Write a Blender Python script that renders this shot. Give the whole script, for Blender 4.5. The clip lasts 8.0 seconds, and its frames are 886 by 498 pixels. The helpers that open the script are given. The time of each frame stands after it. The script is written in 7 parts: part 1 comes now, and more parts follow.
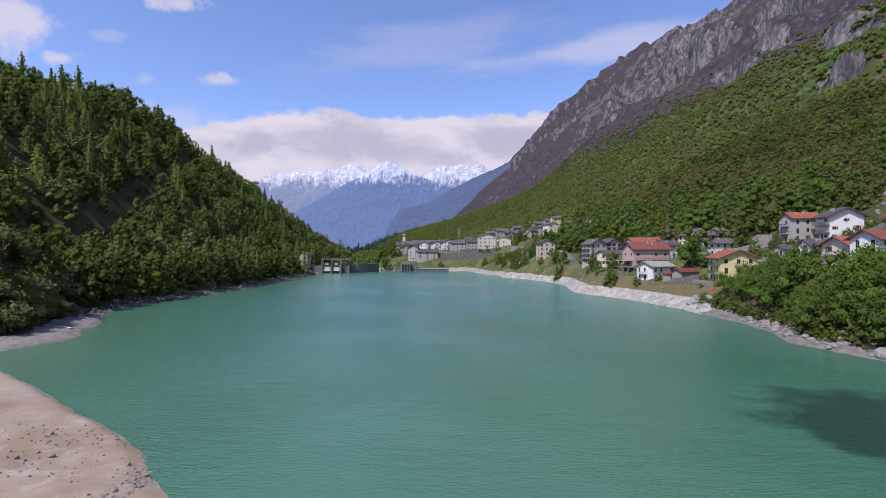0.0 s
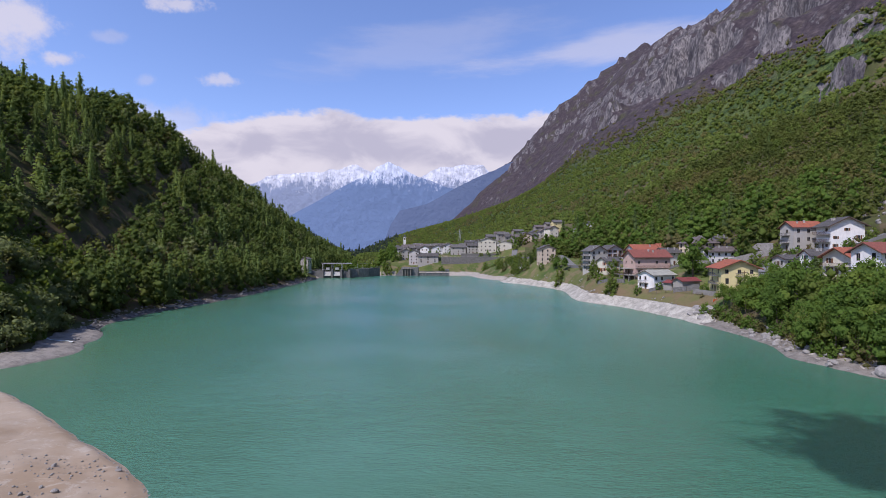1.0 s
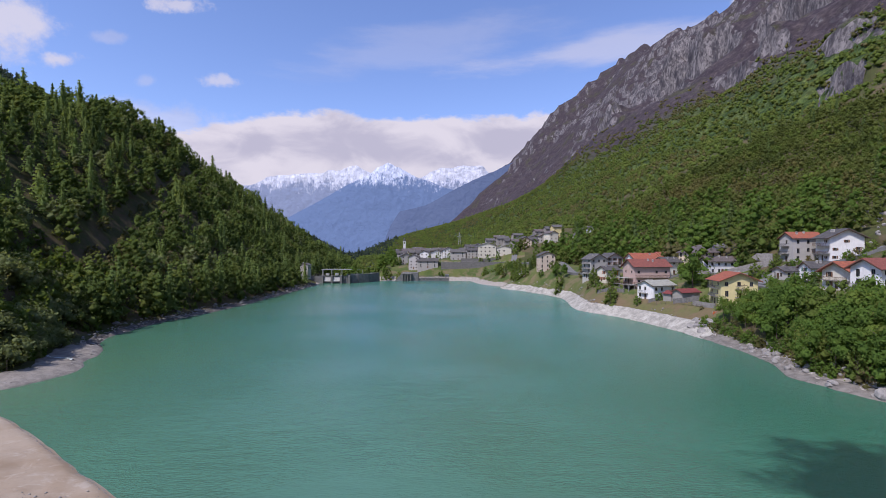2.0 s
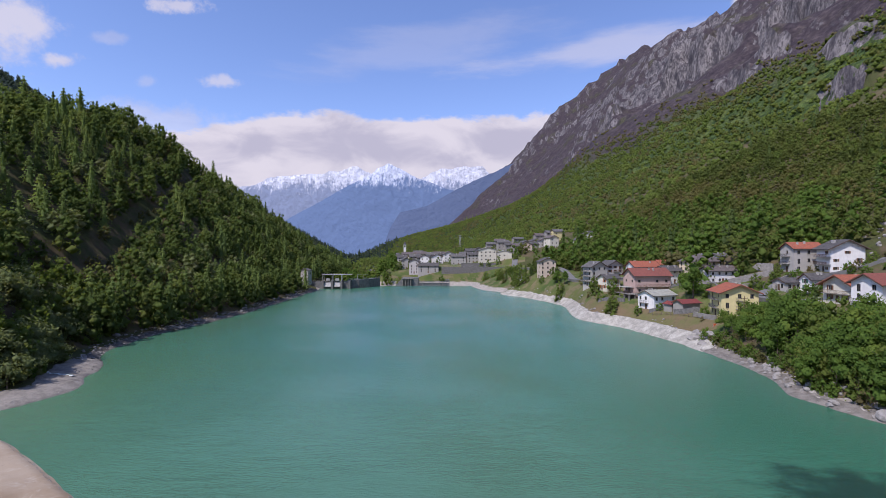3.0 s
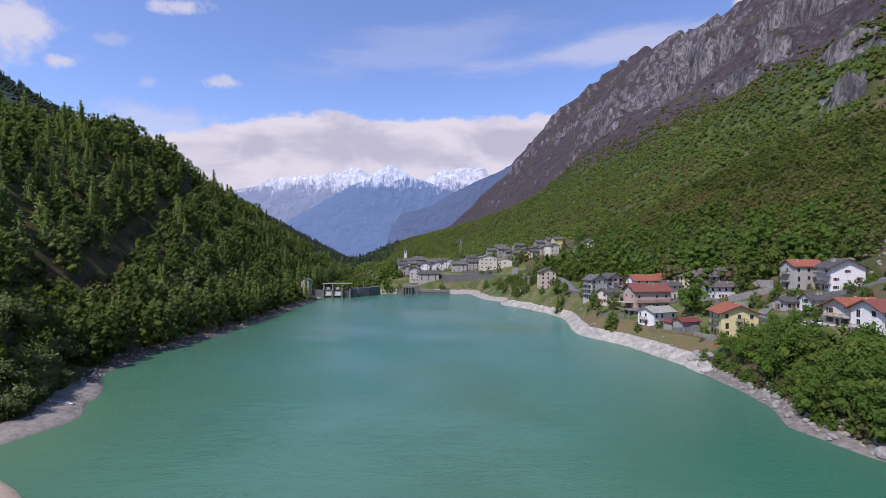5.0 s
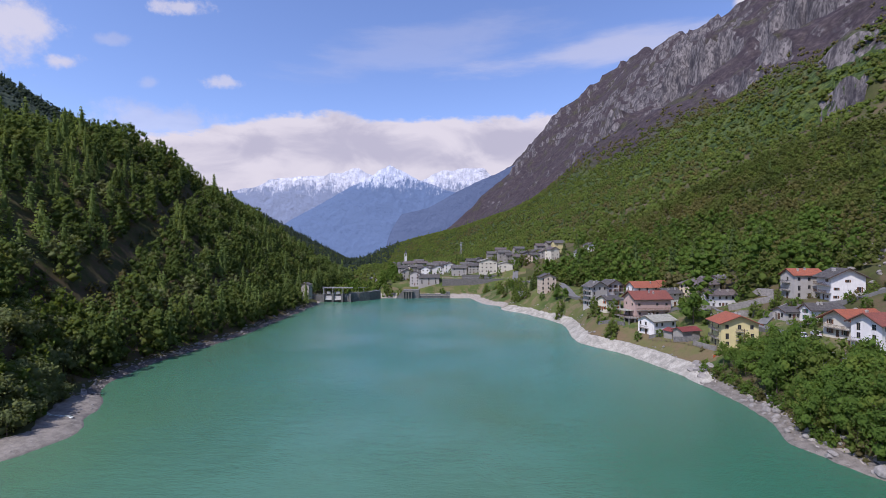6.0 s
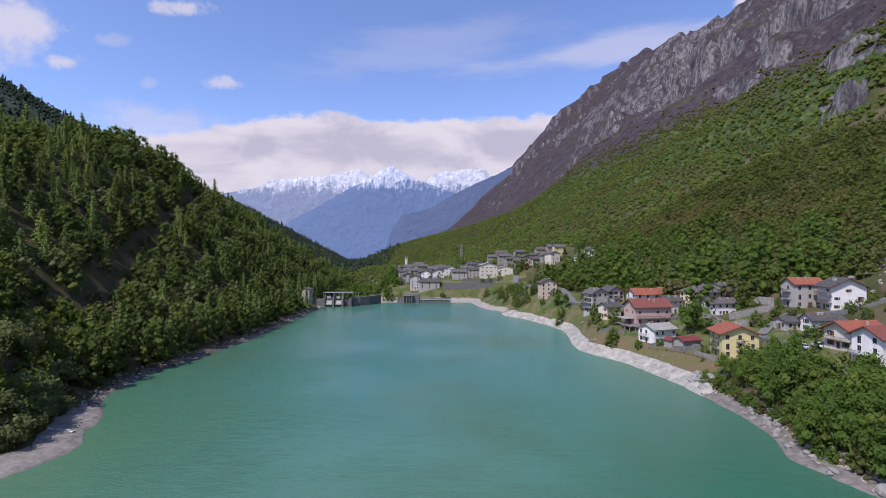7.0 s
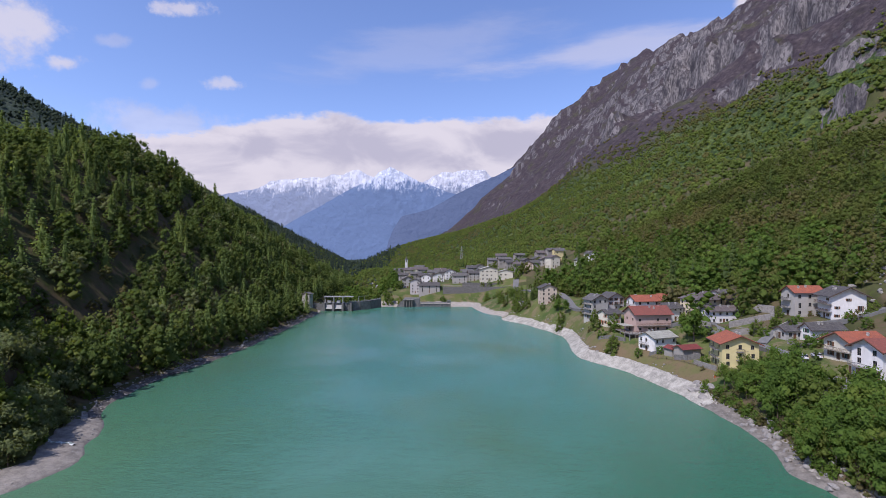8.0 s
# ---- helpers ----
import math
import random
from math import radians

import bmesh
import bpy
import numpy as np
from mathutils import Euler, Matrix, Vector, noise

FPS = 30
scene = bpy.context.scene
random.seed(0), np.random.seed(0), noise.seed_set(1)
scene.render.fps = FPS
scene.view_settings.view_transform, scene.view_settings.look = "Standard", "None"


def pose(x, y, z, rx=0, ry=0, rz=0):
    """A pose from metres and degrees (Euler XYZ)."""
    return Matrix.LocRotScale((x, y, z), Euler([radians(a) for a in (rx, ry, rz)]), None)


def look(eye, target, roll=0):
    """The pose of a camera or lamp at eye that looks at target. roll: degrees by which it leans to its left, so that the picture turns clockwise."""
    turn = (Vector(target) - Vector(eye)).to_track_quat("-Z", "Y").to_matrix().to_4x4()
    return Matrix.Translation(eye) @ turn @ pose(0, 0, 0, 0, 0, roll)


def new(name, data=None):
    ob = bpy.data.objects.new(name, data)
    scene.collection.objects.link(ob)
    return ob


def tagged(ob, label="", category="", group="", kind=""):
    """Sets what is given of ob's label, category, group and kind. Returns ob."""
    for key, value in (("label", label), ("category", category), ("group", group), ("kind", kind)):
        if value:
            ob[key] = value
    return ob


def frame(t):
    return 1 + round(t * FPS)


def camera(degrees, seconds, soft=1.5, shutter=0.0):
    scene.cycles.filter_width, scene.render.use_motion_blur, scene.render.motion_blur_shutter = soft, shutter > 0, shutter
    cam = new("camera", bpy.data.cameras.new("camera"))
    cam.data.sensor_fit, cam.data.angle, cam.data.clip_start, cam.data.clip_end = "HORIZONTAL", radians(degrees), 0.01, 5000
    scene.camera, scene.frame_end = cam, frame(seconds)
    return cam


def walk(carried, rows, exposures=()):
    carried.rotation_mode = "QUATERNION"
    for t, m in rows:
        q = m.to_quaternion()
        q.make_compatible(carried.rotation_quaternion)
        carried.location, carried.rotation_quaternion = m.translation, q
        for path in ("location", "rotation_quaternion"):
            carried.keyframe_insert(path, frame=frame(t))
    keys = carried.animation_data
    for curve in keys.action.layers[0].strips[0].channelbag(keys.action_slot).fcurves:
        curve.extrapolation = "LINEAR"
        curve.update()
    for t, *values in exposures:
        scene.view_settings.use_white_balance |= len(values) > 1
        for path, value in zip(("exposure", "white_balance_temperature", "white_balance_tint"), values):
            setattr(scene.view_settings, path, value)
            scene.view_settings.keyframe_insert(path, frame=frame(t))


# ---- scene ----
cam = camera(86.0, 8.0, soft=0.7)
METRES, EYE, TILT, LEAN, TURN = 28.0, 20.8, -0.2, 0.0, 0.0
ROWS = [
    (0.0, 0.0, 0.0, 0.0, 0.0, 0.0, 0.0),
    (0.5, -0.0024, -0.0017, 0.052, 0.02, 0.04, -0.0),
    (1.0, -0.0044, -0.0053, 0.1196, 0.06, 0.06, 0.01),
    (1.5, -0.0058, -0.0077, 0.1928, 0.02, 0.09, 0.02),
    (3.0, -0.0031, -0.0056, 0.4056, 0.09, 0.17, 0.03),
    (3.5, 0.0037, -0.0059, 0.4704, 0.13, 0.19, 0.04),
    (4.0, 0.0058, -0.0082, 0.5311, 0.16, 0.22, 0.06),
    (4.5, 0.0098, -0.0104, 0.5893, 0.18, 0.22, 0.06),
    (6.0, 0.0195, -0.0106, 0.7685, 0.25, 0.26, 0.04),
    (6.5, 0.0211, -0.0108, 0.8289, 0.27, 0.28, 0.04),
    (7.0, 0.0199, -0.0118, 0.8881, 0.3, 0.31, 0.04),
    (7.5, 0.0197, -0.0139, 0.9444, 0.32, 0.35, 0.04),
    (8.0, 0.0211, -0.0155, 0.9985, 0.32, 0.38, 0.04),
]
walk(cam, [(t, pose(0, 0, EYE, TILT, LEAN, TURN) @ pose(METRES * x, METRES * y, METRES * z, 90 + pitch, roll, yaw)) for t, x, y, z, yaw, pitch, roll in ROWS],
     exposures=[(0.0, 0.0, 6200, 21.0), (8.0, 0.0, 6200, 21.0)])


# ---- world, sun, exposure ----
SUN = Vector((-0.48, -0.48, 0.95)).normalized()
world = bpy.data.worlds.new("sky")
scene.world = world
world.use_nodes = True
wt = world.node_tree
wt.nodes.clear()


class Net:
    """Short hand for building a node tree."""

    def __init__(self, tree):
        self.t = tree

    def add(self, kind, **inputs):
        n = self.t.nodes.new(kind)
        return n

    def link(self, a, b):
        self.t.links.new(a, b)

    def put(self, socket, v):
        if isinstance(v, bpy.types.NodeSocket):
            self.t.links.new(v, socket)
        elif isinstance(v, (tuple, list)) and len(v) == 3 and socket.type == "RGBA":
            socket.default_value = (*v, 1)
        else:
            socket.default_value = v

    def math(self, op, a, b=0.0, c=0.0, clamp=False):
        n = self.t.nodes.new("ShaderNodeMath")
        n.operation, n.use_clamp = op, clamp
        for s, v in zip(n.inputs, (a, b, c)):
            self.put(s, v)
        return n.outputs[0]

    def noise(self, scale, detail=4.0, rough=0.55, vec=None, dist=0.0, col=False):
        n = self.t.nodes.new("ShaderNodeTexNoise")
        n.inputs["Scale"].default_value = scale
        n.inputs["Detail"].default_value = detail
        n.inputs["Roughness"].default_value = rough
        n.inputs["Distortion"].default_value = dist
        if vec is not None:
            self.put(n.inputs["Vector"], vec)
        return n.outputs["Color" if col else "Fac"]

    def step(self, v, lo, hi, to0=0.0, to1=1.0):
        n = self.t.nodes.new("ShaderNodeMapRange")
        n.interpolation_type = "SMOOTHSTEP"
        for s, x in zip(n.inputs, (v, lo, hi, to0, to1)):
            self.put(s, x)
        return n.outputs[0]

    def mix(self, f, a, b, mode="MIX"):
        n = self.t.nodes.new("ShaderNodeMix")
        n.data_type, n.blend_type = "RGBA", mode
        self.put(n.inputs[0], f)
        self.put(n.inputs[6], a)
        self.put(n.inputs[7], b)
        return n.outputs[2]

    def coords(self, scale=(1, 1, 1), rot=(0, 0, 0), src="Object"):
        tc = self.t.nodes.new("ShaderNodeTexCoord")
        mp = self.t.nodes.new("ShaderNodeMapping")
        mp.inputs["Scale"].default_value = scale
        mp.inputs["Rotation"].default_value = rot
        self.link(tc.outputs[src], mp.inputs["Vector"])
        return mp.outputs[0]

    def place(self):
        g = self.t.nodes.new("ShaderNodeNewGeometry")
        return g

    def xyz(self, v):
        s = self.t.nodes.new("ShaderNodeSeparateXYZ")
        self.link(v, s.inputs[0])
        return s.outputs


w = Net(wt)
sky = w.add("ShaderNodeTexSky")
sky.sky_type, sky.sun_disc = "NISHITA", False
sky.sun_elevation = math.asin(SUN.z)
sky.sun_rotation = math.atan2(SUN.x, SUN.y)
sky.altitude, sky.air_density, sky.dust_density, sky.ozone_density = 600, 1.0, 0.6, 1.6
gen = w.coords(src="Generated")
gx, gy, gz = w.xyz(gen)
el = gz
flat = w.add("ShaderNodeMapping")
flat.inputs["Scale"].default_value = (1, 1, 2.0)
w.link(gen, flat.inputs["Vector"])
rise_ = w.math("DIVIDE", gz, w.math("SQRT", w.math("MAXIMUM", w.math("SUBTRACT", 1.0, w.math("MULTIPLY", gz, gz)), 0.01)))
lump = w.noise(17.0, 7.0, 0.6, flat.outputs[0])
heap = w.noise(4.0, 2.0, 0.5, flat.outputs[0])
edge = w.math("ADD", 0.279, w.math("ADD", w.math("MULTIPLY", w.math("SUBTRACT", lump, 0.5), 0.050), w.math("MULTIPLY", w.math("SUBTRACT", heap, 0.5), 0.030)))
edge = w.math("SUBTRACT", edge, w.math("MULTIPLY", w.math("MAXIMUM", w.math("SUBTRACT", -0.27, gx), 0.0), 0.23))
depth_in = w.math("SUBTRACT", edge, rise_)
bank = w.math("MULTIPLY", w.step(depth_in, -0.003, 0.012), w.step(el, -0.02, 0.03))
# loose clouds over the valley: place across and up (over the distance ahead), half width, half height, density, raggedness
across = w.math("DIVIDE", gx, w.math("MAXIMUM", gy, 0.2))
upward = w.math("DIVIDE", gz, w.math("MAXIMUM", gy, 0.2))
ahead = w.step(gy, 0.15, 0.35)
tear = w.noise(17.0, 8.0, 0.66, gen)
stream_v = w.add("ShaderNodeMapping")
stream_v.inputs["Scale"].default_value = (1.0, 1.0, 5.0)
stream_v.inputs["Rotation"].default_value = (0.0, radians(11), 0.0)
w.link(gen, stream_v.inputs["Vector"])
stream = w.noise(4.5, 6.0, 0.6, stream_v.outputs[0])
cover = bank
for u0, e0, ru, re, dens, rag, tilt, src in (
        (-0.93, 0.465, 0.125, 0.075, 0.80, 2.6, 0.0, tear), (-0.812, 0.398, 0.050, 0.022, 0.75, 3.2, 0.0, tear), (-0.468, 0.352, 0.044, 0.015, 0.62, 3.6, 0.0, tear),
        (-0.545, 0.515, 0.08, 0.020, 0.70, 3.6, 0.0, tear), (-0.70, 0.445, 0.05, 0.016, 0.30, 2.6, 0.0, tear), (-0.625, 0.352, 0.03, 0.014, 0.28, 2.4, 0.0, tear),
        (0.625, 0.52, 0.022, 0.020, 0.9, 1.6, 0.0, tear), (0.36, 0.425, 0.34, 0.040, 0.48, 2.0, 0.16, stream), (-0.02, 0.43, 0.30, 0.055, 0.20, 2.2, 0.12, stream), (-0.6, 0.27, 0.16, 0.05, 0.45, 2.4, -0.05, tear)):
    du = w.math("SUBTRACT", across, u0)
    a_ = w.math("DIVIDE", du, ru)
    bb = w.math("DIVIDE", w.math("SUBTRACT", w.math("SUBTRACT", upward, e0), w.math("MULTIPLY", du, tilt)), re)
    r_ = w.math("SQRT", w.math("ADD", w.math("MULTIPLY", a_, a_), w.math("MULTIPLY", bb, bb)))
    r_ = w.math("ADD", r_, w.math("MULTIPLY", w.math("SUBTRACT", src, 0.5), rag))
    cover = w.math("MAXIMUM", cover, w.math("MULTIPLY", w.step(r_, 1.15, 0.25, 0.0, dens), ahead))
shade = w.noise(6.5, 6.0, 0.55, flat.outputs[0], 0.5)
rim = w.step(depth_in, 0.045, 0.0)
foot = w.step(rise_, 0.20, 0.155)
shade = w.math("ADD", shade, w.math("MULTIPLY", w.math("MAXIMUM", rim, foot), 0.20))
cloud_col = w.mix(w.step(shade, 0.42, 0.72), (3.75, 3.72, 4.35), (5.35, 5.2, 5.45))
sky_col = w.mix(1.0, sky.outputs[0], (1.20, 1.24, 1.44), "MULTIPLY")
final = w.mix(cover, sky_col, cloud_col)
bg = w.add("ShaderNodeBackground")
bg.inputs["Strength"].default_value = 0.137
w.link(final, bg.inputs["Color"])
wo = w.add("ShaderNodeOutputWorld")
w.link(bg.outputs[0], wo.inputs["Surface"])

sun = new("sun", bpy.data.lights.new("sun", "SUN"))
sun.data.energy, sun.data.angle, sun.data.color = 4.25, radians(0.6), (1.0, 0.95, 0.86)
sun.matrix_world = look(SUN * 300, (0, 0, 0))
scene.view_settings.exposure = 0.0


# ---- materials ----
def material(name, rough=0.8, metal=0.0, spec=0.3):
    m = bpy.data.materials.new(name)
    m.use_nodes = True
    n = Net(m.node_tree)
    b = m.node_tree.nodes["Principled BSDF"]
    b.inputs["Roughness"].default_value = rough
    b.inputs["Metallic"].default_value = metal
    b.inputs["Specular IOR Level"].default_value = spec
    return m, n, b


def bump(n, b, height, strength=0.5, distance=0.1):
    k = n.add("ShaderNodeBump")
    k.inputs["Strength"].default_value, k.inputs["Distance"].default_value = strength, distance
    n.put(k.inputs["Height"], height)
    n.link(k.outputs[0], b.inputs["Normal"])


def plain(name, col, rough=0.75, metal=0.0, spec=0.3, grain=3.0, vary=0.25, rise=0.02):
    """Paint, plaster, wood or metal with stains at two scales."""
    m, n, b = material(name, rough, metal, spec)
    v = n.coords()
    f = n.math("ADD", n.math("MULTIPLY", n.noise(grain, 5, 0.6, v), 0.6), n.math("MULTIPLY", n.noise(grain * 9, 3, 0.6, v), 0.4))
    dark = tuple(c * (1 - vary) for c in col)
    light = tuple(min(1, c * (1 + vary * 0.6)) for c in col)
    n.put(b.inputs["Base Color"], n.mix(n.step(f, 0.3, 0.7), dark, light))
    if rise:
        bump(n, b, n.noise(grain * 12, 3, 0.6, v), 0.35, rise)
    return m


def plaster(name, col, stain=(0.30, 0.27, 0.23)):
    """Rendered wall: blotches, and runs of dirt that are drawn out downwards."""
    m, n, b = material(name, 0.88, 0, 0.2)
    v = n.coords()
    runs = n.noise(1.6, 5, 0.65, n.coords((1.0, 1.0, 0.16)))
    blot = n.noise(0.55, 4, 0.6, v)
    c = n.mix(n.step(blot, 0.35, 0.7), tuple(x * 0.9 for x in col), col)
    c = n.mix(n.math("MULTIPLY", n.step(runs, 0.52, 0.75), 0.35), c, stain)
    n.put(b.inputs["Base Color"], c)
    bump(n, b, n.noise(14, 3, 0.6, v), 0.3, 0.02)
    return m


def roofing(name, col, old, row=0.33):
    """Tiles or slabs in courses, with lichen and paler mended patches."""
    m, n, b = material(name, 0.85, 0, 0.25)
    v = n.coords()
    k = n.add("ShaderNodeTexBrick")
    k.inputs["Scale"].default_value = 1.0
    k.inputs["Brick Width"].default_value, k.inputs["Row Height"].default_value = row * 0.9, row
    k.inputs["Mortar Size"].default_value = 0.03
    n.put(k.inputs["Color1"], (0.75, 0.75, 0.75))
    n.put(k.inputs["Color2"], (1.1, 1.1, 1.1))
    n.put(k.inputs["Mortar"], (0.45, 0.45, 0.45))
    n.link(v, k.inputs["Vector"])
    c = n.mix(n.step(n.noise(0.9, 5, 0.65, v), 0.38, 0.68), col, old)
    c = n.mix(0.6, c, n.mix(1.0, c, k.outputs["Color"], "MULTIPLY"))
    n.put(b.inputs["Base Color"], c)
    bump(n, b, n.math("ADD", k.outputs["Fac"], n.noise(9, 3, 0.6, v)), 0.4, 0.04)
    return m


def leafy(name, a, bcol, c, patch=0.11):
    """Leaves: the hue drifts from tree to tree and from spray to spray; light shines through."""
    m = bpy.data.materials.new(name)
    m.use_nodes = True
    t = m.node_tree
    t.nodes.clear()
    n = Net(t)
    g = n.place()
    big = n.noise(patch, 2, 0.5, g.outputs["Position"])
    mid = n.noise(patch * 0.16, 3, 0.6, g.outputs["Position"])
    f = n.math("ADD", n.math("MULTIPLY", big, 0.7), n.math("MULTIPLY", mid, 0.3))
    col = n.mix(n.step(f, 0.38, 0.5), a, bcol)
    col = n.mix(n.step(f, 0.52, 0.62), col, c)
    spray = n.math("ADD", 0.80, n.math("MULTIPLY", g.outputs["Random Per Island"], 0.36))
    gray = n.add("ShaderNodeCombineColor")
    for s in gray.inputs[:3]:
        n.put(s, spray)
    col = n.mix(1.0, col, gray.outputs[0], "MULTIPLY")
    d = n.add("ShaderNodeBsdfDiffuse")
    tr = n.add("ShaderNodeBsdfTranslucent")
    n.put(d.inputs["Color"], col)
    # sprays lie at every slant: their light is that of a looser, more upward surface
    add = n.add("ShaderNodeVectorMath")
    add.operation = "ADD"
    n.link(g.outputs["Normal"], add.inputs[0])
    add.inputs[1].default_value = (0.0, 0.0, 1.15)
    nrm = n.add("ShaderNodeVectorMath")
    nrm.operation = "NORMALIZE"
    n.link(add.outputs[0], nrm.inputs[0])
    n.link(nrm.outputs[0], d.inputs["Normal"])
    n.put(tr.inputs["Color"], n.mix(1.0, col, (1.25, 1.2, 0.6), "MULTIPLY"))
    ms = n.add("ShaderNodeMixShader")
    ms.inputs[0].default_value = 0.52
    n.link(d.outputs[0], ms.inputs[1])
    n.link(tr.outputs[0], ms.inputs[2])
    o = n.add("ShaderNodeOutputMaterial")
    n.link(ms.outputs[0], o.inputs["Surface"])
    return m


LEAF = leafy("leaf_spring", (0.142, 0.202, 0.052), (0.180, 0.252, 0.060), (0.242, 0.280, 0.072))
LEAF_HILL = leafy("leaf_hill", (0.098, 0.142, 0.046), (0.124, 0.176, 0.052), (0.158, 0.192, 0.058))
LEAF_BRIGHT = leafy("leaf_bright", (0.112, 0.160, 0.040), (0.138, 0.190, 0.046), (0.165, 0.205, 0.052), 0.05)
LEAF_BANK = leafy("leaf_bank", (0.088, 0.150, 0.034), (0.116, 0.192, 0.041), (0.165, 0.228, 0.049), 0.2)
LEAF_SLOPE = leafy("leaf_slope", (0.092, 0.122, 0.036), (0.126, 0.156, 0.044), (0.172, 0.164, 0.062), 0.035)
LEAF_OLIVE = leafy("leaf_olive", (0.175, 0.215, 0.098), (0.205, 0.245, 0.108), (0.230, 0.245, 0.120))
LEAF_BROWN = leafy("leaf_budding", (0.150, 0.132, 0.066), (0.144, 0.146, 0.058), (0.172, 0.152, 0.078))
LEAF_BARE = leafy("bare_wood", (0.128, 0.104, 0.100), (0.145, 0.120, 0.104), (0.112, 0.092, 0.092))
# distance haze is mixed into this green: darker and bluer than NEEDLE
NEEDLE_HAZED = leafy("hazed_needles", (0.052, 0.075, 0.062), (0.062, 0.088, 0.068), (0.078, 0.104, 0.070), 0.03)
NEEDLE = leafy("needles", (0.094, 0.138, 0.052), (0.116, 0.168, 0.058), (0.146, 0.198, 0.064))
LARCH = leafy("larch_needles", (0.160, 0.228, 0.080), (0.194, 0.264, 0.088), (0.228, 0.290, 0.094))
BARK = plain("bark", (0.13, 0.10, 0.075), 0.9, grain=6, vary=0.4, rise=0.05)
CONCRETE = plain("concrete", (0.235, 0.222, 0.20), 0.9, grain=0.5, vary=0.35)
CONCRETE_DARK = plain("concrete_wet", (0.165, 0.165, 0.16), 0.8, grain=0.5, vary=0.4)
STEEL = plain("painted_steel", (0.48, 0.48, 0.47), 0.5, 0.3, grain=3)
STEEL_DARK = plain("dark_steel", (0.10, 0.10, 0.11), 0.5, 0.4, grain=3)
WHITE_STEEL = plain("white_gate_paint", (0.36, 0.36, 0.35), 0.5, 0.0, grain=1.5)
WOOD = plain("dark_wood", (0.105, 0.062, 0.040), 0.75, grain=5, vary=0.4)
WOOD_RED = plain("weathered_boards", (0.17, 0.13, 0.11), 0.85, grain=4, vary=0.35)
FRAME_WHITE = plain("window_frame", (0.20, 0.17, 0.14), 0.5, grain=8, vary=0.1)
GREEN_PAINT = plain("green_shutter", (0.05, 0.13, 0.085), 0.6, grain=8, vary=0.2)
BROWN_PAINT = plain("brown_shutter", (0.15, 0.075, 0.04), 0.6, grain=8, vary=0.2)
ORANGE_PAINT = plain("orange_shutter", (0.42, 0.12, 0.04), 0.6, grain=8, vary=0.2)
ASPHALT = plain("asphalt", (0.16, 0.16, 0.155), 0.9, grain=0.7, vary=0.25)
STONE = plain("stone", (0.27, 0.255, 0.235), 0.9, grain=1.2, vary=0.35, rise=0.06)
STONE_WALL = plain("old_wall", (0.17, 0.165, 0.155), 0.92, grain=1.0, vary=0.45, rise=0.08)
NETTING = plain("orange_netting", (0.75, 0.13, 0.03), 0.7, grain=4)
RUBBER = plain("tyre_rubber", (0.02, 0.02, 0.02), 0.85, grain=8)
PLASTER = {
    "white": plaster("plaster_white", (0.78, 0.765, 0.735)),
    "grey": plaster("plaster_grey", (0.44, 0.42, 0.385)),
    "lilac": plaster("plaster_lilac", (0.50, 0.475, 0.46)),
    "yellow": plaster("plaster_yellow", (0.66, 0.57, 0.29)),
    "sand": plaster("plaster_sand", (0.62, 0.52, 0.36)),
    "pink": plaster("plaster_pink", (0.50, 0.36, 0.31)),
    "beige": plaster("plaster_beige", (0.58, 0.48, 0.38)),
    "cream": plaster("plaster_cream", (0.66, 0.62, 0.51)),
    "rose": plaster("plaster_rose", (0.58, 0.30, 0.27)),
    "stone": plaster("rubble_wall", (0.32, 0.30, 0.27)),
}
ROOF = {
    "orange": roofing("roof_tile_orange", (0.36, 0.115, 0.065), (0.28, 0.10, 0.07)),
    "red": roofing("roof_tile_red", (0.25, 0.085, 0.065), (0.20, 0.08, 0.065)),
    "maroon": roofing("roof_sheet_maroon", (0.22, 0.055, 0.05), (0.17, 0.05, 0.045), 0.5),
    "grey": roofing("roof_slab_grey", (0.105, 0.102, 0.10), (0.155, 0.147, 0.135), 0.5),
    "dark": roofing("roof_slab_dark", (0.078, 0.074, 0.074), (0.125, 0.118, 0.11), 0.45),
    "purple": roofing("roof_slab_purple", (0.115, 0.095, 0.092), (0.16, 0.138, 0.13), 0.4),
    "pale": roofing("roof_slab_pale", (0.36, 0.36, 0.30), (0.29, 0.285, 0.25), 0.6),
}
GLASS, gn, gb = material("window_glass", 0.06, 0, 0.6)
gn.put(gb.inputs["Base Color"], gn.mix(gn.noise(1.2, 2, 0.5, gn.coords()), (0.012, 0.014, 0.017), (0.045, 0.048, 0.052)))


def ground_material(name, parts, rough=0.95, rise=0.1, scale=1.0):
    m, n, b = material(name, rough, 0, 0.15)
    v = n.place().outputs["Position"]
    c = parts(n, v)
    n.put(b.inputs["Base Color"], c)
    h = n.math("ADD", n.noise(1.1 * scale, 5, 0.65, v), n.math("MULTIPLY", n.noise(0.15 * scale, 4, 0.6, v), 3.0))
    bump(n, b, h, 0.6, rise)
    return m


def sand_cols(n, v):
    c = n.mix(n.step(n.noise(0.09, 5, 0.6, v), 0.4, 0.62), (0.295, 0.220, 0.148), (0.365, 0.295, 0.220))
    c = n.mix(n.math("MULTIPLY", n.step(n.noise(0.35, 6, 0.7, v, 0.6), 0.52, 0.66), 0.6), c, (0.45, 0.395, 0.325))
    return n.mix(n.math("MULTIPLY", n.step(n.noise(2.2, 4, 0.7, v), 0.56, 0.72), 0.45), c, (0.20, 0.17, 0.14))


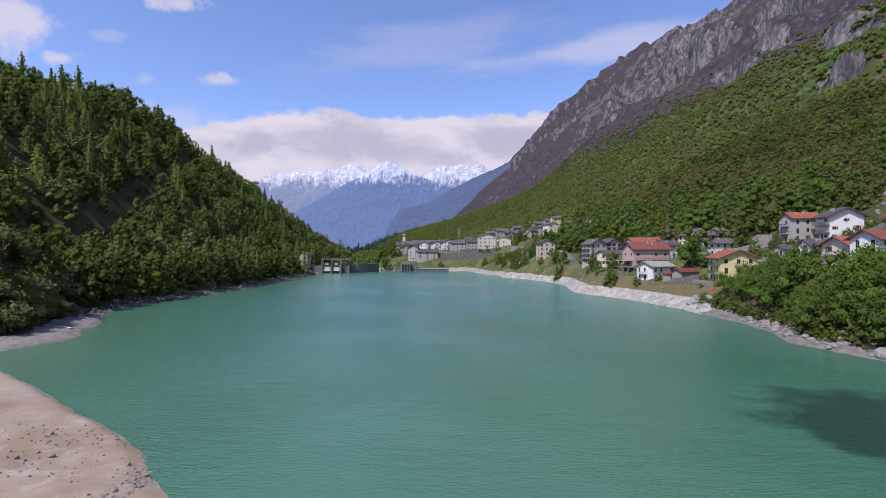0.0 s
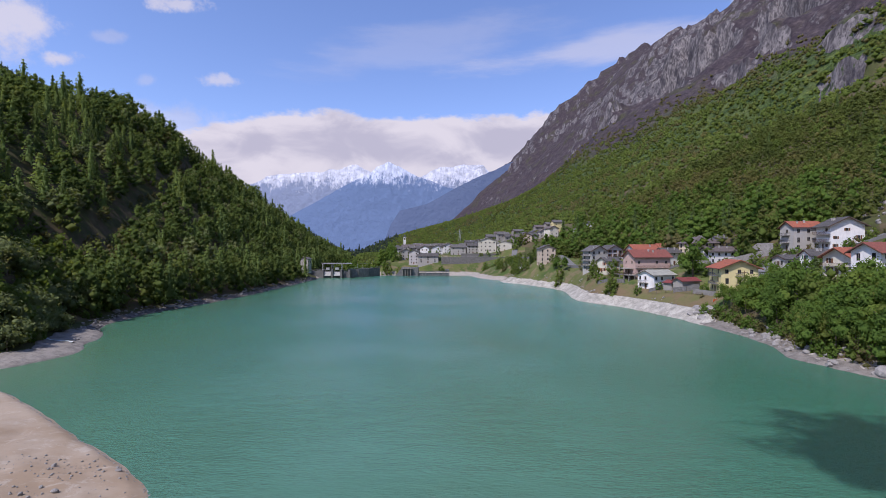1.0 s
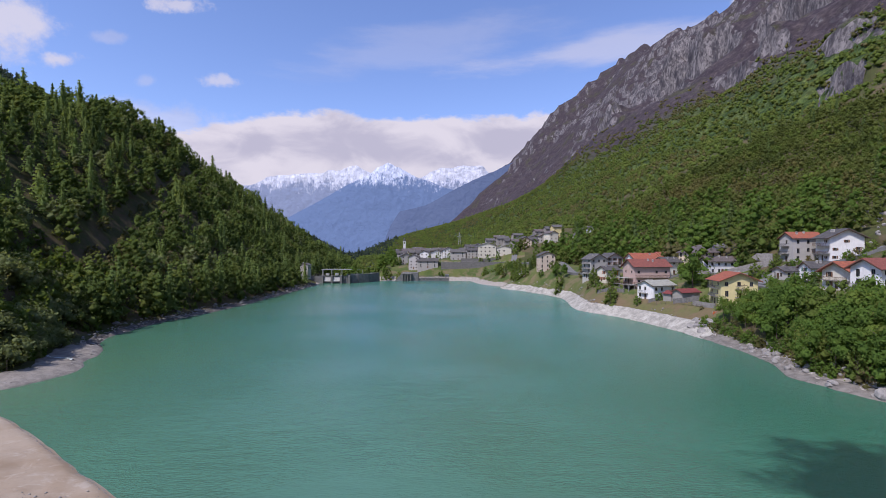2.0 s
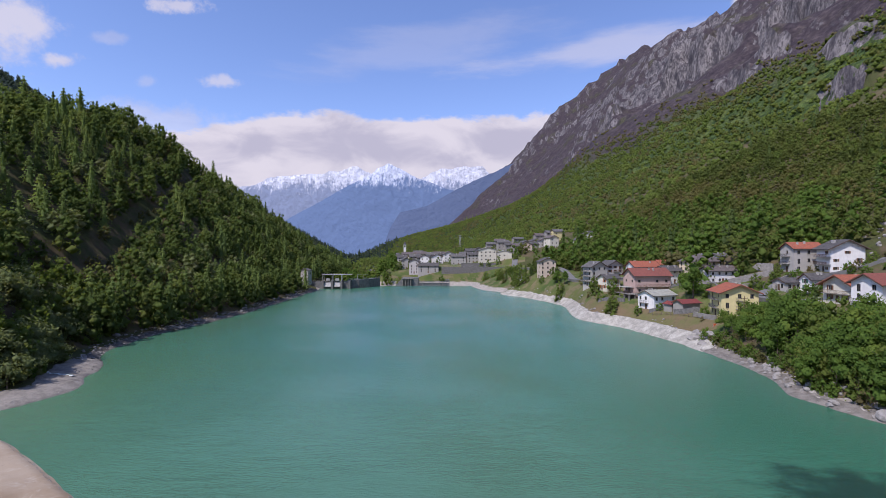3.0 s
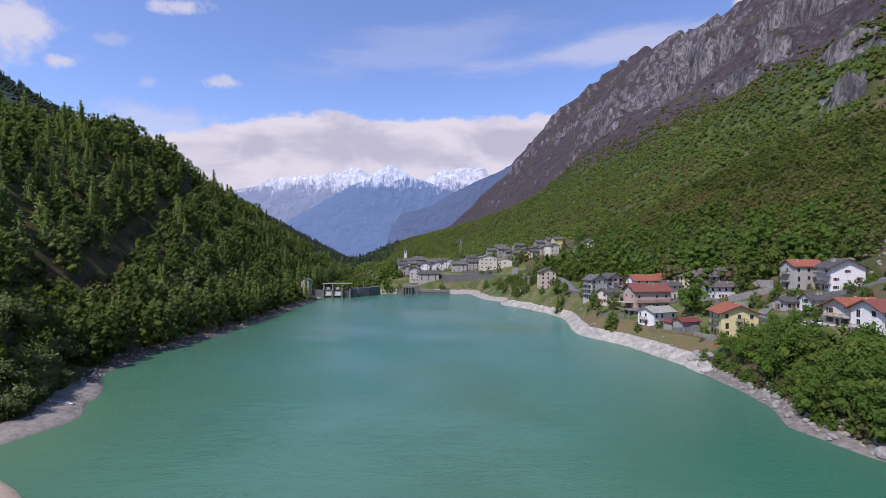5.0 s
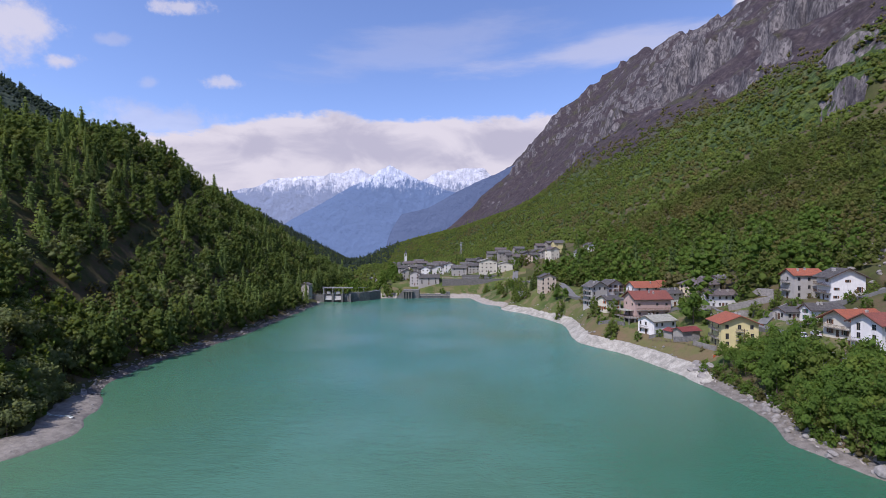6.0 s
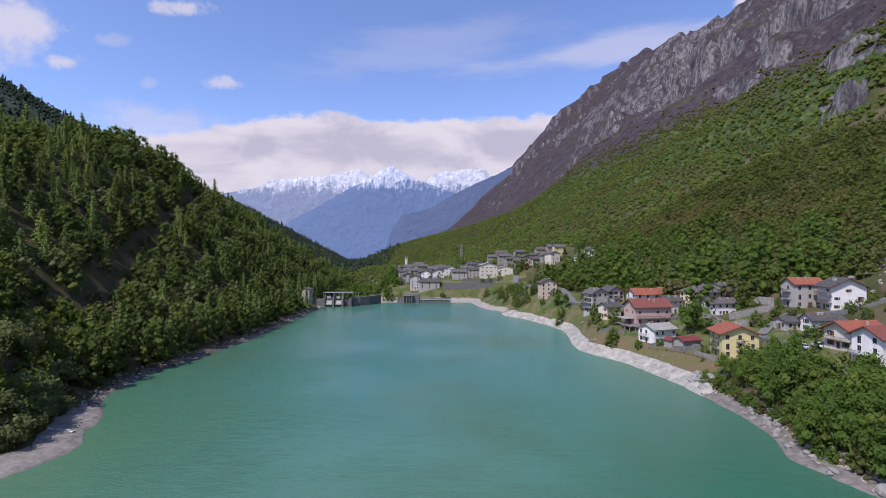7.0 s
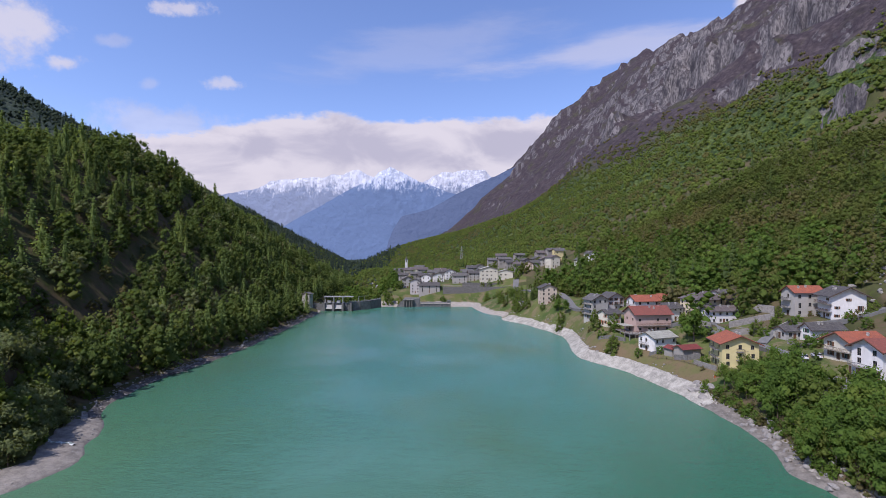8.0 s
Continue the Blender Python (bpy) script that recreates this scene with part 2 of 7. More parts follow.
def gravel_cols(n, v):
    c = n.mix(n.step(n.noise(0.7, 5, 0.7, v), 0.4, 0.6), (0.25, 0.225, 0.195), (0.37, 0.345, 0.31))
    return n.mix(n.step(n.noise(4.0, 3, 0.7, v), 0.5, 0.7), c, (0.155, 0.14, 0.125))


def grass_cols(n, v):
    c = n.mix(n.step(n.noise(0.06, 5, 0.6, v), 0.4, 0.6), (0.058, 0.088, 0.024), (0.098, 0.116, 0.036))
    return n.mix(n.math("MULTIPLY", n.step(n.noise(0.13, 6, 0.7, v), 0.46, 0.60), 0.8), c, (0.165, 0.132, 0.078))


def meadow_cols(n, v):
    """Grass, with bare gravel on the low beach at the head of the lake."""
    x, y, z = n.xyz(v)
    low = n.math("ADD", z, n.math("MULTIPLY", n.math("SUBTRACT", n.noise(0.12, 5, 0.65, v), 0.5), 3.0))
    beach = n.math("MULTIPLY", n.step(low, 3.0, 2.2), n.step(y, 338.0, 350.0))
    return n.mix(beach, grass_cols(n, v), n.mix(0.3, gravel_cols(n, v), (0.34, 0.31, 0.26)))


def litter_cols(n, v):
    c = n.mix(n.step(n.noise(0.08, 5, 0.6, v), 0.42, 0.6), (0.060, 0.066, 0.026), (0.105, 0.082, 0.048))
    return n.mix(n.step(n.noise(0.5, 5, 0.7, v), 0.5, 0.7), c, (0.070, 0.090, 0.024))


def mount_cols(n, v):
    """Mountain side: green woods below, leafless brown woods above, grey crags between."""
    x, y, z = n.xyz(v)
    g = n.place()
    nz = n.xyz(g.outputs["True Normal"])[2]
    wob = n.math("MULTIPLY", n.math("SUBTRACT", n.noise(0.006, 6, 0.6, v), 0.5), 260.0)
    zz = n.math("ADD", n.math("ADD", z, wob), n.step(y, 600.0, 1600.0, 0.0, 130.0))
    green = n.mix(n.step(n.noise(0.02, 6, 0.65, v), 0.4, 0.62), (0.055, 0.090, 0.026), (0.095, 0.125, 0.036))
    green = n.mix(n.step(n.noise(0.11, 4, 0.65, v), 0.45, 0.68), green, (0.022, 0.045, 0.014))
    # the browns lean to violet: distance haze put into their colour
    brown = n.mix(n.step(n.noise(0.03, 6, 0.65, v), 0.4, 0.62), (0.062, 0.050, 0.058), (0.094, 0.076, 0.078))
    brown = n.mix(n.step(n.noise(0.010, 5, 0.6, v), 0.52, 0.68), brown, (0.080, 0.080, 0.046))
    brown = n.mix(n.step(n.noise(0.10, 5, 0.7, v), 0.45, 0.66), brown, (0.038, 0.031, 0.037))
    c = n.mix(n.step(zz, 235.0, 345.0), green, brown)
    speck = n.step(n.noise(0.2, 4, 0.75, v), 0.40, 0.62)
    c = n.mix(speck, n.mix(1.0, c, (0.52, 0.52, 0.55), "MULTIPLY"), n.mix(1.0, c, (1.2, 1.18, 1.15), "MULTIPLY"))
    rv = n.add("ShaderNodeMapping")
    rv.inputs["Scale"].default_value = (1, 1, 0.35)
    n.link(v, rv.inputs["Vector"])
    # dark crevices are streaks in the rock colour, without relief
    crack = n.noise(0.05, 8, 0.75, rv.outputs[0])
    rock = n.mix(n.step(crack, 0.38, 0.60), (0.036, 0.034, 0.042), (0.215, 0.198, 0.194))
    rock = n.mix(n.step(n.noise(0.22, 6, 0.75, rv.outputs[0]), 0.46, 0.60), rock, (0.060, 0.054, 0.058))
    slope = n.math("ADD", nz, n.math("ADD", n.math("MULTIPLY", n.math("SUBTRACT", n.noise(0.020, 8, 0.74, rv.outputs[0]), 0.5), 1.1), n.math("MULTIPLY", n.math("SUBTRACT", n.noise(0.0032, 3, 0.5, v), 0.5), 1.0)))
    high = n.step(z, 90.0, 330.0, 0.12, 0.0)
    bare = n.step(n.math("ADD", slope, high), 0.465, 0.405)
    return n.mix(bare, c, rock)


def dry_cols(n, v):
    c = n.mix(n.step(n.noise(0.09, 5, 0.65, v), 0.4, 0.62), (0.150, 0.112, 0.064), (0.118, 0.118, 0.046))
    return n.mix(n.math("MULTIPLY", n.step(n.noise(0.8, 5, 0.7, v), 0.5, 0.68), 0.5), c, (0.085, 0.078, 0.038))


SAND = ground_material("sand", sand_cols, 0.95, 0.03)
GRAVEL = ground_material("gravel", gravel_cols, 0.95, 0.08, 2.0)
DRY = ground_material("dry_grass", dry_cols, 0.95, 0.1)
GRASS = ground_material("grass", meadow_cols, 0.95, 0.1)
LITTER = ground_material("forest_floor", litter_cols, 0.95, 0.2)
# ground under the far woods, its green darkened and blued for haze
def hazed_wood_cols(n, v):
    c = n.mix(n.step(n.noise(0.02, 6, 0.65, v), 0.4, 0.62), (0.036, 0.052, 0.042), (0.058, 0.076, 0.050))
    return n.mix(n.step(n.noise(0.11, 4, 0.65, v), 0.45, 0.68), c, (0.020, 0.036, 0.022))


HAZED_WOOD = ground_material("hazed_woods", hazed_wood_cols, 0.95, 4.0, 0.11)
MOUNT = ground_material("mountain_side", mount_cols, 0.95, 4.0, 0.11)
REVET = plain("pale_revetment", (0.36, 0.342, 0.295), 0.95, grain=0.35, vary=0.5, rise=0.12)
# shingle below the forest, its colour darkened for the trees' shade
SHINGLE_SHADED = plain("shaded_shingle", (0.115, 0.105, 0.095), 0.9, grain=0.6, vary=0.45, rise=0.12)
SHINGLE_BANK = plain("bank_shingle", (0.185, 0.168, 0.146), 0.95, grain=0.6, vary=0.5, rise=0.12)
SHINGLE = plain("shingle", (0.235, 0.215, 0.188), 0.95, grain=0.6, vary=0.45, rise=0.12)

WATER, n_, b_ = material("lake_water", 0.16, 0, 0.36)
pos_ = n_.place().outputs["Position"]
px_, py_, pz_ = n_.xyz(pos_)
wide = n_.noise(0.012, 4, 0.55, pos_)
mid_ = n_.math("SUBTRACT", 1.0, n_.step(n_.math("ABSOLUTE", n_.math("ADD", px_, n_.math("MULTIPLY", n_.math("SUBTRACT", wide, 0.5), 120.0))), 25.0, 95.0))
reach = n_.step(n_.math("ADD", py_, n_.math("MULTIPLY", n_.math("SUBTRACT", wide, 0.5), 90.0)), 55.0, 190.0)
wc = n_.mix(mid_, n_.mix(reach, (0.074, 0.174, 0.093), (0.057, 0.170, 0.101)), n_.mix(reach, (0.071, 0.180, 0.119), (0.047, 0.178, 0.147)))
wc = n_.mix(n_.step(wide, 0.45, 0.7), wc, (0.060, 0.146, 0.082))
deep = n_.math("MULTIPLY", n_.step(n_.math("ADD", px_, n_.math("MULTIPLY", n_.math("SUBTRACT", wide, 0.5), 60.0)), 5.0, 62.0), n_.step(py_, 190.0, 80.0))
wc = n_.mix(n_.math("MULTIPLY", deep, 0.85), wc, (0.024, 0.122, 0.070))
# dark patch with a ragged edge in the water off the rocky bank
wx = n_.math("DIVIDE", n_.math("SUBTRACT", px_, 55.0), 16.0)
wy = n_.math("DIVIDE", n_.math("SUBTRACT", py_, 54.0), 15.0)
dark_patch = n_.math("SQRT", n_.math("ADD", n_.math("MULTIPLY", wx, wx), n_.math("MULTIPLY", wy, wy)))
dark_patch = n_.math("ADD", dark_patch, n_.math("MULTIPLY", n_.math("SUBTRACT", n_.noise(0.09, 5, 0.6, pos_), 0.5), 1.4))
wc = n_.mix(n_.step(dark_patch, 1.15, 0.8, 0.0, 0.95), wc, (0.010, 0.042, 0.029))
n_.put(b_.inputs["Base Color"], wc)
stretch = n_.add("ShaderNodeMapping")
stretch.inputs["Scale"].default_value = (0.55, 1.5, 1)
stretch.inputs["Rotation"].default_value = (0, 0, radians(12))
n_.link(pos_, stretch.inputs["Vector"])
gust = n_.step(n_.noise(0.02, 3, 0.5, pos_), 0.35, 0.65, 0.35, 1.0)
rip = n_.math("MULTIPLY", n_.math("ADD", n_.noise(1.9, 5, 0.62, stretch.outputs[0], 0.3), n_.math("MULTIPLY", n_.noise(0.3, 2, 0.5, stretch.outputs[0]), 1.0)), gust)
bump(n_, b_, rip, 1.0, 0.34)


# ---- mesh helpers ----
def part(name, bm, mat, parent=None, label="", smooth=False):
    me = bpy.data.meshes.new(name)
    bm.normal_update()
    bm.to_mesh(me)
    bm.free()
    for m in (mat if isinstance(mat, (list, tuple)) else [mat]):
        me.materials.append(m)
    if smooth:
        me.shade_smooth()
    ob = new(name, me)
    if parent is not None:
        ob.parent = parent
    if label:
        ob["label"] = label
    return ob


def arrays_mesh(name, verts, quads, tris=None, mats=(), index=None, smooth=False):
    me = bpy.data.meshes.new(name)
    quads = np.zeros((0, 4), int) if quads is None else quads
    tris = np.zeros((0, 3), int) if tris is None else tris
    loops = np.concatenate([quads.ravel(), tris.ravel()]).astype(np.int32)
    nq, nt = len(quads), len(tris)
    starts = np.concatenate([np.arange(nq) * 4, nq * 4 + np.arange(nt) * 3]).astype(np.int32)
    me.vertices.add(len(verts))
    me.vertices.foreach_set("co", np.asarray(verts, np.float32).ravel())
    me.loops.add(len(loops))
    me.loops.foreach_set("vertex_index", loops)
    me.polygons.add(nq + nt)
    me.polygons.foreach_set("loop_start", starts)
    for m in mats:
        me.materials.append(m)
    if index is not None:
        me.polygons.foreach_set("material_index", np.asarray(index, np.int32))
    me.update(calc_edges=True)
    me.validate()
    if smooth:
        me.shade_smooth()
    return me


def box(bm, x0, x1, y0, y1, z0, z1):
    v = [bm.verts.new((x, y, z)) for z in (z0, z1) for x, y in ((x0, y0), (x1, y0), (x1, y1), (x0, y1))]
    for f in ((3, 2, 1, 0), (4, 5, 6, 7), (0, 1, 5, 4), (1, 2, 6, 5), (2, 3, 7, 6), (3, 0, 4, 7)):
        bm.faces.new([v[i] for i in f])
    return v


def beam(bm, a, b, r, sides=4, r2=None):
    """A straight bar from a to b."""
    a, b = Vector(a), Vector(b)
    q = (b - a).to_track_quat("Z", "Y")
    rings = []
    for p, rr in ((a, r), (b, r if r2 is None else r2)):
        rings.append([bm.verts.new(p + q @ Vector((rr * math.cos(2 * math.pi * (i + 0.5) / sides), rr * math.sin(2 * math.pi * (i + 0.5) / sides), 0))) for i in range(sides)])
    for i in range(sides):
        j = (i + 1) % sides
        bm.faces.new([rings[0][i], rings[0][j], rings[1][j], rings[1][i]])
    bm.faces.new(rings[0][::-1])
    bm.faces.new(rings[1])


def thing(name, x, y, z, turn=0.0, label="", category="", group="", kind=""):
    ob = new(name)
    ob.empty_display_size = 0.5
    ob.matrix_basis = pose(x, y, z, 0, 0, turn)
    return tagged(ob, label, category, group, kind)


# ---- the lie of the land ----
def hash2(ix, iy, seed):
    v = np.sin(ix * 127.1 + iy * 311.7 + seed * 74.7) * 43758.5453
    return v - np.floor(v)


def vnoise(x, y, seed=0):
    ix, iy = np.floor(x), np.floor(y)
    fx, fy = x - ix, y - iy
    fx, fy = fx * fx * (3 - 2 * fx), fy * fy * (3 - 2 * fy)
    a, b = hash2(ix, iy, seed), hash2(ix + 1, iy, seed)
    c, d = hash2(ix, iy + 1, seed), hash2(ix + 1, iy + 1, seed)
    return (a * (1 - fx) + b * fx) * (1 - fy) + (c * (1 - fx) + d * fx) * fy


def fbm(x, y, size, octaves=4, seed=0):
    t, amp, tot = 0, 1.0, 0
    for o in range(octaves):
        t = t + amp * vnoise(x / size * 2**o + 17.3 * o, y / size * 2**o - 9.1 * o, seed + o)
        tot += amp
        amp *= 0.5
    return t / tot


def ridged(x, y, size, octaves=4, seed=0):
    t, amp, tot = 0, 1.0, 0
    for o in range(octaves):
        n = vnoise(x / size * 2**o + 5.2 * o, y / size * 2**o + 3.7 * o, seed + o)
        t = t + amp * (1 - np.abs(2 * n - 1))
        tot += amp
        amp *= 0.5
    return t / tot


def ss(v, lo, hi):
    t = np.clip((v - lo) / (hi - lo), 0, 1)
    return t * t * (3 - 2 * t)


def smooth_line(ys, xs):
    """A shore line through corner points, rounded off."""
    t = np.arange(ys[0], ys[-1] + 0.01, 0.5)
    v = np.interp(t, ys, xs)
    k = np.exp(-0.5 * (np.arange(-16, 17) / 5.0) ** 2)
    k /= k.sum()
    v = np.convolve(np.pad(v, 16, mode="edge"), k, mode="valid")
    return t, v + (fbm(t, t * 0, 5.0, 3, 14) - 0.5) * 1.3


LINE_L = smooth_line([-60, -20, 10, 39, 46, 51, 58, 69, 82, 85, 89, 93, 96, 102, 106, 113, 116, 118, 121, 130, 138, 143, 150, 167, 184, 203, 239, 296, 368, 410],
                     [120, 40, 0, -23, -28.5, -33.7, -43.7, -59, -77, -88, -91, -89, -87.5, -86, -84, -86, -89, -93, -89.5, -94, -100, -105, -106, -109, -107.5, -103.5, -99.5, -98.5, -98.5, -103])
LINE_R = smooth_line([-60, 40, 87, 94, 97, 103, 110, 118, 128, 136, 145, 158, 170, 188, 198, 206, 217, 230, 250, 268, 290, 314, 328, 335, 346, 356, 361, 370, 385, 397],
                     [84, 84, 81, 78, 78.5, 75.0, 78.0, 80.8, 82.0, 81.6, 81.0, 80.2, 78, 74.5, 70.5, 65.5, 61, 61.8, 65.5, 67, 61.5, 53, 43, 40, 42, 41, 34, 30, 27, 24])


def shore_left(y):
    return np.interp(y, *LINE_L)


def shore_right(y):
    return np.interp(y, *LINE_R)


# plots cut level into the village slope: corner x, y, turn, width, depth, height
PLOTS = ((94.3, 161.5, -10, 11.5, 10.5, 8.9), (86.6, 194.0, 20, 10.5, 8.5, 7.1), (85.5, 212.5, 7, 17, 10.5, 9.4), (80.0, 233.5, 20, 8.2, 7, 11.0),
         (96.5, 240, 8, 13.5, 9, 17.9), (103, 219.5, 18, 9, 8.5, 15.9), (64.5, 318, 2, 10.5, 9.5, 12.4), (114.3, 214.6, 17, 15.5, 10.5, 18.7),
         (114.5, 204.5, 6, 12.0, 6.4, 17.3), (136.6, 185.5, -2, 11.5, 8, 23.0), (140.2, 172.6, -14, 13, 10, 23.7), (126.2, 163.2, 0, 11.5, 5.6, 17.1),
         (119.2, 138.6, 7, 11.5, 9.5, 16.0), (111.6, 121.0, 7, 12, 8.2, 14.9), (89.5, 178, 16, 8, 5, 8.3), (111, 243, 6, 10, 8, 19.2))


def cut_plots(z, x, y):
    """Dig the house plots into the slope, with a bank behind each."""
    for px, py, turn, wd, dp, top in PLOTS:
        c, s = math.cos(math.radians(turn)), math.sin(math.radians(turn))
        u, v = (x - px) * c + (y - py) * s, (y - py) * c - (x - px) * s
        gap = np.hypot(np.maximum(np.abs(u - wd / 2) - wd / 2, 0), np.maximum(np.where(v < 0, -v * 0.75, v - dp), 0))
        m = 1 - ss(gap, 1.0, 4.6)
        z = z - m * np.clip(z - top, 0, None)
    return z


# bare cliffs on the mountain side: x, y, reach, height
CLIFFS = ((548, 862, 62, 62), (397, 478, 34, 36), (745, 875, 70, 75), (492, 1500, 80, 80), (735, 1000, 85, 90), (735, 1350, 110, 110), (690, 1440, 90, 100), (575, 850, 50, 45), (470, 560, 30, 22))


def land(x, y):
    """Height of the ground, water level at 0."""
    x, y = np.asarray(x, float), np.asarray(y, float)
    wob = (fbm(x, y, 9, 3, 3) - 0.5) * 2.2
    # wooded hill across the water, with its spur running down to the dam
    s = shore_left(y) - x + wob
    near = ss(y, 92, 84)
    crest = np.interp(y, [-200, 200, 260, 290, 340, 370, 400, 470, 520, 560, 640], [90, 95, 104, 114, 115, 103, 84, 57, 36, 21, 8])
    up = np.interp(s, [-40, 0, 3, 6, 14, 40, 110, 190], [-9, 0, 1.3, 2.2, 7, 34, 114, 180])
    gully = 4.5 * np.exp(-(((x + 149) * 0.96 + (y - 230) * 0.277) / 11) ** 2) * ss(s, 18, 34) * ss(s, 105, 75)
    soft = 9.0
    hill = np.where(s > 20, -soft * np.log(np.exp(-np.clip(up, -50, 400) / soft) + np.exp(-np.clip(crest, 0.5, 400) / soft)), up)
    hill = np.where(s < 6, up, np.where(s < 20, up + (hill - up) * (s - 6) / 14, hill))
    hill = hill - gully - ss(s, 125, 300) * 75 * (1 - ss(y, 500, 700)) + (fbm(x, y, 45, 3, 8) - 0.5) * 12 * ss(s, 10, 50)
    # hill flank outside the view, lowered so that sun reaches the willows
    sun_gap = ss(-x / np.maximum(y, 20.0), 0.97, 1.25) * ss(y, 240, 190) * ss(s, 14, 40)
    hill = hill - sun_gap * np.clip(hill - 12, 0, None) * 0.8
    # low promontory of gravel, and the sand bank under the camera
    flat_s = np.interp(s, [-40, 0, 2, 8, 20, 60], [-9, 0, 0.5, 1.0, 2.2, 9])
    hill = hill + (flat_s - hill) * near
    prom = ss(y, 90, 97) * ss(y, 150, 138)
    shelf = np.interp(s, [-40, 0, 2, 8, 14, 22], [-9, 0, 0.7, 1.2, 3.0, 8.5])
    hill = np.where(s < 22, hill + (shelf - hill) * prom, hill)
    # far hill on that side
    xl2 = np.interp(y, [500, 700, 1000, 1700, 2100, 2500, 5000], [-130, -190, -260, -350, -425, -750, -2400])
    s2 = xl2 - x
    far_left = np.where(s2 > 0, 0.635 * s2 - 0.00006 * s2 * s2, s2 * 0.15) * np.interp(y, [900, 1900], [1.0, 0.76]) + (fbm(x, y, 240, 4, 21) - 0.5) * np.clip(s2, 0, 300) * 0.22
    far_left = np.where(y > 500, np.maximum(far_left, -60), -60)
    far_left = np.where(y > 2300, far_left - (y - 2300) * 0.4, far_left)
    left = np.maximum(hill - 400 * ss(y, 560, 900), far_left * ss(y, 520, 820) - 30 * (1 - ss(y, 520, 820)))
    # village side
    d = x - shore_right(y) + wob * 0.35 * ss(x - shore_right(y), 4, 14)
    bank = np.interp(d, [-40, 0, 3, 8, 13, 20, 45, 62, 100, 350, 600, 1000, 1500, 1850, 2600], [-9, 0, 0.9, 4.6, 7.6, 10.3, 17.6, 23, 42, 164, 322, 650, 1200, 1560, 2200])
    bank = bank + 8 * np.exp(-(((x - 72) / 9) ** 2) - ((y - 325) / 20) ** 2)
    bank = bank + 4.5 * np.exp(-(((y - 262) / 34) ** 2)) * ss(d, 3, 11) * ss(d, 60, 30)
    cove = ss(y, 150, 135) * ss(d, 13, 0) * ss(d, -4, 0)
    bank = bank - cove * np.clip(bank - 0.10 * d - 0.2, 0, 3)
    # head of the valley behind the dam
    floor = np.interp(y, [380, 398, 404, 419, 424, 433, 436, 440, 452, 520, 700, 1000, 1500, 4000], [-6, 0, 0.7, 1.7, 4.0, 11.2, 12.8, 15.2, 17.8, 19.5, 22, 8, -10, -25])
    floor = floor - 4 * ss(-x, 5, 30) * ss(y, 420, 432) * ss(y, 520, 460)
    floor = floor - 22 * ss(-x, 55, 75) * ss(y, 405, 412) * ss(y, 900, 600)
    xf = np.interp(y, [400, 450, 520, 700, 900, 1500, 1750, 2260, 3670, 3900, 4300, 5000], [42, 30, 20, 0, -55, -345, -300, -100, -320, -450, -535, -550])
    s3 = x - xf
    s3 = s3 - 215 * np.exp(-(((y - 1680) / 430) ** 2)) * ss(s3, 120, 600)
    side = np.interp(s3, [-400, 0, 60, 120, 350, 600, 1000, 1500, 1850, 2600], [-10, 0, 13, 36, 148, 308, 640, 1200, 1580, 2200])
    head = floor + side
    k = ss(y, 385, 450)
    right = bank + (head - bank) * k
    cap = np.interp(y, [-500, 2400, 2600, 3000, 3300, 3670, 4400, 5000], [1500, 1180, 1205, 1315, 1320, 1590, 1300, 1100])
    right = np.where(right > cap, cap + (right - cap) * 0.05, right)
    right = right + 75 * np.exp(-(((x - 1190) / 190) ** 2) - ((y - 3000) / 420) ** 2)
    amp = ss(right, 60, 420)
    right = right + amp * ((ridged(x, y, 620, 5, 31) - 0.55) * 190 * (1 - 0.5 * ss(right, 1200, 1500)) + (ridged(x + 0.4 * y, y * 0.5, 150, 4, 41) - 0.55) * 60)
    right = right + ss(right, 24, 90) * (fbm(x, y, 70, 4, 51) - 0.5) * 16
    # cliff bands: treads under wood, bare risers
    tread = 74.0
    st = right / tread + (fbm(x, y, 260, 4, 61) - 0.5) * 3.4
    f = st - np.floor(st)
    band = ss(right, 250, 430) * ss(fbm(x, y, 330, 3, 63), 0.36, 0.56)
    right = right + band * tread * 0.85 * (0.22 * f + 0.78 * ss(f, 0.52, 0.82) - f)
    for cx, cy, rad, high in CLIFFS:
        q = np.exp(-(((x - cx) ** 2 + ((y - cy) * 0.8) ** 2) / rad**2))
        ragged = (fbm(x, y, rad * 0.5, 4, 67) - 0.5) * rad * 1.3
        right = right + high * q * (ss(x - cx + ragged, -0.16 * rad, 0.16 * rad) - 0.45 + 0.22 * (ridged(x + 0.5 * y, y - 0.4 * x, 26, 3, 69) - 0.5)) * ss(right, 90, 150)
    right = np.where((np.hypot(x, y) < 420) & (x > 40), cut_plots(right, x, y), right)
    out = np.maximum(left, right)
    return out + (fbm(x, y, 3.5, 3, 71) - 0.5) * 0.5 * ss(out, 0.1, 1.2)


def level(x, y):
    return float(land(np.array([x]), np.array([y]))[0])


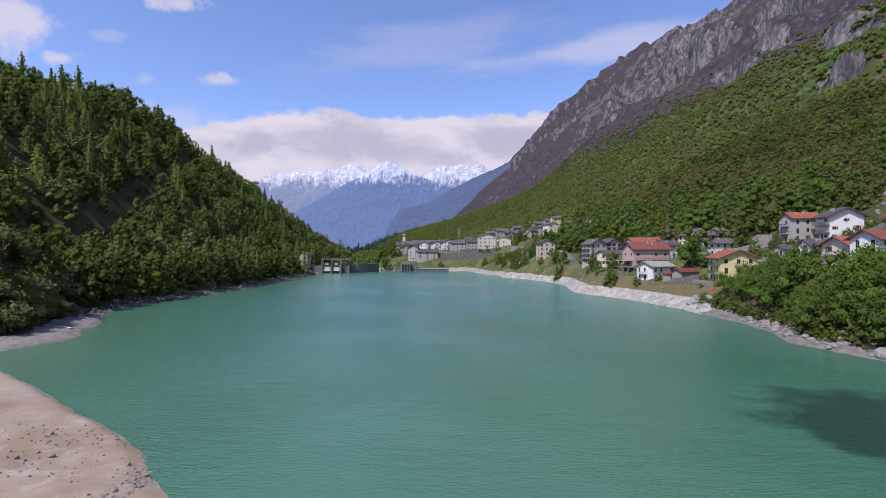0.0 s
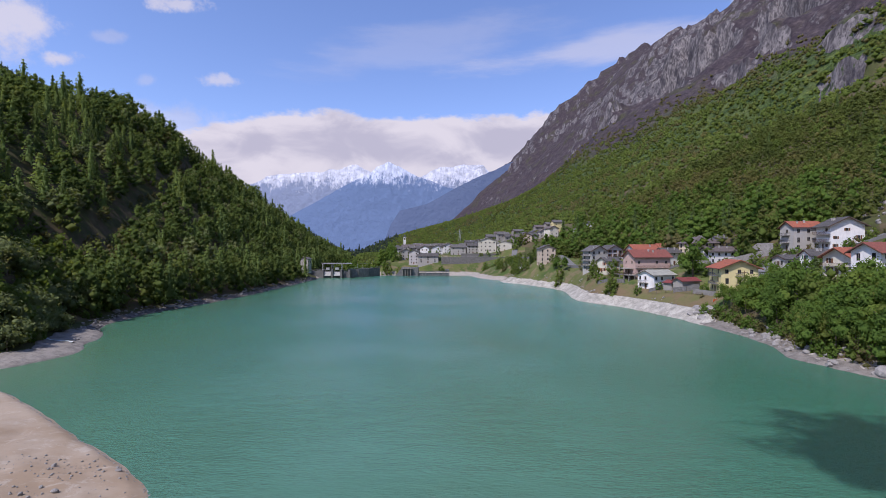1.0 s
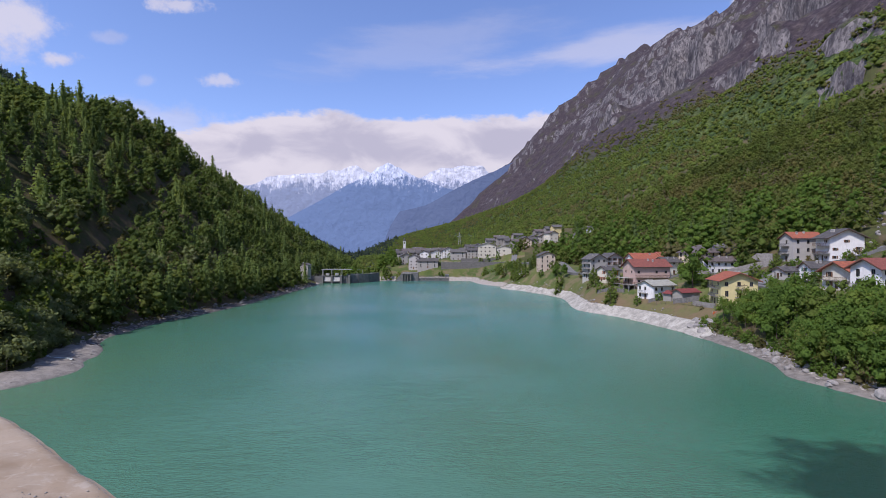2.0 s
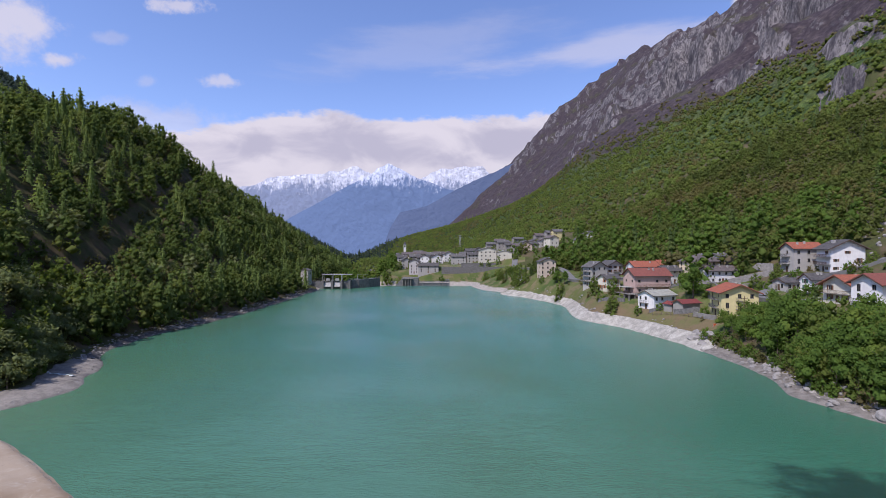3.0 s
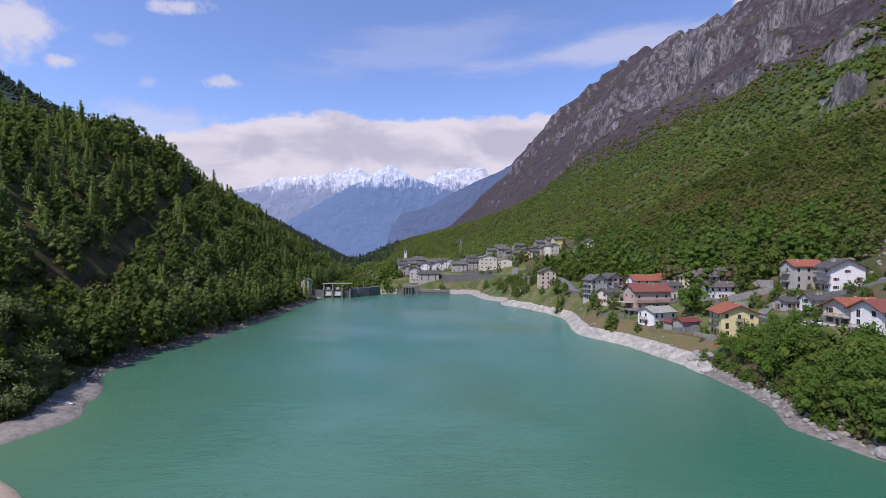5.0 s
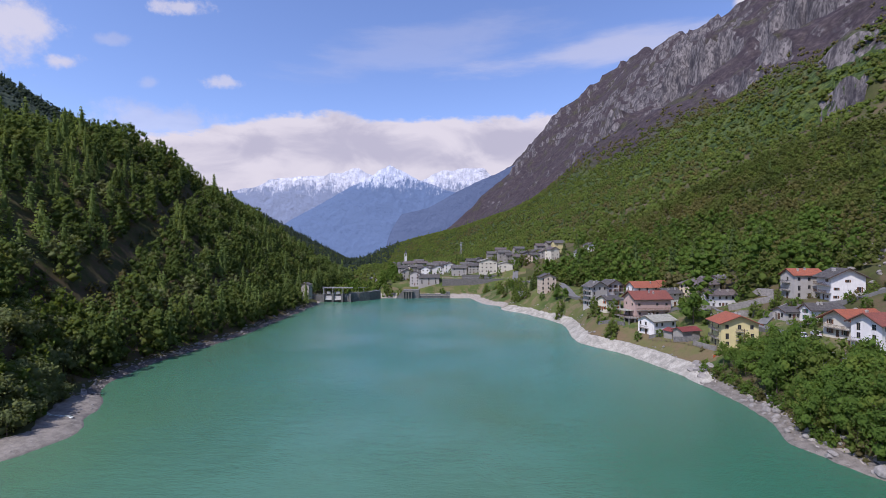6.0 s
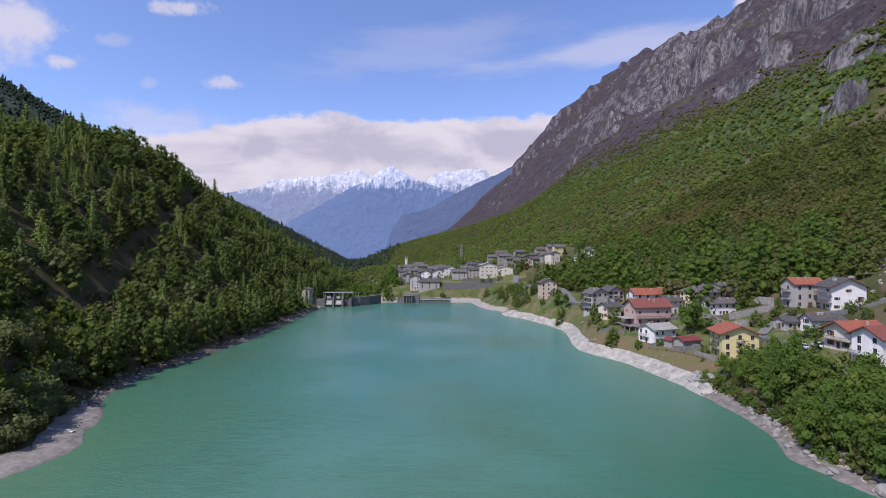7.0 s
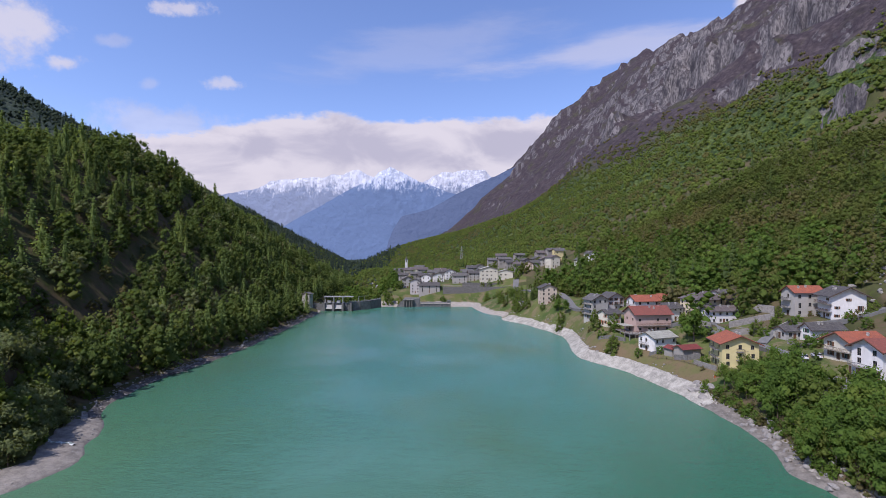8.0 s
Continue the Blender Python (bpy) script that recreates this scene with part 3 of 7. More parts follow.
def far_ridge(name, label, dist, back, cols, tops, mat, rows=60, rough=60.0, size=420.0, seed=3):
    """A mountain range: tops are crest heights at evenly read bearings cols (x over y)."""
    u = np.linspace(cols[0], cols[-1], 340)
    crest = np.interp(u, cols, tops)
    v = np.linspace(0, 1, rows)
    U, V = np.meshgrid(u, v)
    C = np.tile(crest, (rows, 1))
    Y = dist - V * back
    X = U * dist * (1 + 0 * V)
    Z = C * (1 - V) ** 1.15
    H = Z + 0.35 * Y
    rel = (ridged(X + 0.5 * H, H * 1.1, size, 5, seed) - 0.6) * rough * np.sin(np.pi * np.clip(V * 1.0 + 0.06, 0, 1)) * 2.2
    Z = Z + rel * (C / max(tops)) + (ridged(X - 0.3 * H, H + 999, size * 0.3, 4, seed + 5) - 0.6) * rough * 0.3 * np.clip(V * 6, 0.15, 1)
    Z = np.where(V > 0.985, -80, Z)
    verts = np.stack([X, Y, Z], -1).reshape(-1, 3)
    nc = len(u)
    i = (np.arange(rows - 1)[:, None] * nc + np.arange(nc - 1)[None]).ravel()
    quads = np.stack([i, i + nc, i + nc + 1, i + 1], -1)
    ob = new(name, arrays_mesh(name, verts, quads, mats=[mat], smooth=True))
    return tagged(ob, label, "mountain", "", "structure")


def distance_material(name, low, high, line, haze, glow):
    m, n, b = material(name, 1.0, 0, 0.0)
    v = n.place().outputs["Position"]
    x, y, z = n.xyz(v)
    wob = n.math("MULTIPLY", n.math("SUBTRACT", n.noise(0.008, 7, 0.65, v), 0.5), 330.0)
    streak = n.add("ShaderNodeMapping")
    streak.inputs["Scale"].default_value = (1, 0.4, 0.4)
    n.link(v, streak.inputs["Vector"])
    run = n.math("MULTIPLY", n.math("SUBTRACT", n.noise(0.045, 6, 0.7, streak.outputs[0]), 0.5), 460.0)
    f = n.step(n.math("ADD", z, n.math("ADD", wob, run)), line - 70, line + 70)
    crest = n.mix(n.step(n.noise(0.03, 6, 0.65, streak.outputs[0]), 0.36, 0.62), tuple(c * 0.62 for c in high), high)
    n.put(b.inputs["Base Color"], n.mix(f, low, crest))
    # distance haze, put into the material as a bluish glow
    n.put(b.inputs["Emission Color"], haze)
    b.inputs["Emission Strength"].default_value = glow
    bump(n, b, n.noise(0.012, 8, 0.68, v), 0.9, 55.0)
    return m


# ground: one sheet, finer towards the camera
def build_ground():
    az = np.radians(np.concatenate([np.arange(-52, 52, 0.33), np.arange(54, 306, 6.0)]))
    ring = [12.0]
    while ring[-1] < 4880:
        r = ring[-1]
        ring.append(r * (1.03 if r < 36 else 1.0085 if r < 290 else 1.0055 if r < 430 else 1.0095 if r < 3900 else 1.02))
    ring = np.append(ring, 4950.0)
    A, R = np.meshgrid(az, ring)
    X, Y = R * np.sin(A), R * np.cos(A)
    Z = land(X, Y)
    jag = (hash2(np.floor(X * 7.3), np.floor(Y * 5.1), 5) - 0.5)
    Z = Z + jag * 9.0 * ss(R, 1150, 1500) * ss(Z, 20, 60) * ss(Z, 700, 300)
    verts = np.stack([X, Y, Z], -1).reshape(-1, 3)
    verts = np.vstack([verts, [[0, 0, level(0, 0)]]])
    nr, nc = R.shape
    j = np.arange(nc)
    jn = (j + 1) % nc
    i = np.arange(nr - 1)[:, None] * nc
    quads = np.stack([i + j, i + jn, i + nc + jn, i + nc + j], -1).reshape(-1, 4)[:, ::-1]
    tris = np.stack([j, jn, np.full(nc, nr * nc)], -1)
    c = verts[quads].mean(1)
    cx, cy, cz = c.T
    wob = fbm(cx, cy, 6, 3, 91) - 0.5
    s = shore_left(cy) - cx
    d = cx - shore_right(cy)
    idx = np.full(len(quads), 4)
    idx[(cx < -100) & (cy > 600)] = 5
    idx[(d > -50) & (d < 64) & (cy < 700) & (cz < 60)] = 2
    idx[(cy > 335) & (cy < 620) & (cx > -62) & (cz < 42)] = 2
    idx[(s > -30) & (cy < 600) & (cx < 0) & (cz > 0)] = 3
    idx[(d > 3) & (d < 15 + 9 * wob) & (cy > 158) & (cy < 232 + 20 * wob)] = 6
    idx[(d > 46 + 30 * wob) & (np.hypot(cx, cy) < 600)] = 3
    idx[(d > -20) & (d < 30) & (cy < 152) & (cz > 0)] = 3
    idx[(s > -30) & (s < np.where(cy < 140, 5, 1.5) + 3 * wob) & (cz < 3.0 + 3 * wob)] = 1
    idx[(d > -60) & (d < 9) & (cz < 1.6 + 1.5 * wob) & (cy < 335)] = 1
    idx[(cy < 92) & (cx < 40)] = 0
    me = arrays_mesh("ground", verts, quads, tris, [SAND, GRAVEL, GRASS, LITTER, MOUNT, HAZED_WOOD, DRY], np.concatenate([idx, np.zeros(len(tris), int)]), smooth=False)
    ob = new("ground", me)
    return tagged(ob, "valley floor and mountain sides with sand banks and meadows", "terrain", "", "structure")


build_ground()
bm = bmesh.new()
box(bm, -420, 420, -320, 412, -0.6, 0.0)
bmesh.ops.delete(bm, geom=[f for f in bm.faces if f.normal.z < 0.5 and all(v.co.z < -0.1 for v in f.verts)], context="FACES_ONLY")
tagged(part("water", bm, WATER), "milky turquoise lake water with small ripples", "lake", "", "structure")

# low tones are blued as well, to carry the haze of distance
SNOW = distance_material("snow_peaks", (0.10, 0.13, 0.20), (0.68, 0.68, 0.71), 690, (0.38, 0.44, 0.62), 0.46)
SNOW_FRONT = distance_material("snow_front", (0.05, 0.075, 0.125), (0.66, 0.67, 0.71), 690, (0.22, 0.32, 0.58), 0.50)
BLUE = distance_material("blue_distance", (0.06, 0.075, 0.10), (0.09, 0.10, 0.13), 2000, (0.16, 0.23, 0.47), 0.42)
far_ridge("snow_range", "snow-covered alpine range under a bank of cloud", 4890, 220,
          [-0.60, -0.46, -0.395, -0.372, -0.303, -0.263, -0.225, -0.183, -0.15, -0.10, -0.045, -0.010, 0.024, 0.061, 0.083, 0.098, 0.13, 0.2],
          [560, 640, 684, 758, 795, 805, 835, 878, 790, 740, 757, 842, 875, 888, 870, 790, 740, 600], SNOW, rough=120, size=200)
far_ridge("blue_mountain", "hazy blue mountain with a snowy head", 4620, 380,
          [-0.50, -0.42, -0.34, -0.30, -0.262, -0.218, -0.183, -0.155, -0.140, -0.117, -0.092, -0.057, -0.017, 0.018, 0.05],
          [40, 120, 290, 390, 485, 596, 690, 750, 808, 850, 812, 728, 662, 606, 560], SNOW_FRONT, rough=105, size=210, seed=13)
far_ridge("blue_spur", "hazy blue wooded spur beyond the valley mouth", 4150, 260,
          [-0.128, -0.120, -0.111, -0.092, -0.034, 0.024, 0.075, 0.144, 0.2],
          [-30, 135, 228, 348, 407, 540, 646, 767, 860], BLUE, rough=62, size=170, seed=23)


def shore_strip(name, label, side, y0, y1, d0, d1, mat, lift, rough, cell=1.3, step=0.6, cols=16, grade=0.0):
    """A strip of stony shore that follows the water's edge, with lumps of its own."""
    ys = np.arange(y0, y1, step)
    ds = np.linspace(d0, d1, cols)
    Y, Dd = np.meshgrid(ys, ds, indexing="ij")
    wobble = (fbm(Y, Y * 0 + d1, 7, 3, 17) - 0.5) * 2.4 * ss(Dd, (d0 + d1) / 2, d1)
    edge_x = shore_left if side < 0 else shore_right
    slope = (edge_x(ys + 4) - edge_x(ys - 4)) / 8.0
    ln = np.sqrt(1 + slope**2)
    nx, ny = (np.sign(side) / ln)[:, None], (-np.sign(side) * slope / ln)[:, None]
    X = edge_x(Y) + nx * (Dd + wobble)
    Y = Y + ny * (Dd + wobble)
    fade = ss(Dd, d0, d0 + 1.2) * (1 - 0.6 * ss(Dd, d1 - 1.0, d1))
    lump = (ridged(X, Y, cell, 3, 27) - 0.45) * rough + (hash2(np.floor(X / 0.7), np.floor(Y / 0.7), 9) - 0.5) * rough * 0.25
    edge_drop = np.where((Dd <= d0 + 1e-6) | (Dd >= d1 - 1e-6), -0.9, 0.0)
    Z = land(X, Y) + lift * (0.3 + 0.7 * fade) + lump * fade + edge_drop
    if grade:
        built = grade * Dd + 0.25 + lump * fade + (fbm(X, Y, 11, 2, 19) - 0.5) * 0.5 * ss(Dd, 2, 5)
        ends = ss(ys, y0, y0 + 16)[:, None] * ss(ys, y1, y1 - 14)[:, None]
        Z = np.where(edge_drop < 0, Z - 0.6, Z + (built - Z) * ends)
    verts = np.stack([X, Y, Z], -1).reshape(-1, 3)
    nr, nc = Y.shape
    i = (np.arange(nr - 1)[:, None] * nc + np.arange(nc - 1)[None]).ravel()
    quads = np.stack([i, i + 1, i + nc + 1, i + nc], -1)
    if side < 0:
        quads = quads[:, ::-1]
    return tagged(new(name, arrays_mesh(name, verts, quads, mats=[mat])), label, "shore", "", "structure")


shore_strip("revetment", "pale stone revetment along the lake shore", 1, 148, 340, -0.7, 5.8, REVET, 0.12, 0.34, 1.0, grade=0.66)
shore_strip("shingle_shore", "grey shingle and rock at the foot of the grove", 1, 70, 151, -0.6, 4.4, SHINGLE_BANK, 0.08, 0.5)
shore_strip("stony_shore", "grey stony shore below the forest", -1, 136, 372, -1.0, 2.6, SHINGLE_SHADED, 0.05, 0.8)
shore_strip("gravel_shore", "grey gravel promontory", -1, 93, 137, -1.2, 9.5, SHINGLE, 0.15, 0.25, 0.9)


# ---- trees ----
ICO_V = np.array([(0, 0, 1)] + [(0.894 * math.cos(a), 0.894 * math.sin(a), 0.447) for a in np.arange(5) * 2 * math.pi / 5]
                 + [(0.894 * math.cos(a), 0.894 * math.sin(a), -0.447) for a in (np.arange(5) + 0.5) * 2 * math.pi / 5] + [(0, 0, -1)])
ICO_F = np.array([(0, 1 + i, 1 + (i + 1) % 5) for i in range(5)] + [(1 + i, 6 + i, 1 + (i + 1) % 5) for i in range(5)]
                 + [(1 + (i + 1) % 5, 6 + i, 6 + (i + 1) % 5) for i in range(5)] + [(6 + i, 11, 6 + (i + 1) % 5) for i in range(5)])


def sprays(rng, pos, out, size, long=1.5, loose=0.8, droop=0.0):
    """Folded leaf sprays at pos, facing about along out."""
    n = len(pos)
    nor = out + rng.normal(0, loose * 0.6, (n, 3))
    nor /= np.linalg.norm(nor, axis=1, keepdims=True)
    t = rng.normal(0, 1, (n, 3)) + out * 0.4
    t[:, 2] -= droop
    t -= nor * (t * nor).sum(1, keepdims=True)
    t /= np.linalg.norm(t, axis=1, keepdims=True)
    b = np.cross(nor, t)
    L = (size * rng.uniform(0.6, 1.35, n))[:, None]
    W = L / long * rng.uniform(0.75, 1.25, (n, 1))
    v = np.stack([pos - t * L * 0.5, pos + b * W * 0.5 - nor * W * 0.22 + t * L * rng.uniform(-0.15, 0.1, (n, 1)),
                  pos + t * L * 0.5 - nor * L * 0.1, pos - b * W * 0.5 - nor * W * 0.22 + t * L * rng.uniform(-0.15, 0.1, (n, 1))], 1)
    q = np.arange(n * 4).reshape(n, 4)
    return v.reshape(-1, 3), q


def broadleaf(seed, height, width, n, size, lobes=7, base=0.22, heart=0.72):
    """Crown of a broad-leaved tree: uneven lobes, each with its own leaf sprays and a dense heart."""
    rng = np.random.default_rng(seed)
    V, Q, T, nv = [], [], [], 0
    cen = []
    for k in range(lobes):
        a = rng.uniform(0, 2 * math.pi)
        h = base + (1 - base) * (0.25 + 0.62 * (k + rng.uniform(0, 0.8)) / lobes)
        reach = width * 0.5 * (0.62 - 0.42 * max(0, (h - 0.55) / 0.45)) * rng.uniform(0.5, 1.1)
        r = width * rng.uniform(0.20, 0.31) * (1.15 - 0.4 * h)
        cen.append((reach * math.cos(a), reach * math.sin(a), h * height - r * 0.4, r))
    cen.append((0, 0, height * 0.62, width * 0.30))
    wts = np.array([c[3] ** 2 for c in cen])
    wts = wts / wts.sum()
    for (cx, cy, cz, r), wt_ in zip(cen, wts):
        m = max(4, int(n * wt_))
        d = rng.normal(0, 1, (m, 3))
        d[:, 2] += 0.25
        d /= np.linalg.norm(d, axis=1, keepdims=True)
        rad = r * (0.98 + 0.24 * rng.normal(0, 1, (m, 1)))
        p = np.array([cx, cy, cz]) + d * rad * np.array([1, 1, 0.92])
        v, q = sprays(rng, p, d, size)
        V.append(v), Q.append(q + nv)
        nv += len(v)
        core = ICO_V * r * heart * rng.uniform(0.8, 1.12, (12, 1)) + np.array([cx, cy, cz])
        V.append(core), T.append(ICO_F + nv)
        nv += 12
    return np.vstack(V), np.vstack(Q), np.vstack(T)


OCT_V = np.array([(1, 0, 0), (0, 1, 0), (-1, 0, 0), (0, -1, 0), (0, 0, 1), (0, 0, -1)], float)
OCT_F = np.array([(i, (i + 1) % 4, 4) for i in range(4)] + [((i + 1) % 4, i, 5) for i in range(4)])


def clumped(seed, height, width, lobes, n, size, base=0.18):
    """Crown of a far broad-leaved tree: a heap of uneven leaf clumps with loose sprays round them."""
    rng = np.random.default_rng(seed)
    V, Q, T, nv = [], [], [], 0
    for k in range(lobes):
        hh = (k + rng.uniform(0.2, 0.8)) / lobes
        a = k * 2.4 + rng.uniform(-0.5, 0.5)
        reach = width * 0.5 * math.sqrt(max(0.04, 1 - ((hh - 0.36) / 0.66) ** 2)) * rng.uniform(0.45, 0.78)
        r = width * rng.uniform(0.19, 0.29) * (1.12 - 0.4 * hh) * (1.45 if lobes < 5 else 1.0)
        c = np.array([reach * math.cos(a), reach * math.sin(a), height * (base + (1 - base) * hh) - r * 0.55])
        spin = rng.uniform(0, 1.57)
        oct_ = OCT_V * rng.uniform(0.7, 1.15, (6, 1))
        oct_ = np.stack([oct_[:, 0] * math.cos(spin) - oct_[:, 1] * math.sin(spin), oct_[:, 0] * math.sin(spin) + oct_[:, 1] * math.cos(spin), oct_[:, 2]], -1)
        V.append(oct_ * r * 0.74 + c)
        T.append(OCT_F + nv)
        nv += 6
        m = max(1, n // lobes)
        d = rng.normal(0, 1, (m, 3))
        d[:, 2] += 0.5
        d /= np.linalg.norm(d, axis=1, keepdims=True)
        v, q = sprays(rng, c + d * r * rng.uniform(0.62, 1.22, (m, 1)), d, size, 1.35, 1.1)
        V.append(v), Q.append(q + nv)
        nv += len(v)
    return np.vstack(V), np.vstack(Q), np.vstack(T)


def conifer(seed, height, width, n, size, larch=False):
    """Crown of a conifer: whorls of drooping branches that shorten upwards."""
    rng = np.random.default_rng(seed)
    h = rng.uniform(0, 1, n) ** 1.25 * 0.93 + 0.05
    tiers = 9 if not larch else 14
    h = 0.5 * h + 0.5 * (np.floor(h * tiers) + rng.beta(2, 3, n)) / tiers
    a = rng.uniform(0, 2 * math.pi, n)
    lim = width * 0.5 * (1 - h) ** (0.62 if larch else 0.8) * (0.8 + 0.3 * np.sin(a * 3 + np.floor(h * tiers) * 2.1)) + 0.05 * width * (1 - h)
    rad = lim * rng.uniform(0.35, 1.05, n) ** 0.6
    p = np.stack([rad * np.cos(a), rad * np.sin(a), height * (0.1 + 0.9 * h) - rad * 0.28], -1)
    out = np.stack([np.cos(a) * 0.75, np.sin(a) * 0.75, np.full(n, 0.75)], -1)
    v, q = sprays(rng, p, out, size * 1.25, 1.7, 0.75, 0.5)
    ring = 7
    V, T = [v], []
    nv = len(v)
    zs = [0.1, 0.45, 0.75]
    cone = []
    for k, z in enumerate(zs):
        r = width * 0.22 * (1 - z) ** 0.9
        cone += [(r * math.cos(2 * math.pi * i / ring + k) * rng.uniform(0.7, 1.1), r * math.sin(2 * math.pi * i / ring + k) * rng.uniform(0.7, 1.1), height * (0.1 + 0.9 * z)) for i in range(ring)]
    cone.append((0, 0, height))
    V.append(np.array(cone))
    for k in range(2):
        for i in range(ring):
            j = (i + 1) % ring
            T += [(nv + k * ring + i, nv + k * ring + j, nv + k * ring + ring + i), (nv + k * ring + j, nv + k * ring + ring + j, nv + k * ring + ring + i)]
    T += [(nv + 2 * ring + i, nv + 2 * ring + (i + 1) % ring, nv + 3 * ring) for i in range(ring)]
    return np.vstack(V), q, np.array(T)


def trunk_mesh(seed, height, r, limbs=5, crown=0.3):
    rng = random.Random(seed)
    bm = bmesh.new()
    lean = (rng.uniform(-0.04, 0.04), rng.uniform(-0.04, 0.04))
    pts = [Vector((lean[0] * height * k * k, lean[1] * height * k * k, height * k - (0.6 if k == 0 else 0))) for k in (0, 0.15, 0.45, 0.8)]
    for k in range(3):
        beam(bm, pts[k], pts[k + 1], r * (1 - 0.27 * k) * (1.25 if k == 0 else 1), 7, r * (1 - 0.27 * (k + 1)))
    for k in range(limbs):
        h = crown + (0.75 - crown) * (k + 0.3) / limbs
        a = rng.uniform(0, 6.28)
        p = Vector((lean[0] * height * h * h, lean[1] * height * h * h, height * h))
        L = height * rng.uniform(0.18, 0.3)
        beam(bm, p, p + Vector((math.cos(a) * L * 0.75, math.sin(a) * L * 0.75, L * 0.65)), r * 0.32, 5, r * 0.1)
    me = bpy.data.meshes.new("trunk")
    bm.normal_update()
    bm.to_mesh(me)
    bm.free()
    me.materials.append(BARK)
    return me


def wood(name, kinds, picks, xyz, turns, scales, label, group=""):
    """Countless trees, joined by kind of leaf into one object."""
    V, Q, T, I, It, nv = [], [], [], [], [], 0
    mats = []
    for k, (tmpl, mat) in enumerate(kinds):
        sel = np.where(picks == k)[0]
        if mat not in mats:
            mats.append(mat)
        if not len(sel):
            continue
        tv, tq, tt = tmpl
        c, s_ = np.cos(turns[sel])[:, None], np.sin(turns[sel])[:, None]
        sc = scales[sel]
        x = (tv[None, :, 0] * c - tv[None, :, 1] * s_) * sc[:, :1] + xyz[sel, :1]
        y = (tv[None, :, 0] * s_ + tv[None, :, 1] * c) * sc[:, :1] + xyz[sel, 1:2]
        z = tv[None, :, 2] * sc[:, 1:2] + xyz[sel, 2:3]
        V.append(np.stack([x, y, z], -1).reshape(-1, 3))
        off = nv + np.arange(len(sel))[:, None, None] * len(tv)
        Q.append((tq[None] + off).reshape(-1, 4))
        T.append((tt[None] + off).reshape(-1, 3))
        m = mats.index(mat)
        I.append(np.full(len(Q[-1]), m)), It.append(np.full(len(T[-1]), m))
        nv += len(sel) * len(tv)
    me = arrays_mesh(name, np.vstack(V), np.vstack(Q), np.vstack(T), mats, np.concatenate(I + It))
    return tagged(new(name, me), label, "forest", group, "stuff")


def scatter(x0, x1, y0, y1, gap, seed):
    rng = np.random.default_rng(seed)
    gx_, gy_ = np.meshgrid(np.arange(x0, x1, gap), np.arange(y0, y1, gap))
    p = np.stack([gx_.ravel(), gy_.ravel()], -1) + rng.uniform(-0.46, 0.46, (gx_.size, 2)) * gap
    return p[:, 0], p[:, 1], rng


HOUSES_AT = [(cx - 0.1 * rad, cy, 0.55 * rad) for cx, cy, rad, high in CLIFFS]  # plots and cliffs kept free of trees


def free_of_plots(x, y, pad=2.0):
    ok = np.ones(len(x), bool)
    for hx, hy, r in HOUSES_AT:
        ok &= np.hypot(x - hx, y - hy) > r + pad
    return ok


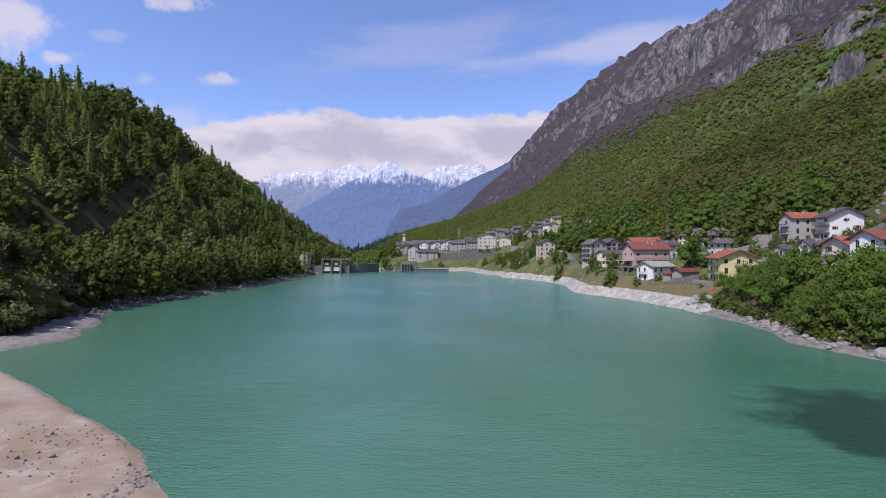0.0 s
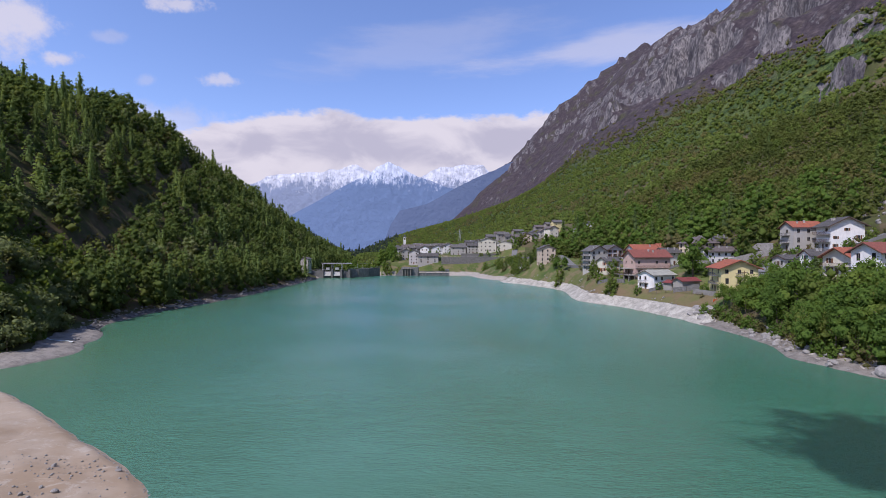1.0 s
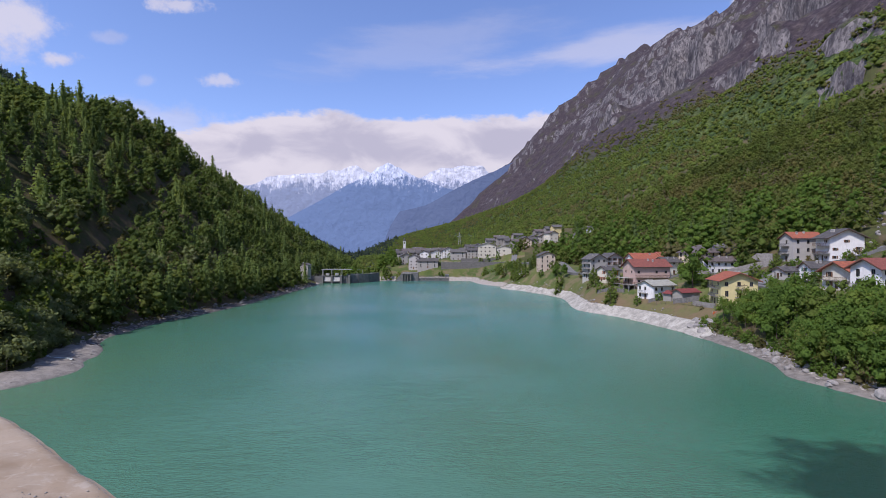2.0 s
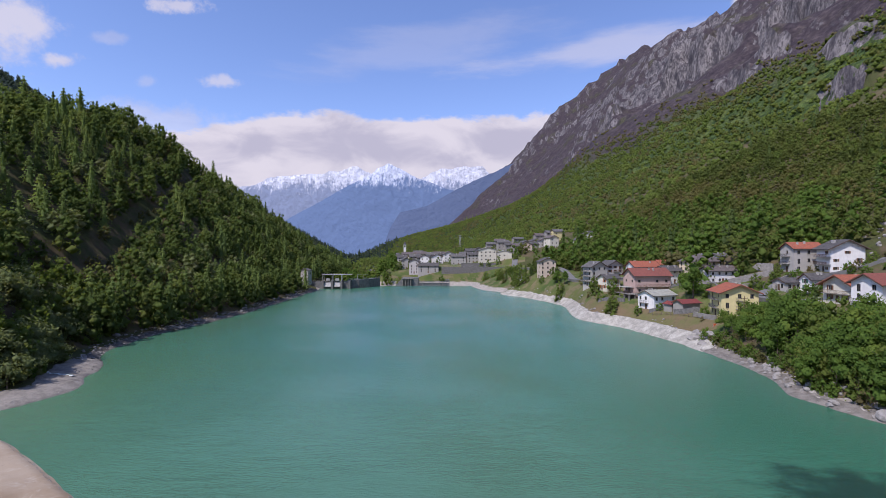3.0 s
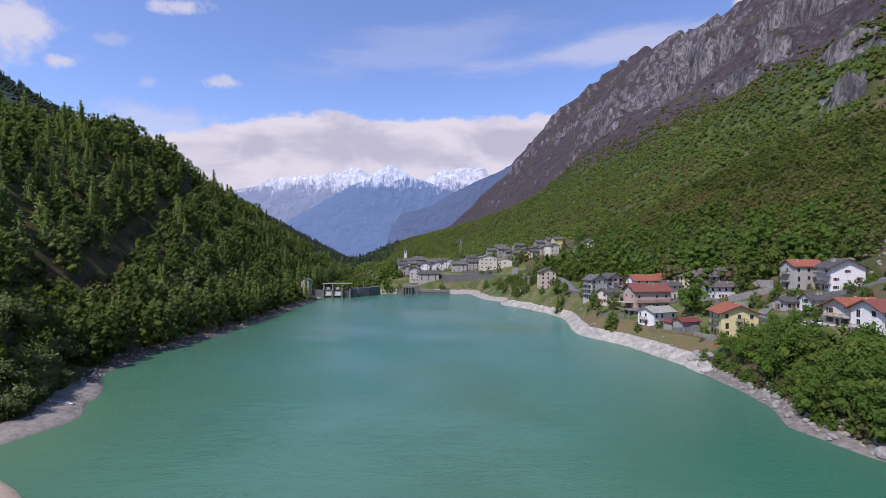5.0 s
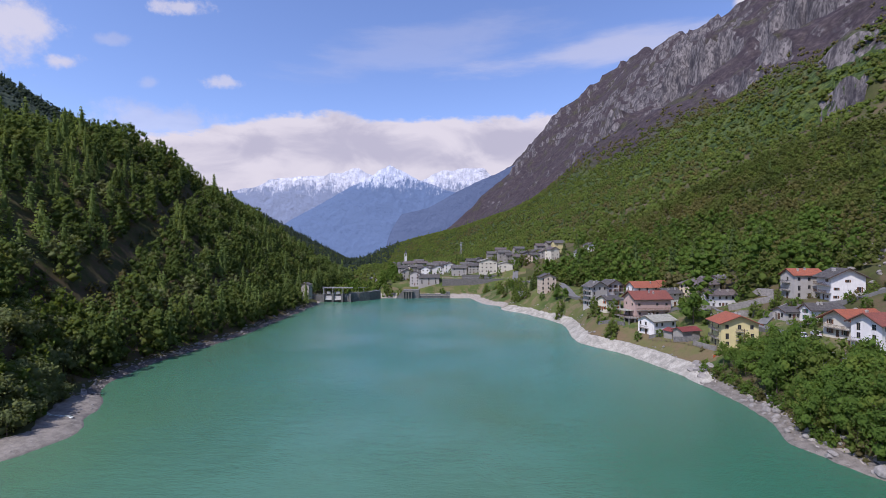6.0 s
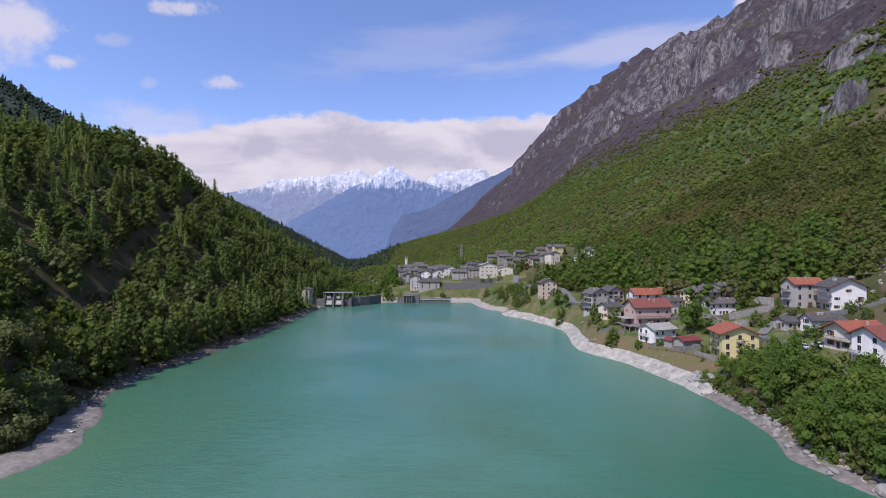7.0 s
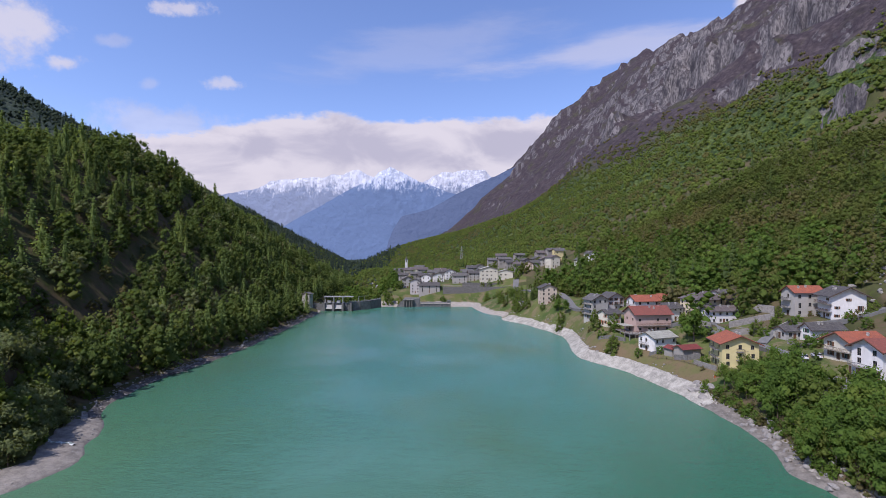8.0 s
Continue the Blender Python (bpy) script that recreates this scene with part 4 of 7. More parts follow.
def plant_left_hill():
    kinds = [(clumped(1, 13.5, 10.5, 14, 230, 0.95), LEAF_HILL), (clumped(2, 15, 9.6, 14, 230, 0.95), LEAF_HILL), (clumped(3, 11, 9.6, 13, 220, 0.9), LEAF_OLIVE),
             (conifer(4, 19, 7.8, 270, 0.95), NEEDLE), (conifer(5, 18, 8.8, 270, 0.95, True), LARCH), (conifer(6, 15, 8.6, 260, 0.95, True), LARCH),
             (clumped(7, 10, 8, 9, 110, 0.8), LEAF_BROWN), (clumped(8, 13, 10, 14, 230, 0.95), LEAF)]
    x, y, rng = scatter(-400, -86, 84, 640, 6.8, 11)
    z = land(x, y)
    s = shore_left(y) - x
    vis = np.abs(np.degrees(np.arctan2(x, y))) < 52
    ok = (s > 4.2) & (z > 0.8) & vis & ~((y < 138) & (s < 17)) & ~((y < 92) & (s < 20))
    ok &= (s < 132) & ~((y < 150) & (s < 27))
    cleft = np.abs((x + 149) * 0.96 + (y - 230) * 0.277)
    ok &= (np.hypot(x + 104.5, y - 360) > 8.5) & ~((x > -112) & (y > 360) & (y < 430))
    x, y, z, s, cleft = x[ok], y[ok], z[ok], s[ok], cleft[ok]
    m = fbm(x, y, 60, 3, 15) + (rng.uniform(0, 1, len(x)) - 0.5) * 0.35
    pick = np.where(m > 0.50, rng.choice([0, 1, 1, 2], len(x)), np.where(m > 0.38, rng.choice([4, 5, 0, 1, 1], len(x)), rng.choice([3, 4, 5, 4, 1], len(x))))
    low = (s < 45)
    pick = np.where(low & (rng.uniform(0, 1, len(x)) < 0.85), rng.choice([0, 1, 0, 1, 2, 4], len(x)), pick)
    nearshore = (y < 170) & (s < 26)
    pick = np.where(nearshore, rng.choice([0, 1, 2, 2], len(x)), pick)
    pick = np.where(rng.uniform(0, 1, len(x)) < 0.05, 6, pick)
    top = (z > 60) & (rng.uniform(0, 1, len(x)) < 0.06)
    pick = np.where(top, 3, pick)
    sc = np.repeat(rng.uniform(0.6, 1.15, (len(x), 1)), 2, 1)
    sc[:, 1] *= rng.uniform(0.8, 1.15, len(x))
    sc[nearshore] *= 0.8
    rim = (s < 16) & (y > 150)
    sc[rim] = np.clip(sc[rim], 0.95, None) * np.array([1.0, 1.15])
    scrub = (cleft < 3.4 + 2.5 * (fbm(x, y, 20, 2, 6) - 0.5)) & (s > 20) & (s < 88)
    sc[scrub] = rng.uniform(0.3, 0.5, (scrub.sum(), 1))
    pick = np.where(scrub, 6, pick)
    pick = np.where(rim, rng.choice([0, 1, 1, 4, 5], len(x)), pick)
    wood("hill_forest", kinds, pick, np.stack([x, y, z - 0.4], -1), rng.uniform(0, 6.28, len(x)), sc,
         "mixed forest of larch, spruce and spring-green broadleaves on a hill")


def plant_right_slope():
    kinds = [(clumped(21, 8.2, 7.8, 8, 128, 0.80), LEAF_SLOPE), (clumped(22, 9.4, 7.8, 9, 128, 0.80), LEAF_SLOPE), (clumped(23, 8, 7.6, 8, 128, 0.80), LEAF_BRIGHT),
             (conifer(24, 14, 5.6, 190, 0.85), NEEDLE), (clumped(25, 7, 7.2, 8, 96, 0.85), LEAF_BROWN), (clumped(26, 11, 8.2, 11, 130, 0.85), LEAF_BANK)]
    x, y, rng = scatter(60, 520, 60, 620, 5.1, 31)
    z = land(x, y)
    d = x - shore_right(y)
    vis = (np.degrees(np.arctan2(x, y)) < 50) & (np.degrees(np.arctan2(x, y)) > 0)
    ok = vis & (d > 42 + 16 * (fbm(x, y, 30, 3, 5) - 0.3)) & (z > 17) & free_of_plots(x, y, 1.5)
    ok &= ~((y > 380) & (y < 560) & (z < 46) & (rng.uniform(0, 1, len(x)) < 0.9))
    ok &= (np.hypot(x, y) < 480) & ~((y < 160) & (d < 75)) & ~((x > 112) & (x < 152) & (y > 160) & (y < 200) & (d < 66)) & ~((x > 138) & (x < 172) & (y > 150) & (y < 183))
    x, y, z, d = x[ok], y[ok], z[ok], d[ok]
    m = fbm(x, y, 55, 3, 25) + (rng.uniform(0, 1, len(x)) - 0.5) * 0.3
    pick = rng.choice([0, 1, 2, 0, 1], len(x))
    pick = np.where((m > 0.68) & (rng.uniform(0, 1, len(x)) < 0.5), 4, pick)
    pick = np.where((m < 0.36) & (rng.uniform(0, 1, len(x)) < 0.12), 3, pick)
    pick = np.where((z > 130) & (rng.uniform(0, 1, len(x)) < 0.2), 4, pick)
    pick = np.where((rng.uniform(0, 1, len(x)) < 0.5 * ss(d, 150, 80)), 5, pick)
    pick = np.where((rng.uniform(0, 1, len(x)) < 0.05 * ss(d, 120, 80)), 3, pick)
    sc = np.repeat(rng.uniform(0.55, 1.3, (len(x), 1)), 2, 1) * rng.uniform(0.85, 1.15, (len(x), 2))
    sc *= (1.0 + 0.3 * ss(d, 110, 60))[:, None]
    wood("slope_forest", kinds, pick, np.stack([x, y, z - 0.5], -1), rng.uniform(0, 6.28, len(x)), sc,
         "spring-green broadleaved forest rising behind the village")
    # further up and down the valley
    far = [(clumped(41, 6.0, 11.5, 4, 24, 1.45), LEAF_SLOPE), (clumped(42, 7.0, 11.5, 4, 24, 1.45), LEAF_BRIGHT), (clumped(43, 5.5, 11, 4, 24, 1.4), LEAF_BROWN), (conifer(44, 14, 6.5, 14, 2.4), NEEDLE), (clumped(45, 8, 10, 3, 9, 2.0), LEAF_BARE), (clumped(46, 9, 13, 3, 9, 2.6), NEEDLE_HAZED), (conifer(47, 14, 7.5, 12, 2.6), NEEDLE_HAZED)]
    x, y, rng = scatter(-420, 1100, 380, 1750, 10.0, 33)
    z = land(x, y)
    r = np.hypot(x, y)
    b = np.degrees(np.arctan2(x, y))
    ok = (b > -17) & (b < 48) & (r > 475) & ((z > 15) | ((z > -30) & (x < -35))) & (r < 1750) & (z < 560 + 260 * (fbm(x, y, 120, 3, 7) - 0.5)) & ~((z > 300) & (rng.uniform(0, 1, len(x)) < 0.45))
    ok |= (b > -12) & (b < 5) & (y > 500) & (y < 560) & (z > 15) & (rng.uniform(0, 1, len(x)) < 0.25)
    ok &= free_of_plots(x, y) & ~((y < 560) & (x > -60) & (x < 130))
    x, y, z = x[ok], y[ok], z[ok]
    m = fbm(x, y, 90, 3, 27) + (rng.uniform(0, 1, len(x)) - 0.5) * 0.25
    pick = rng.choice([0, 1], len(x))
    zf = z + 130 * ss(y, 600, 1600)
    brown = ss(zf, 225, 360) * 0.8
    pick = np.where(rng.uniform(0, 1, len(x)) < np.maximum(brown, (m > 0.68) * 0.7), 2, pick)
    pick = np.where((pick == 2) & (zf > 310 + 120 * (m - 0.5)), 4, pick)
    pick = np.where((m < 0.33) & (rng.uniform(0, 1, len(x)) < 0.15), 3, pick)
    pick = np.where((zf > 280) & (rng.uniform(0, 1, len(x)) < ss(zf, 285, 400) * 1.1), 4, pick)
    pick = np.where((pick == 4) & (rng.uniform(0, 1, len(x)) < 0.5 * ss(zf, 430, 300)), 2, pick)
    keep = (pick != 4) & (zf < 420)
    x, y, z, pick = x[keep], y[keep], z[keep], pick[keep]
    sc = rng.uniform(0.75, 1.1, (len(x), 2))
    lx, ly, rng = scatter(-1900, -150, 580, 1900, 16.5, 35)
    lz, lb = land(lx, ly), np.degrees(np.arctan2(lx, ly))
    lk = (lb > -46) & (lz > 10 + np.interp(lx / ly, [-0.93, -0.65, -0.41, -0.24], [0.22, 0.17, 0.05, -0.02]) * ly)
    lx, ly, lz = lx[lk], ly[lk], lz[lk]
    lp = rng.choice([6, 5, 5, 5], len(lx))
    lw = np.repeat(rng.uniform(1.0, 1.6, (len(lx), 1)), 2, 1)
    wood("far_hill_forest", far, lp, np.stack([lx, ly, lz - 0.5], -1), rng.uniform(0, 6.28, len(lx)), lw, "mixed forest on the far hill, tinted dark blue-green for haze")
    wood("far_forest", far, pick, np.stack([x, y, z - 0.5], -1), rng.uniform(0, 6.28, len(x)), sc, "broadleaved forest on the far mountain side")


TREE_KINDS = {}


def tree(kind, x, y, scale, turn, label, group, stretch=1.0):
    """A single tree with trunk and crown; alike trees share their meshes."""
    if kind not in TREE_KINDS:
        spec, mat, h, r = {
            "broad_a": (broadleaf(51, 11, 8.6, 820, 0.70, 11, 0.12, 0.62), LEAF_BANK, 11, 0.22),
            "broad_b": (broadleaf(52, 12.5, 8, 820, 0.70, 11, 0.15, 0.62), LEAF_BANK, 12.5, 0.24),
            "broad_c": (clumped(53, 9, 8, 13, 330, 0.72, 0.1), LEAF_BRIGHT, 9, 0.2),
            "willow": (broadleaf(54, 8, 7.5, 680, 0.58, 10, 0.05, 0.62), LEAF_OLIVE, 8, 0.18),
            "shrub": (clumped(55, 3.2, 3.8, 9, 170, 0.42, 0.02), LEAF_BANK, 2.4, 0.07),
            "spruce": (conifer(56, 13, 5.6, 560, 0.72), NEEDLE, 13, 0.2),
            "bare_shrub": (clumped(57, 3.2, 3.6, 8, 150, 0.38, 0.02), LEAF_BROWN, 2.4, 0.07),
        }[kind]
        me = arrays_mesh("crown", *spec, [mat])
        TREE_KINDS[kind] = (me, trunk_mesh(len(kind) * 7 + int(h), h, r, 5 if kind != "spruce" else 0))
    crown, trunk = TREE_KINDS[kind]
    name = {"broad_a": "tree", "broad_b": "tree", "broad_c": "tree", "willow": "willow", "shrub": "shrub", "spruce": "spruce", "bare_shrub": "shrub"}[kind]
    ob = thing(name, x, y, level(x, y) - 0.15, turn, label, "shrub" if "shrub" in kind else "tree", group)
    ob.scale = (scale, scale, scale * stretch)
    for nm, me in (("trunk", trunk), ("crown", crown)):
        p = new(nm, me)
        p.parent = ob
    return ob


def plant_banks():
    rng = np.random.default_rng(77)
    # grove on the rocky bank below the houses
    x, y, _ = scatter(76, 118, 62, 158, 4.6, 71)
    d = x - shore_right(y)
    for a, b, dd in zip(x, y, d):
        lim = np.interp(b, [62, 100, 118, 128, 135, 145, 158], [44, 30, 20, 19, 24, 22, 14])
        low = np.interp(b, [62, 95, 130, 140, 158], [4.5, 5, 5.5, 7, 9])
        if not (low < dd < lim) or not free_of_plots(np.array([a]), np.array([b]), 1.5)[0]:
            continue
        k = rng.choice(["broad_a", "broad_b", "broad_c", "broad_a"])
        sc = rng.uniform(0.8, 1.12) * np.interp(dd, [5, 12, 30], [0.72, 1.0, 0.85]) * np.interp(b, [136, 150, 158], [1.0, 0.72, 0.5])
        tree(k, a, b, sc, rng.uniform(0, 360), "leafy green broadleaved tree on the rocky lake bank", "grove on the lake bank", rng.uniform(0.9, 1.15))
    for a, b, sc in ((84, 88, 0.9), (86, 93, 1.0), (85, 98, 0.9), (88.5, 99, 1.0), (87, 104, 0.95), (90, 94, 1.05), (91, 104, 1.0), (93, 99, 1.0), (90, 88, 1.0), (95, 92, 1.0), (86, 83, 0.9), (91, 82, 1.0), (96, 86, 1.0), (97, 104, 0.9), (89, 110, 0.9)):
        tree("broad_b" if a > 89 else "broad_a", a, b, sc, a * 51 % 360, "leafy green broadleaved tree on the rocky lake bank", "grove on the lake bank")
    for _ in range(100):
        b = rng.uniform(72, 160)
        a = shore_right(b) + rng.uniform(4.2, 8.5)
        if free_of_plots(np.array([a]), np.array([b]), 1)[0]:
            tree(rng.choice(["shrub", "shrub", "bare_shrub"]), a, b, rng.uniform(0.5, 1.1), rng.uniform(0, 360), "low leafy shrub on the bank above the shingle", "bank shrubs")
    # willows and alders at the gravel promontory
    for _ in range(92):
        b = rng.uniform(92, 168)
        s = rng.uniform(8, 28) if b > 100 else rng.uniform(14, 30)
        a = float(shore_left(b)) - s
        if b < 138 and s < 13:
            continue
        k = rng.choice(["willow", "willow", "willow", "broad_c"])
        tree(k, a, b, rng.uniform(0.85, 1.4), rng.uniform(0, 360), "bushy grey-green willow above the gravel shore" if k == "willow" else "broadleaved tree at the foot of the wooded hill", "trees of the gravel shore")
    for _ in range(34):
        b = rng.uniform(97, 134)
        a = float(shore_left(b)) - rng.uniform(9.5, 16)
        tree(rng.choice(["willow", "willow", "shrub"]), a, b, rng.uniform(0.6, 1.0), rng.uniform(0, 360), "bushy grey-green willow above the gravel shore", "trees of the gravel shore")
    for _ in range(60):
        b = rng.uniform(95, 360)
        a = float(shore_left(b)) - rng.uniform(5.5, 9)
        if b < 138:
            a -= 4
        tree(rng.choice(["shrub", "shrub", "bare_shrub"]), a, b, rng.uniform(0.5, 1.2), rng.uniform(0, 360), "low shrub on the stony shore below the forest", "shore shrubs")




# ---- houses ----
def wall_face(bm, o, ux, W, H, holes, depth=0.16):
    """A wall face with real openings: cells between the openings, and their reveals."""
    o, ux, uz = Vector(o), Vector(ux), Vector((0, 0, 1))
    nin = uz.cross(ux)  # points into the house
    xs = sorted({0.0, W, *[h[0] for h in holes], *[h[0] + h[2] for h in holes]})
    zs = sorted({0.0, H, *[h[1] for h in holes], *[h[1] + h[3] for h in holes]})
    for a, b in zip(xs, xs[1:]):
        for c, d in zip(zs, zs[1:]):
            mx, mz = (a + b) / 2, (c + d) / 2
            if any(h[0] < mx < h[0] + h[2] and h[1] < mz < h[1] + h[3] for h in holes):
                continue
            bm.faces.new([bm.verts.new(o + ux * p + uz * q) for p, q in ((a, c), (b, c), (b, d), (a, d))])
    for x, z, w_, h_ in holes:
        c = [o + ux * p + uz * q for p, q in ((x, z), (x + w_, z), (x + w_, z + h_), (x, z + h_))]
        for i in range(4):
            p, q = c[i], c[(i + 1) % 4]
            bm.faces.new([bm.verts.new(v) for v in (p, q, q + nin * depth, p + nin * depth)])


def window_parts(house_ob, o, ux, x, z, w_, h_, style):
    """Frame with its pane, sill and, where the style asks, shutters."""
    o, ux, uz = Vector(o), Vector(ux), Vector((0, 0, 1))
    nin = uz.cross(ux)
    m = Matrix((ux, nin, uz)).transposed().to_4x4()
    m.translation = o + ux * x + uz * z

    def child(name, mat, parent, boxes, label=""):
        bm = bmesh.new()
        for b in boxes:
            box(bm, *b)
        ob = part(name, bm, mat, parent, label)
        return ob

    t = 0.05
    fr = child("window", FRAME_WHITE if style != "wood" else WOOD, house_ob,
               [(0, w_, 0.09, 0.15, 0, t), (0, w_, 0.09, 0.15, h_ - t, h_), (0, t, 0.09, 0.15, t, h_ - t), (w_ - t, w_, 0.09, 0.15, t, h_ - t), (w_ / 2 - 0.03, w_ / 2 + 0.03, 0.09, 0.15, t, h_ - t)])
    fr.matrix_basis = m
    child("pane", GLASS, fr, [(t, w_ - t, 0.115, 0.13, t, h_ - t)])
    if h_ < 1.9:
        child("sill", STONE, fr, [(-0.08, w_ + 0.08, -0.08, 0.09, -0.09, -0.003)])
    if style in SHUTTER:
        for k, xa in enumerate((-w_ * 0.5 - 0.02, w_ + 0.02)):
            child("shutter", SHUTTER[style], fr, [(xa, xa + w_ * 0.5, -0.05, -0.006, 0, h_)])
    return fr


SHUTTER = {"green": GREEN_PAINT, "brown": BROWN_PAINT, "orange": ORANGE_PAINT}


def balcony(house_ob, o, ux, x, z, w_, out=1.1, wood=True):
    o, ux, uz = Vector(o), Vector(ux), Vector((0, 0, 1))
    nin = uz.cross(ux)
    m = Matrix((ux, nin, uz)).transposed().to_4x4()
    m.translation = o + ux * x + uz * z
    bm = bmesh.new()
    box(bm, 0, w_, -out, -0.005, -0.16, 0)
    b = part("balcony", bm, CONCRETE, house_ob)
    b.matrix_basis = m
    bm = bmesh.new()
    box(bm, 0, w_, -out, -out + 0.06, 0.92, 1.0)
    box(bm, 0, 0.06, -out + 0.06, -0.01, 0.92, 1.0)
    box(bm, w_ - 0.06, w_, -out + 0.06, -0.01, 0.92, 1.0)
    n = max(4, int(w_ / 0.28))
    for i in range(n + 1):
        c = (w_ - 0.05) * i / n
        box(bm, c, c + 0.05, -out + 0.005, -out + 0.045, 0.004, 0.92)
    part("railing", bm, WOOD if wood else STEEL_DARK, b)


def house(x, y, turn, W, L, eave, rise, wall, roof, label, zb=None, ridge="x", fronts=(3, 3), lefts=(2, 3), style="plain", over=0.7, hip=False,
          balconies=(), chimneys=2, skip=0.12, group="", lift=0.0, first=0.85, win=(1.08, 1.4), name="house", base=0.0, seed=0, group_kind="house"):
    """A house by its corner nearest the lake: front of width W, depth L, wall height eave, roof height rise. ridge: along x (front) or y."""
    rng = random.Random(int(x * 7 + y * 3) + seed)
    zb = level(x + W / 2, y + L / 3) - 0.6 if zb is None else zb
    ob = thing(name, x, y, zb, turn, label, group_kind, group)
    c, s = math.cos(radians(turn)), math.sin(radians(turn))
    HOUSES_AT.append((x + c * W / 2 - s * L / 2, y + s * W / 2 + c * L / 2, math.hypot(W, L) / 2))
    faces = [((0, 0, 0), (1, 0, 0), W, fronts), ((0, L, 0), (0, -1, 0), L, lefts), ((W, 0, 0), (0, 1, 0), L, (lefts[0], lefts[1])), ((W, L, 0), (-1, 0, 0), W, fronts)]
    bm = bmesh.new()
    todo = []
    for k, (o, ux, wd, (cols, floors)) in enumerate(faces):
        holes = []
        if cols and floors:
            fh = (eave - lift) / floors
            for f in range(floors):
                for i in range(cols):
                    if rng.random() < skip or k == 3:
                        continue
                    ww, hh = win
                    if f > 0 and rng.random() < 0.16:
                        hh_, z0 = min(2.0, fh - 0.45), lift + f * fh + 0.15
                    else:
                        hh_, z0 = hh, lift + f * fh + first
                    if z0 + hh_ > eave - 0.1:
                        hh_ = eave - 0.1 - z0
                    cx = wd * (i + 0.5) / cols + rng.uniform(-0.12, 0.12)
                    holes.append((cx - ww / 2, z0, ww, hh_))
        o2 = Vector(o)
        wall_face(bm, o2, ux, wd, eave, holes)
        todo += [(o2, ux, h) for h in holes]
    # gables, foundation
    if not hip:
        if ridge == "x":
            for xx in (0, W):
                bm.faces.new([bm.verts.new(p) for p in ((xx, 0, eave), (xx, L, eave), (xx, L / 2, eave + rise))])
        else:
            for yy in (0, L):
                bm.faces.new([bm.verts.new(p) for p in ((0, yy, eave), (W, yy, eave), (W / 2, yy, eave + rise))])
    box(bm, 0.02, W - 0.02, 0.02, L - 0.02, -7.0, -0.004)
    part("wall", bm, PLASTER[wall], ob)
    for o2, ux, h in todo:
        window_parts(ob, o2, ux, *h, style)
    # roof
    th = 0.22
    bm = bmesh.new()
    if hip:
        k = min(W, L) / 2
        g = rise / k
        e = eave - over * g
        lo = [(-over, -over, e), (W + over, -over, e), (W + over, L + over, e), (-over, L + over, e)]
        if W >= L:
            top = [(k, L / 2, eave + rise), (W - k, L / 2, eave + rise)]
            fs = [(0, 1, 5, 4), (1, 2, 5), (2, 3, 4, 5), (3, 0, 4)]
        else:
            top = [(W / 2, k, eave + rise), (W / 2, L - k, eave + rise)]
            fs = [(0, 1, 4), (1, 2, 5, 4), (2, 3, 5), (3, 0, 4, 5)]
        for dz in (0, th):
            v = [bm.verts.new((p[0], p[1], p[2] + dz)) for p in lo + top]
            for f in fs:
                bm.faces.new([v[i] for i in (f if dz else f[::-1])])
        bm.verts.ensure_lookup_table()
        for i in range(4):
            j = (i + 1) % 4
            bm.faces.new([bm.verts[i], bm.verts[j], bm.verts[6 + j], bm.verts[6 + i]])
    else:
        half = (L if ridge == "x" else W) / 2
        g = rise / half
        run = half + over
        length = (W if ridge == "x" else L)
        prof = [(-over, eave - over * g), (half, eave + rise), (2 * half + over, eave - over * g)]
        rings = []
        for u in (-over, length + over):
            r = []
            for dz in (0, th):
                for a, z in prof:
                    r.append(bm.verts.new((u, a, z + dz) if ridge == "x" else (a, u, z + dz)))
            rings.append(r)
        A, B = rings
        for i, j in ((0, 1), (1, 2)):
            bm.faces.new([A[i], A[j], B[j], B[i]])
            bm.faces.new([A[3 + i], B[3 + i], B[3 + j], A[3 + j]])
        bm.faces.new([A[0], B[0], B[3], A[3]])
        bm.faces.new([A[2], A[5], B[5], B[2]])
        for r in rings:
            bm.faces.new([r[0], r[3], r[4], r[1]])
            bm.faces.new([r[1], r[4], r[5], r[2]])
        bmesh.ops.recalc_face_normals(bm, faces=bm.faces)
    rf = part("roof", bm, ROOF[roof], ob)
    if not hip:  # dark boards under the verges
        for u in (-over + 0.02, length + over - 0.02):
            for (a, za), (b, zb2) in zip(prof, prof[1:]):
                pa, pb = ((u, a, za - 0.1), (u, b, zb2 - 0.1)) if ridge == "x" else ((a, u, za - 0.1), (b, u, zb2 - 0.1))
                bm = bmesh.new()
                beam(bm, pa, pb, 0.13)
                part("verge_board", bm, WOOD, rf, "dark wooden verge board")
    # eaves gutter along the front
    bm = bmesh.new()
    if ridge == "x" or hip:
        zz = eave - over * (rise / ((L / 2) if not hip else min(W, L) / 2))
        box(bm, -over, W + over, -over - 0.12, -over - 0.005, zz - 0.02, zz + 0.1)
        part("gutter", bm, STEEL_DARK, rf)
    else:
        zz = eave - over * (rise / (W / 2))
        box(bm, -over - 0.12, -over - 0.005, -over, L + over, zz - 0.02, zz + 0.1)
        part("gutter", bm, STEEL_DARK, rf)
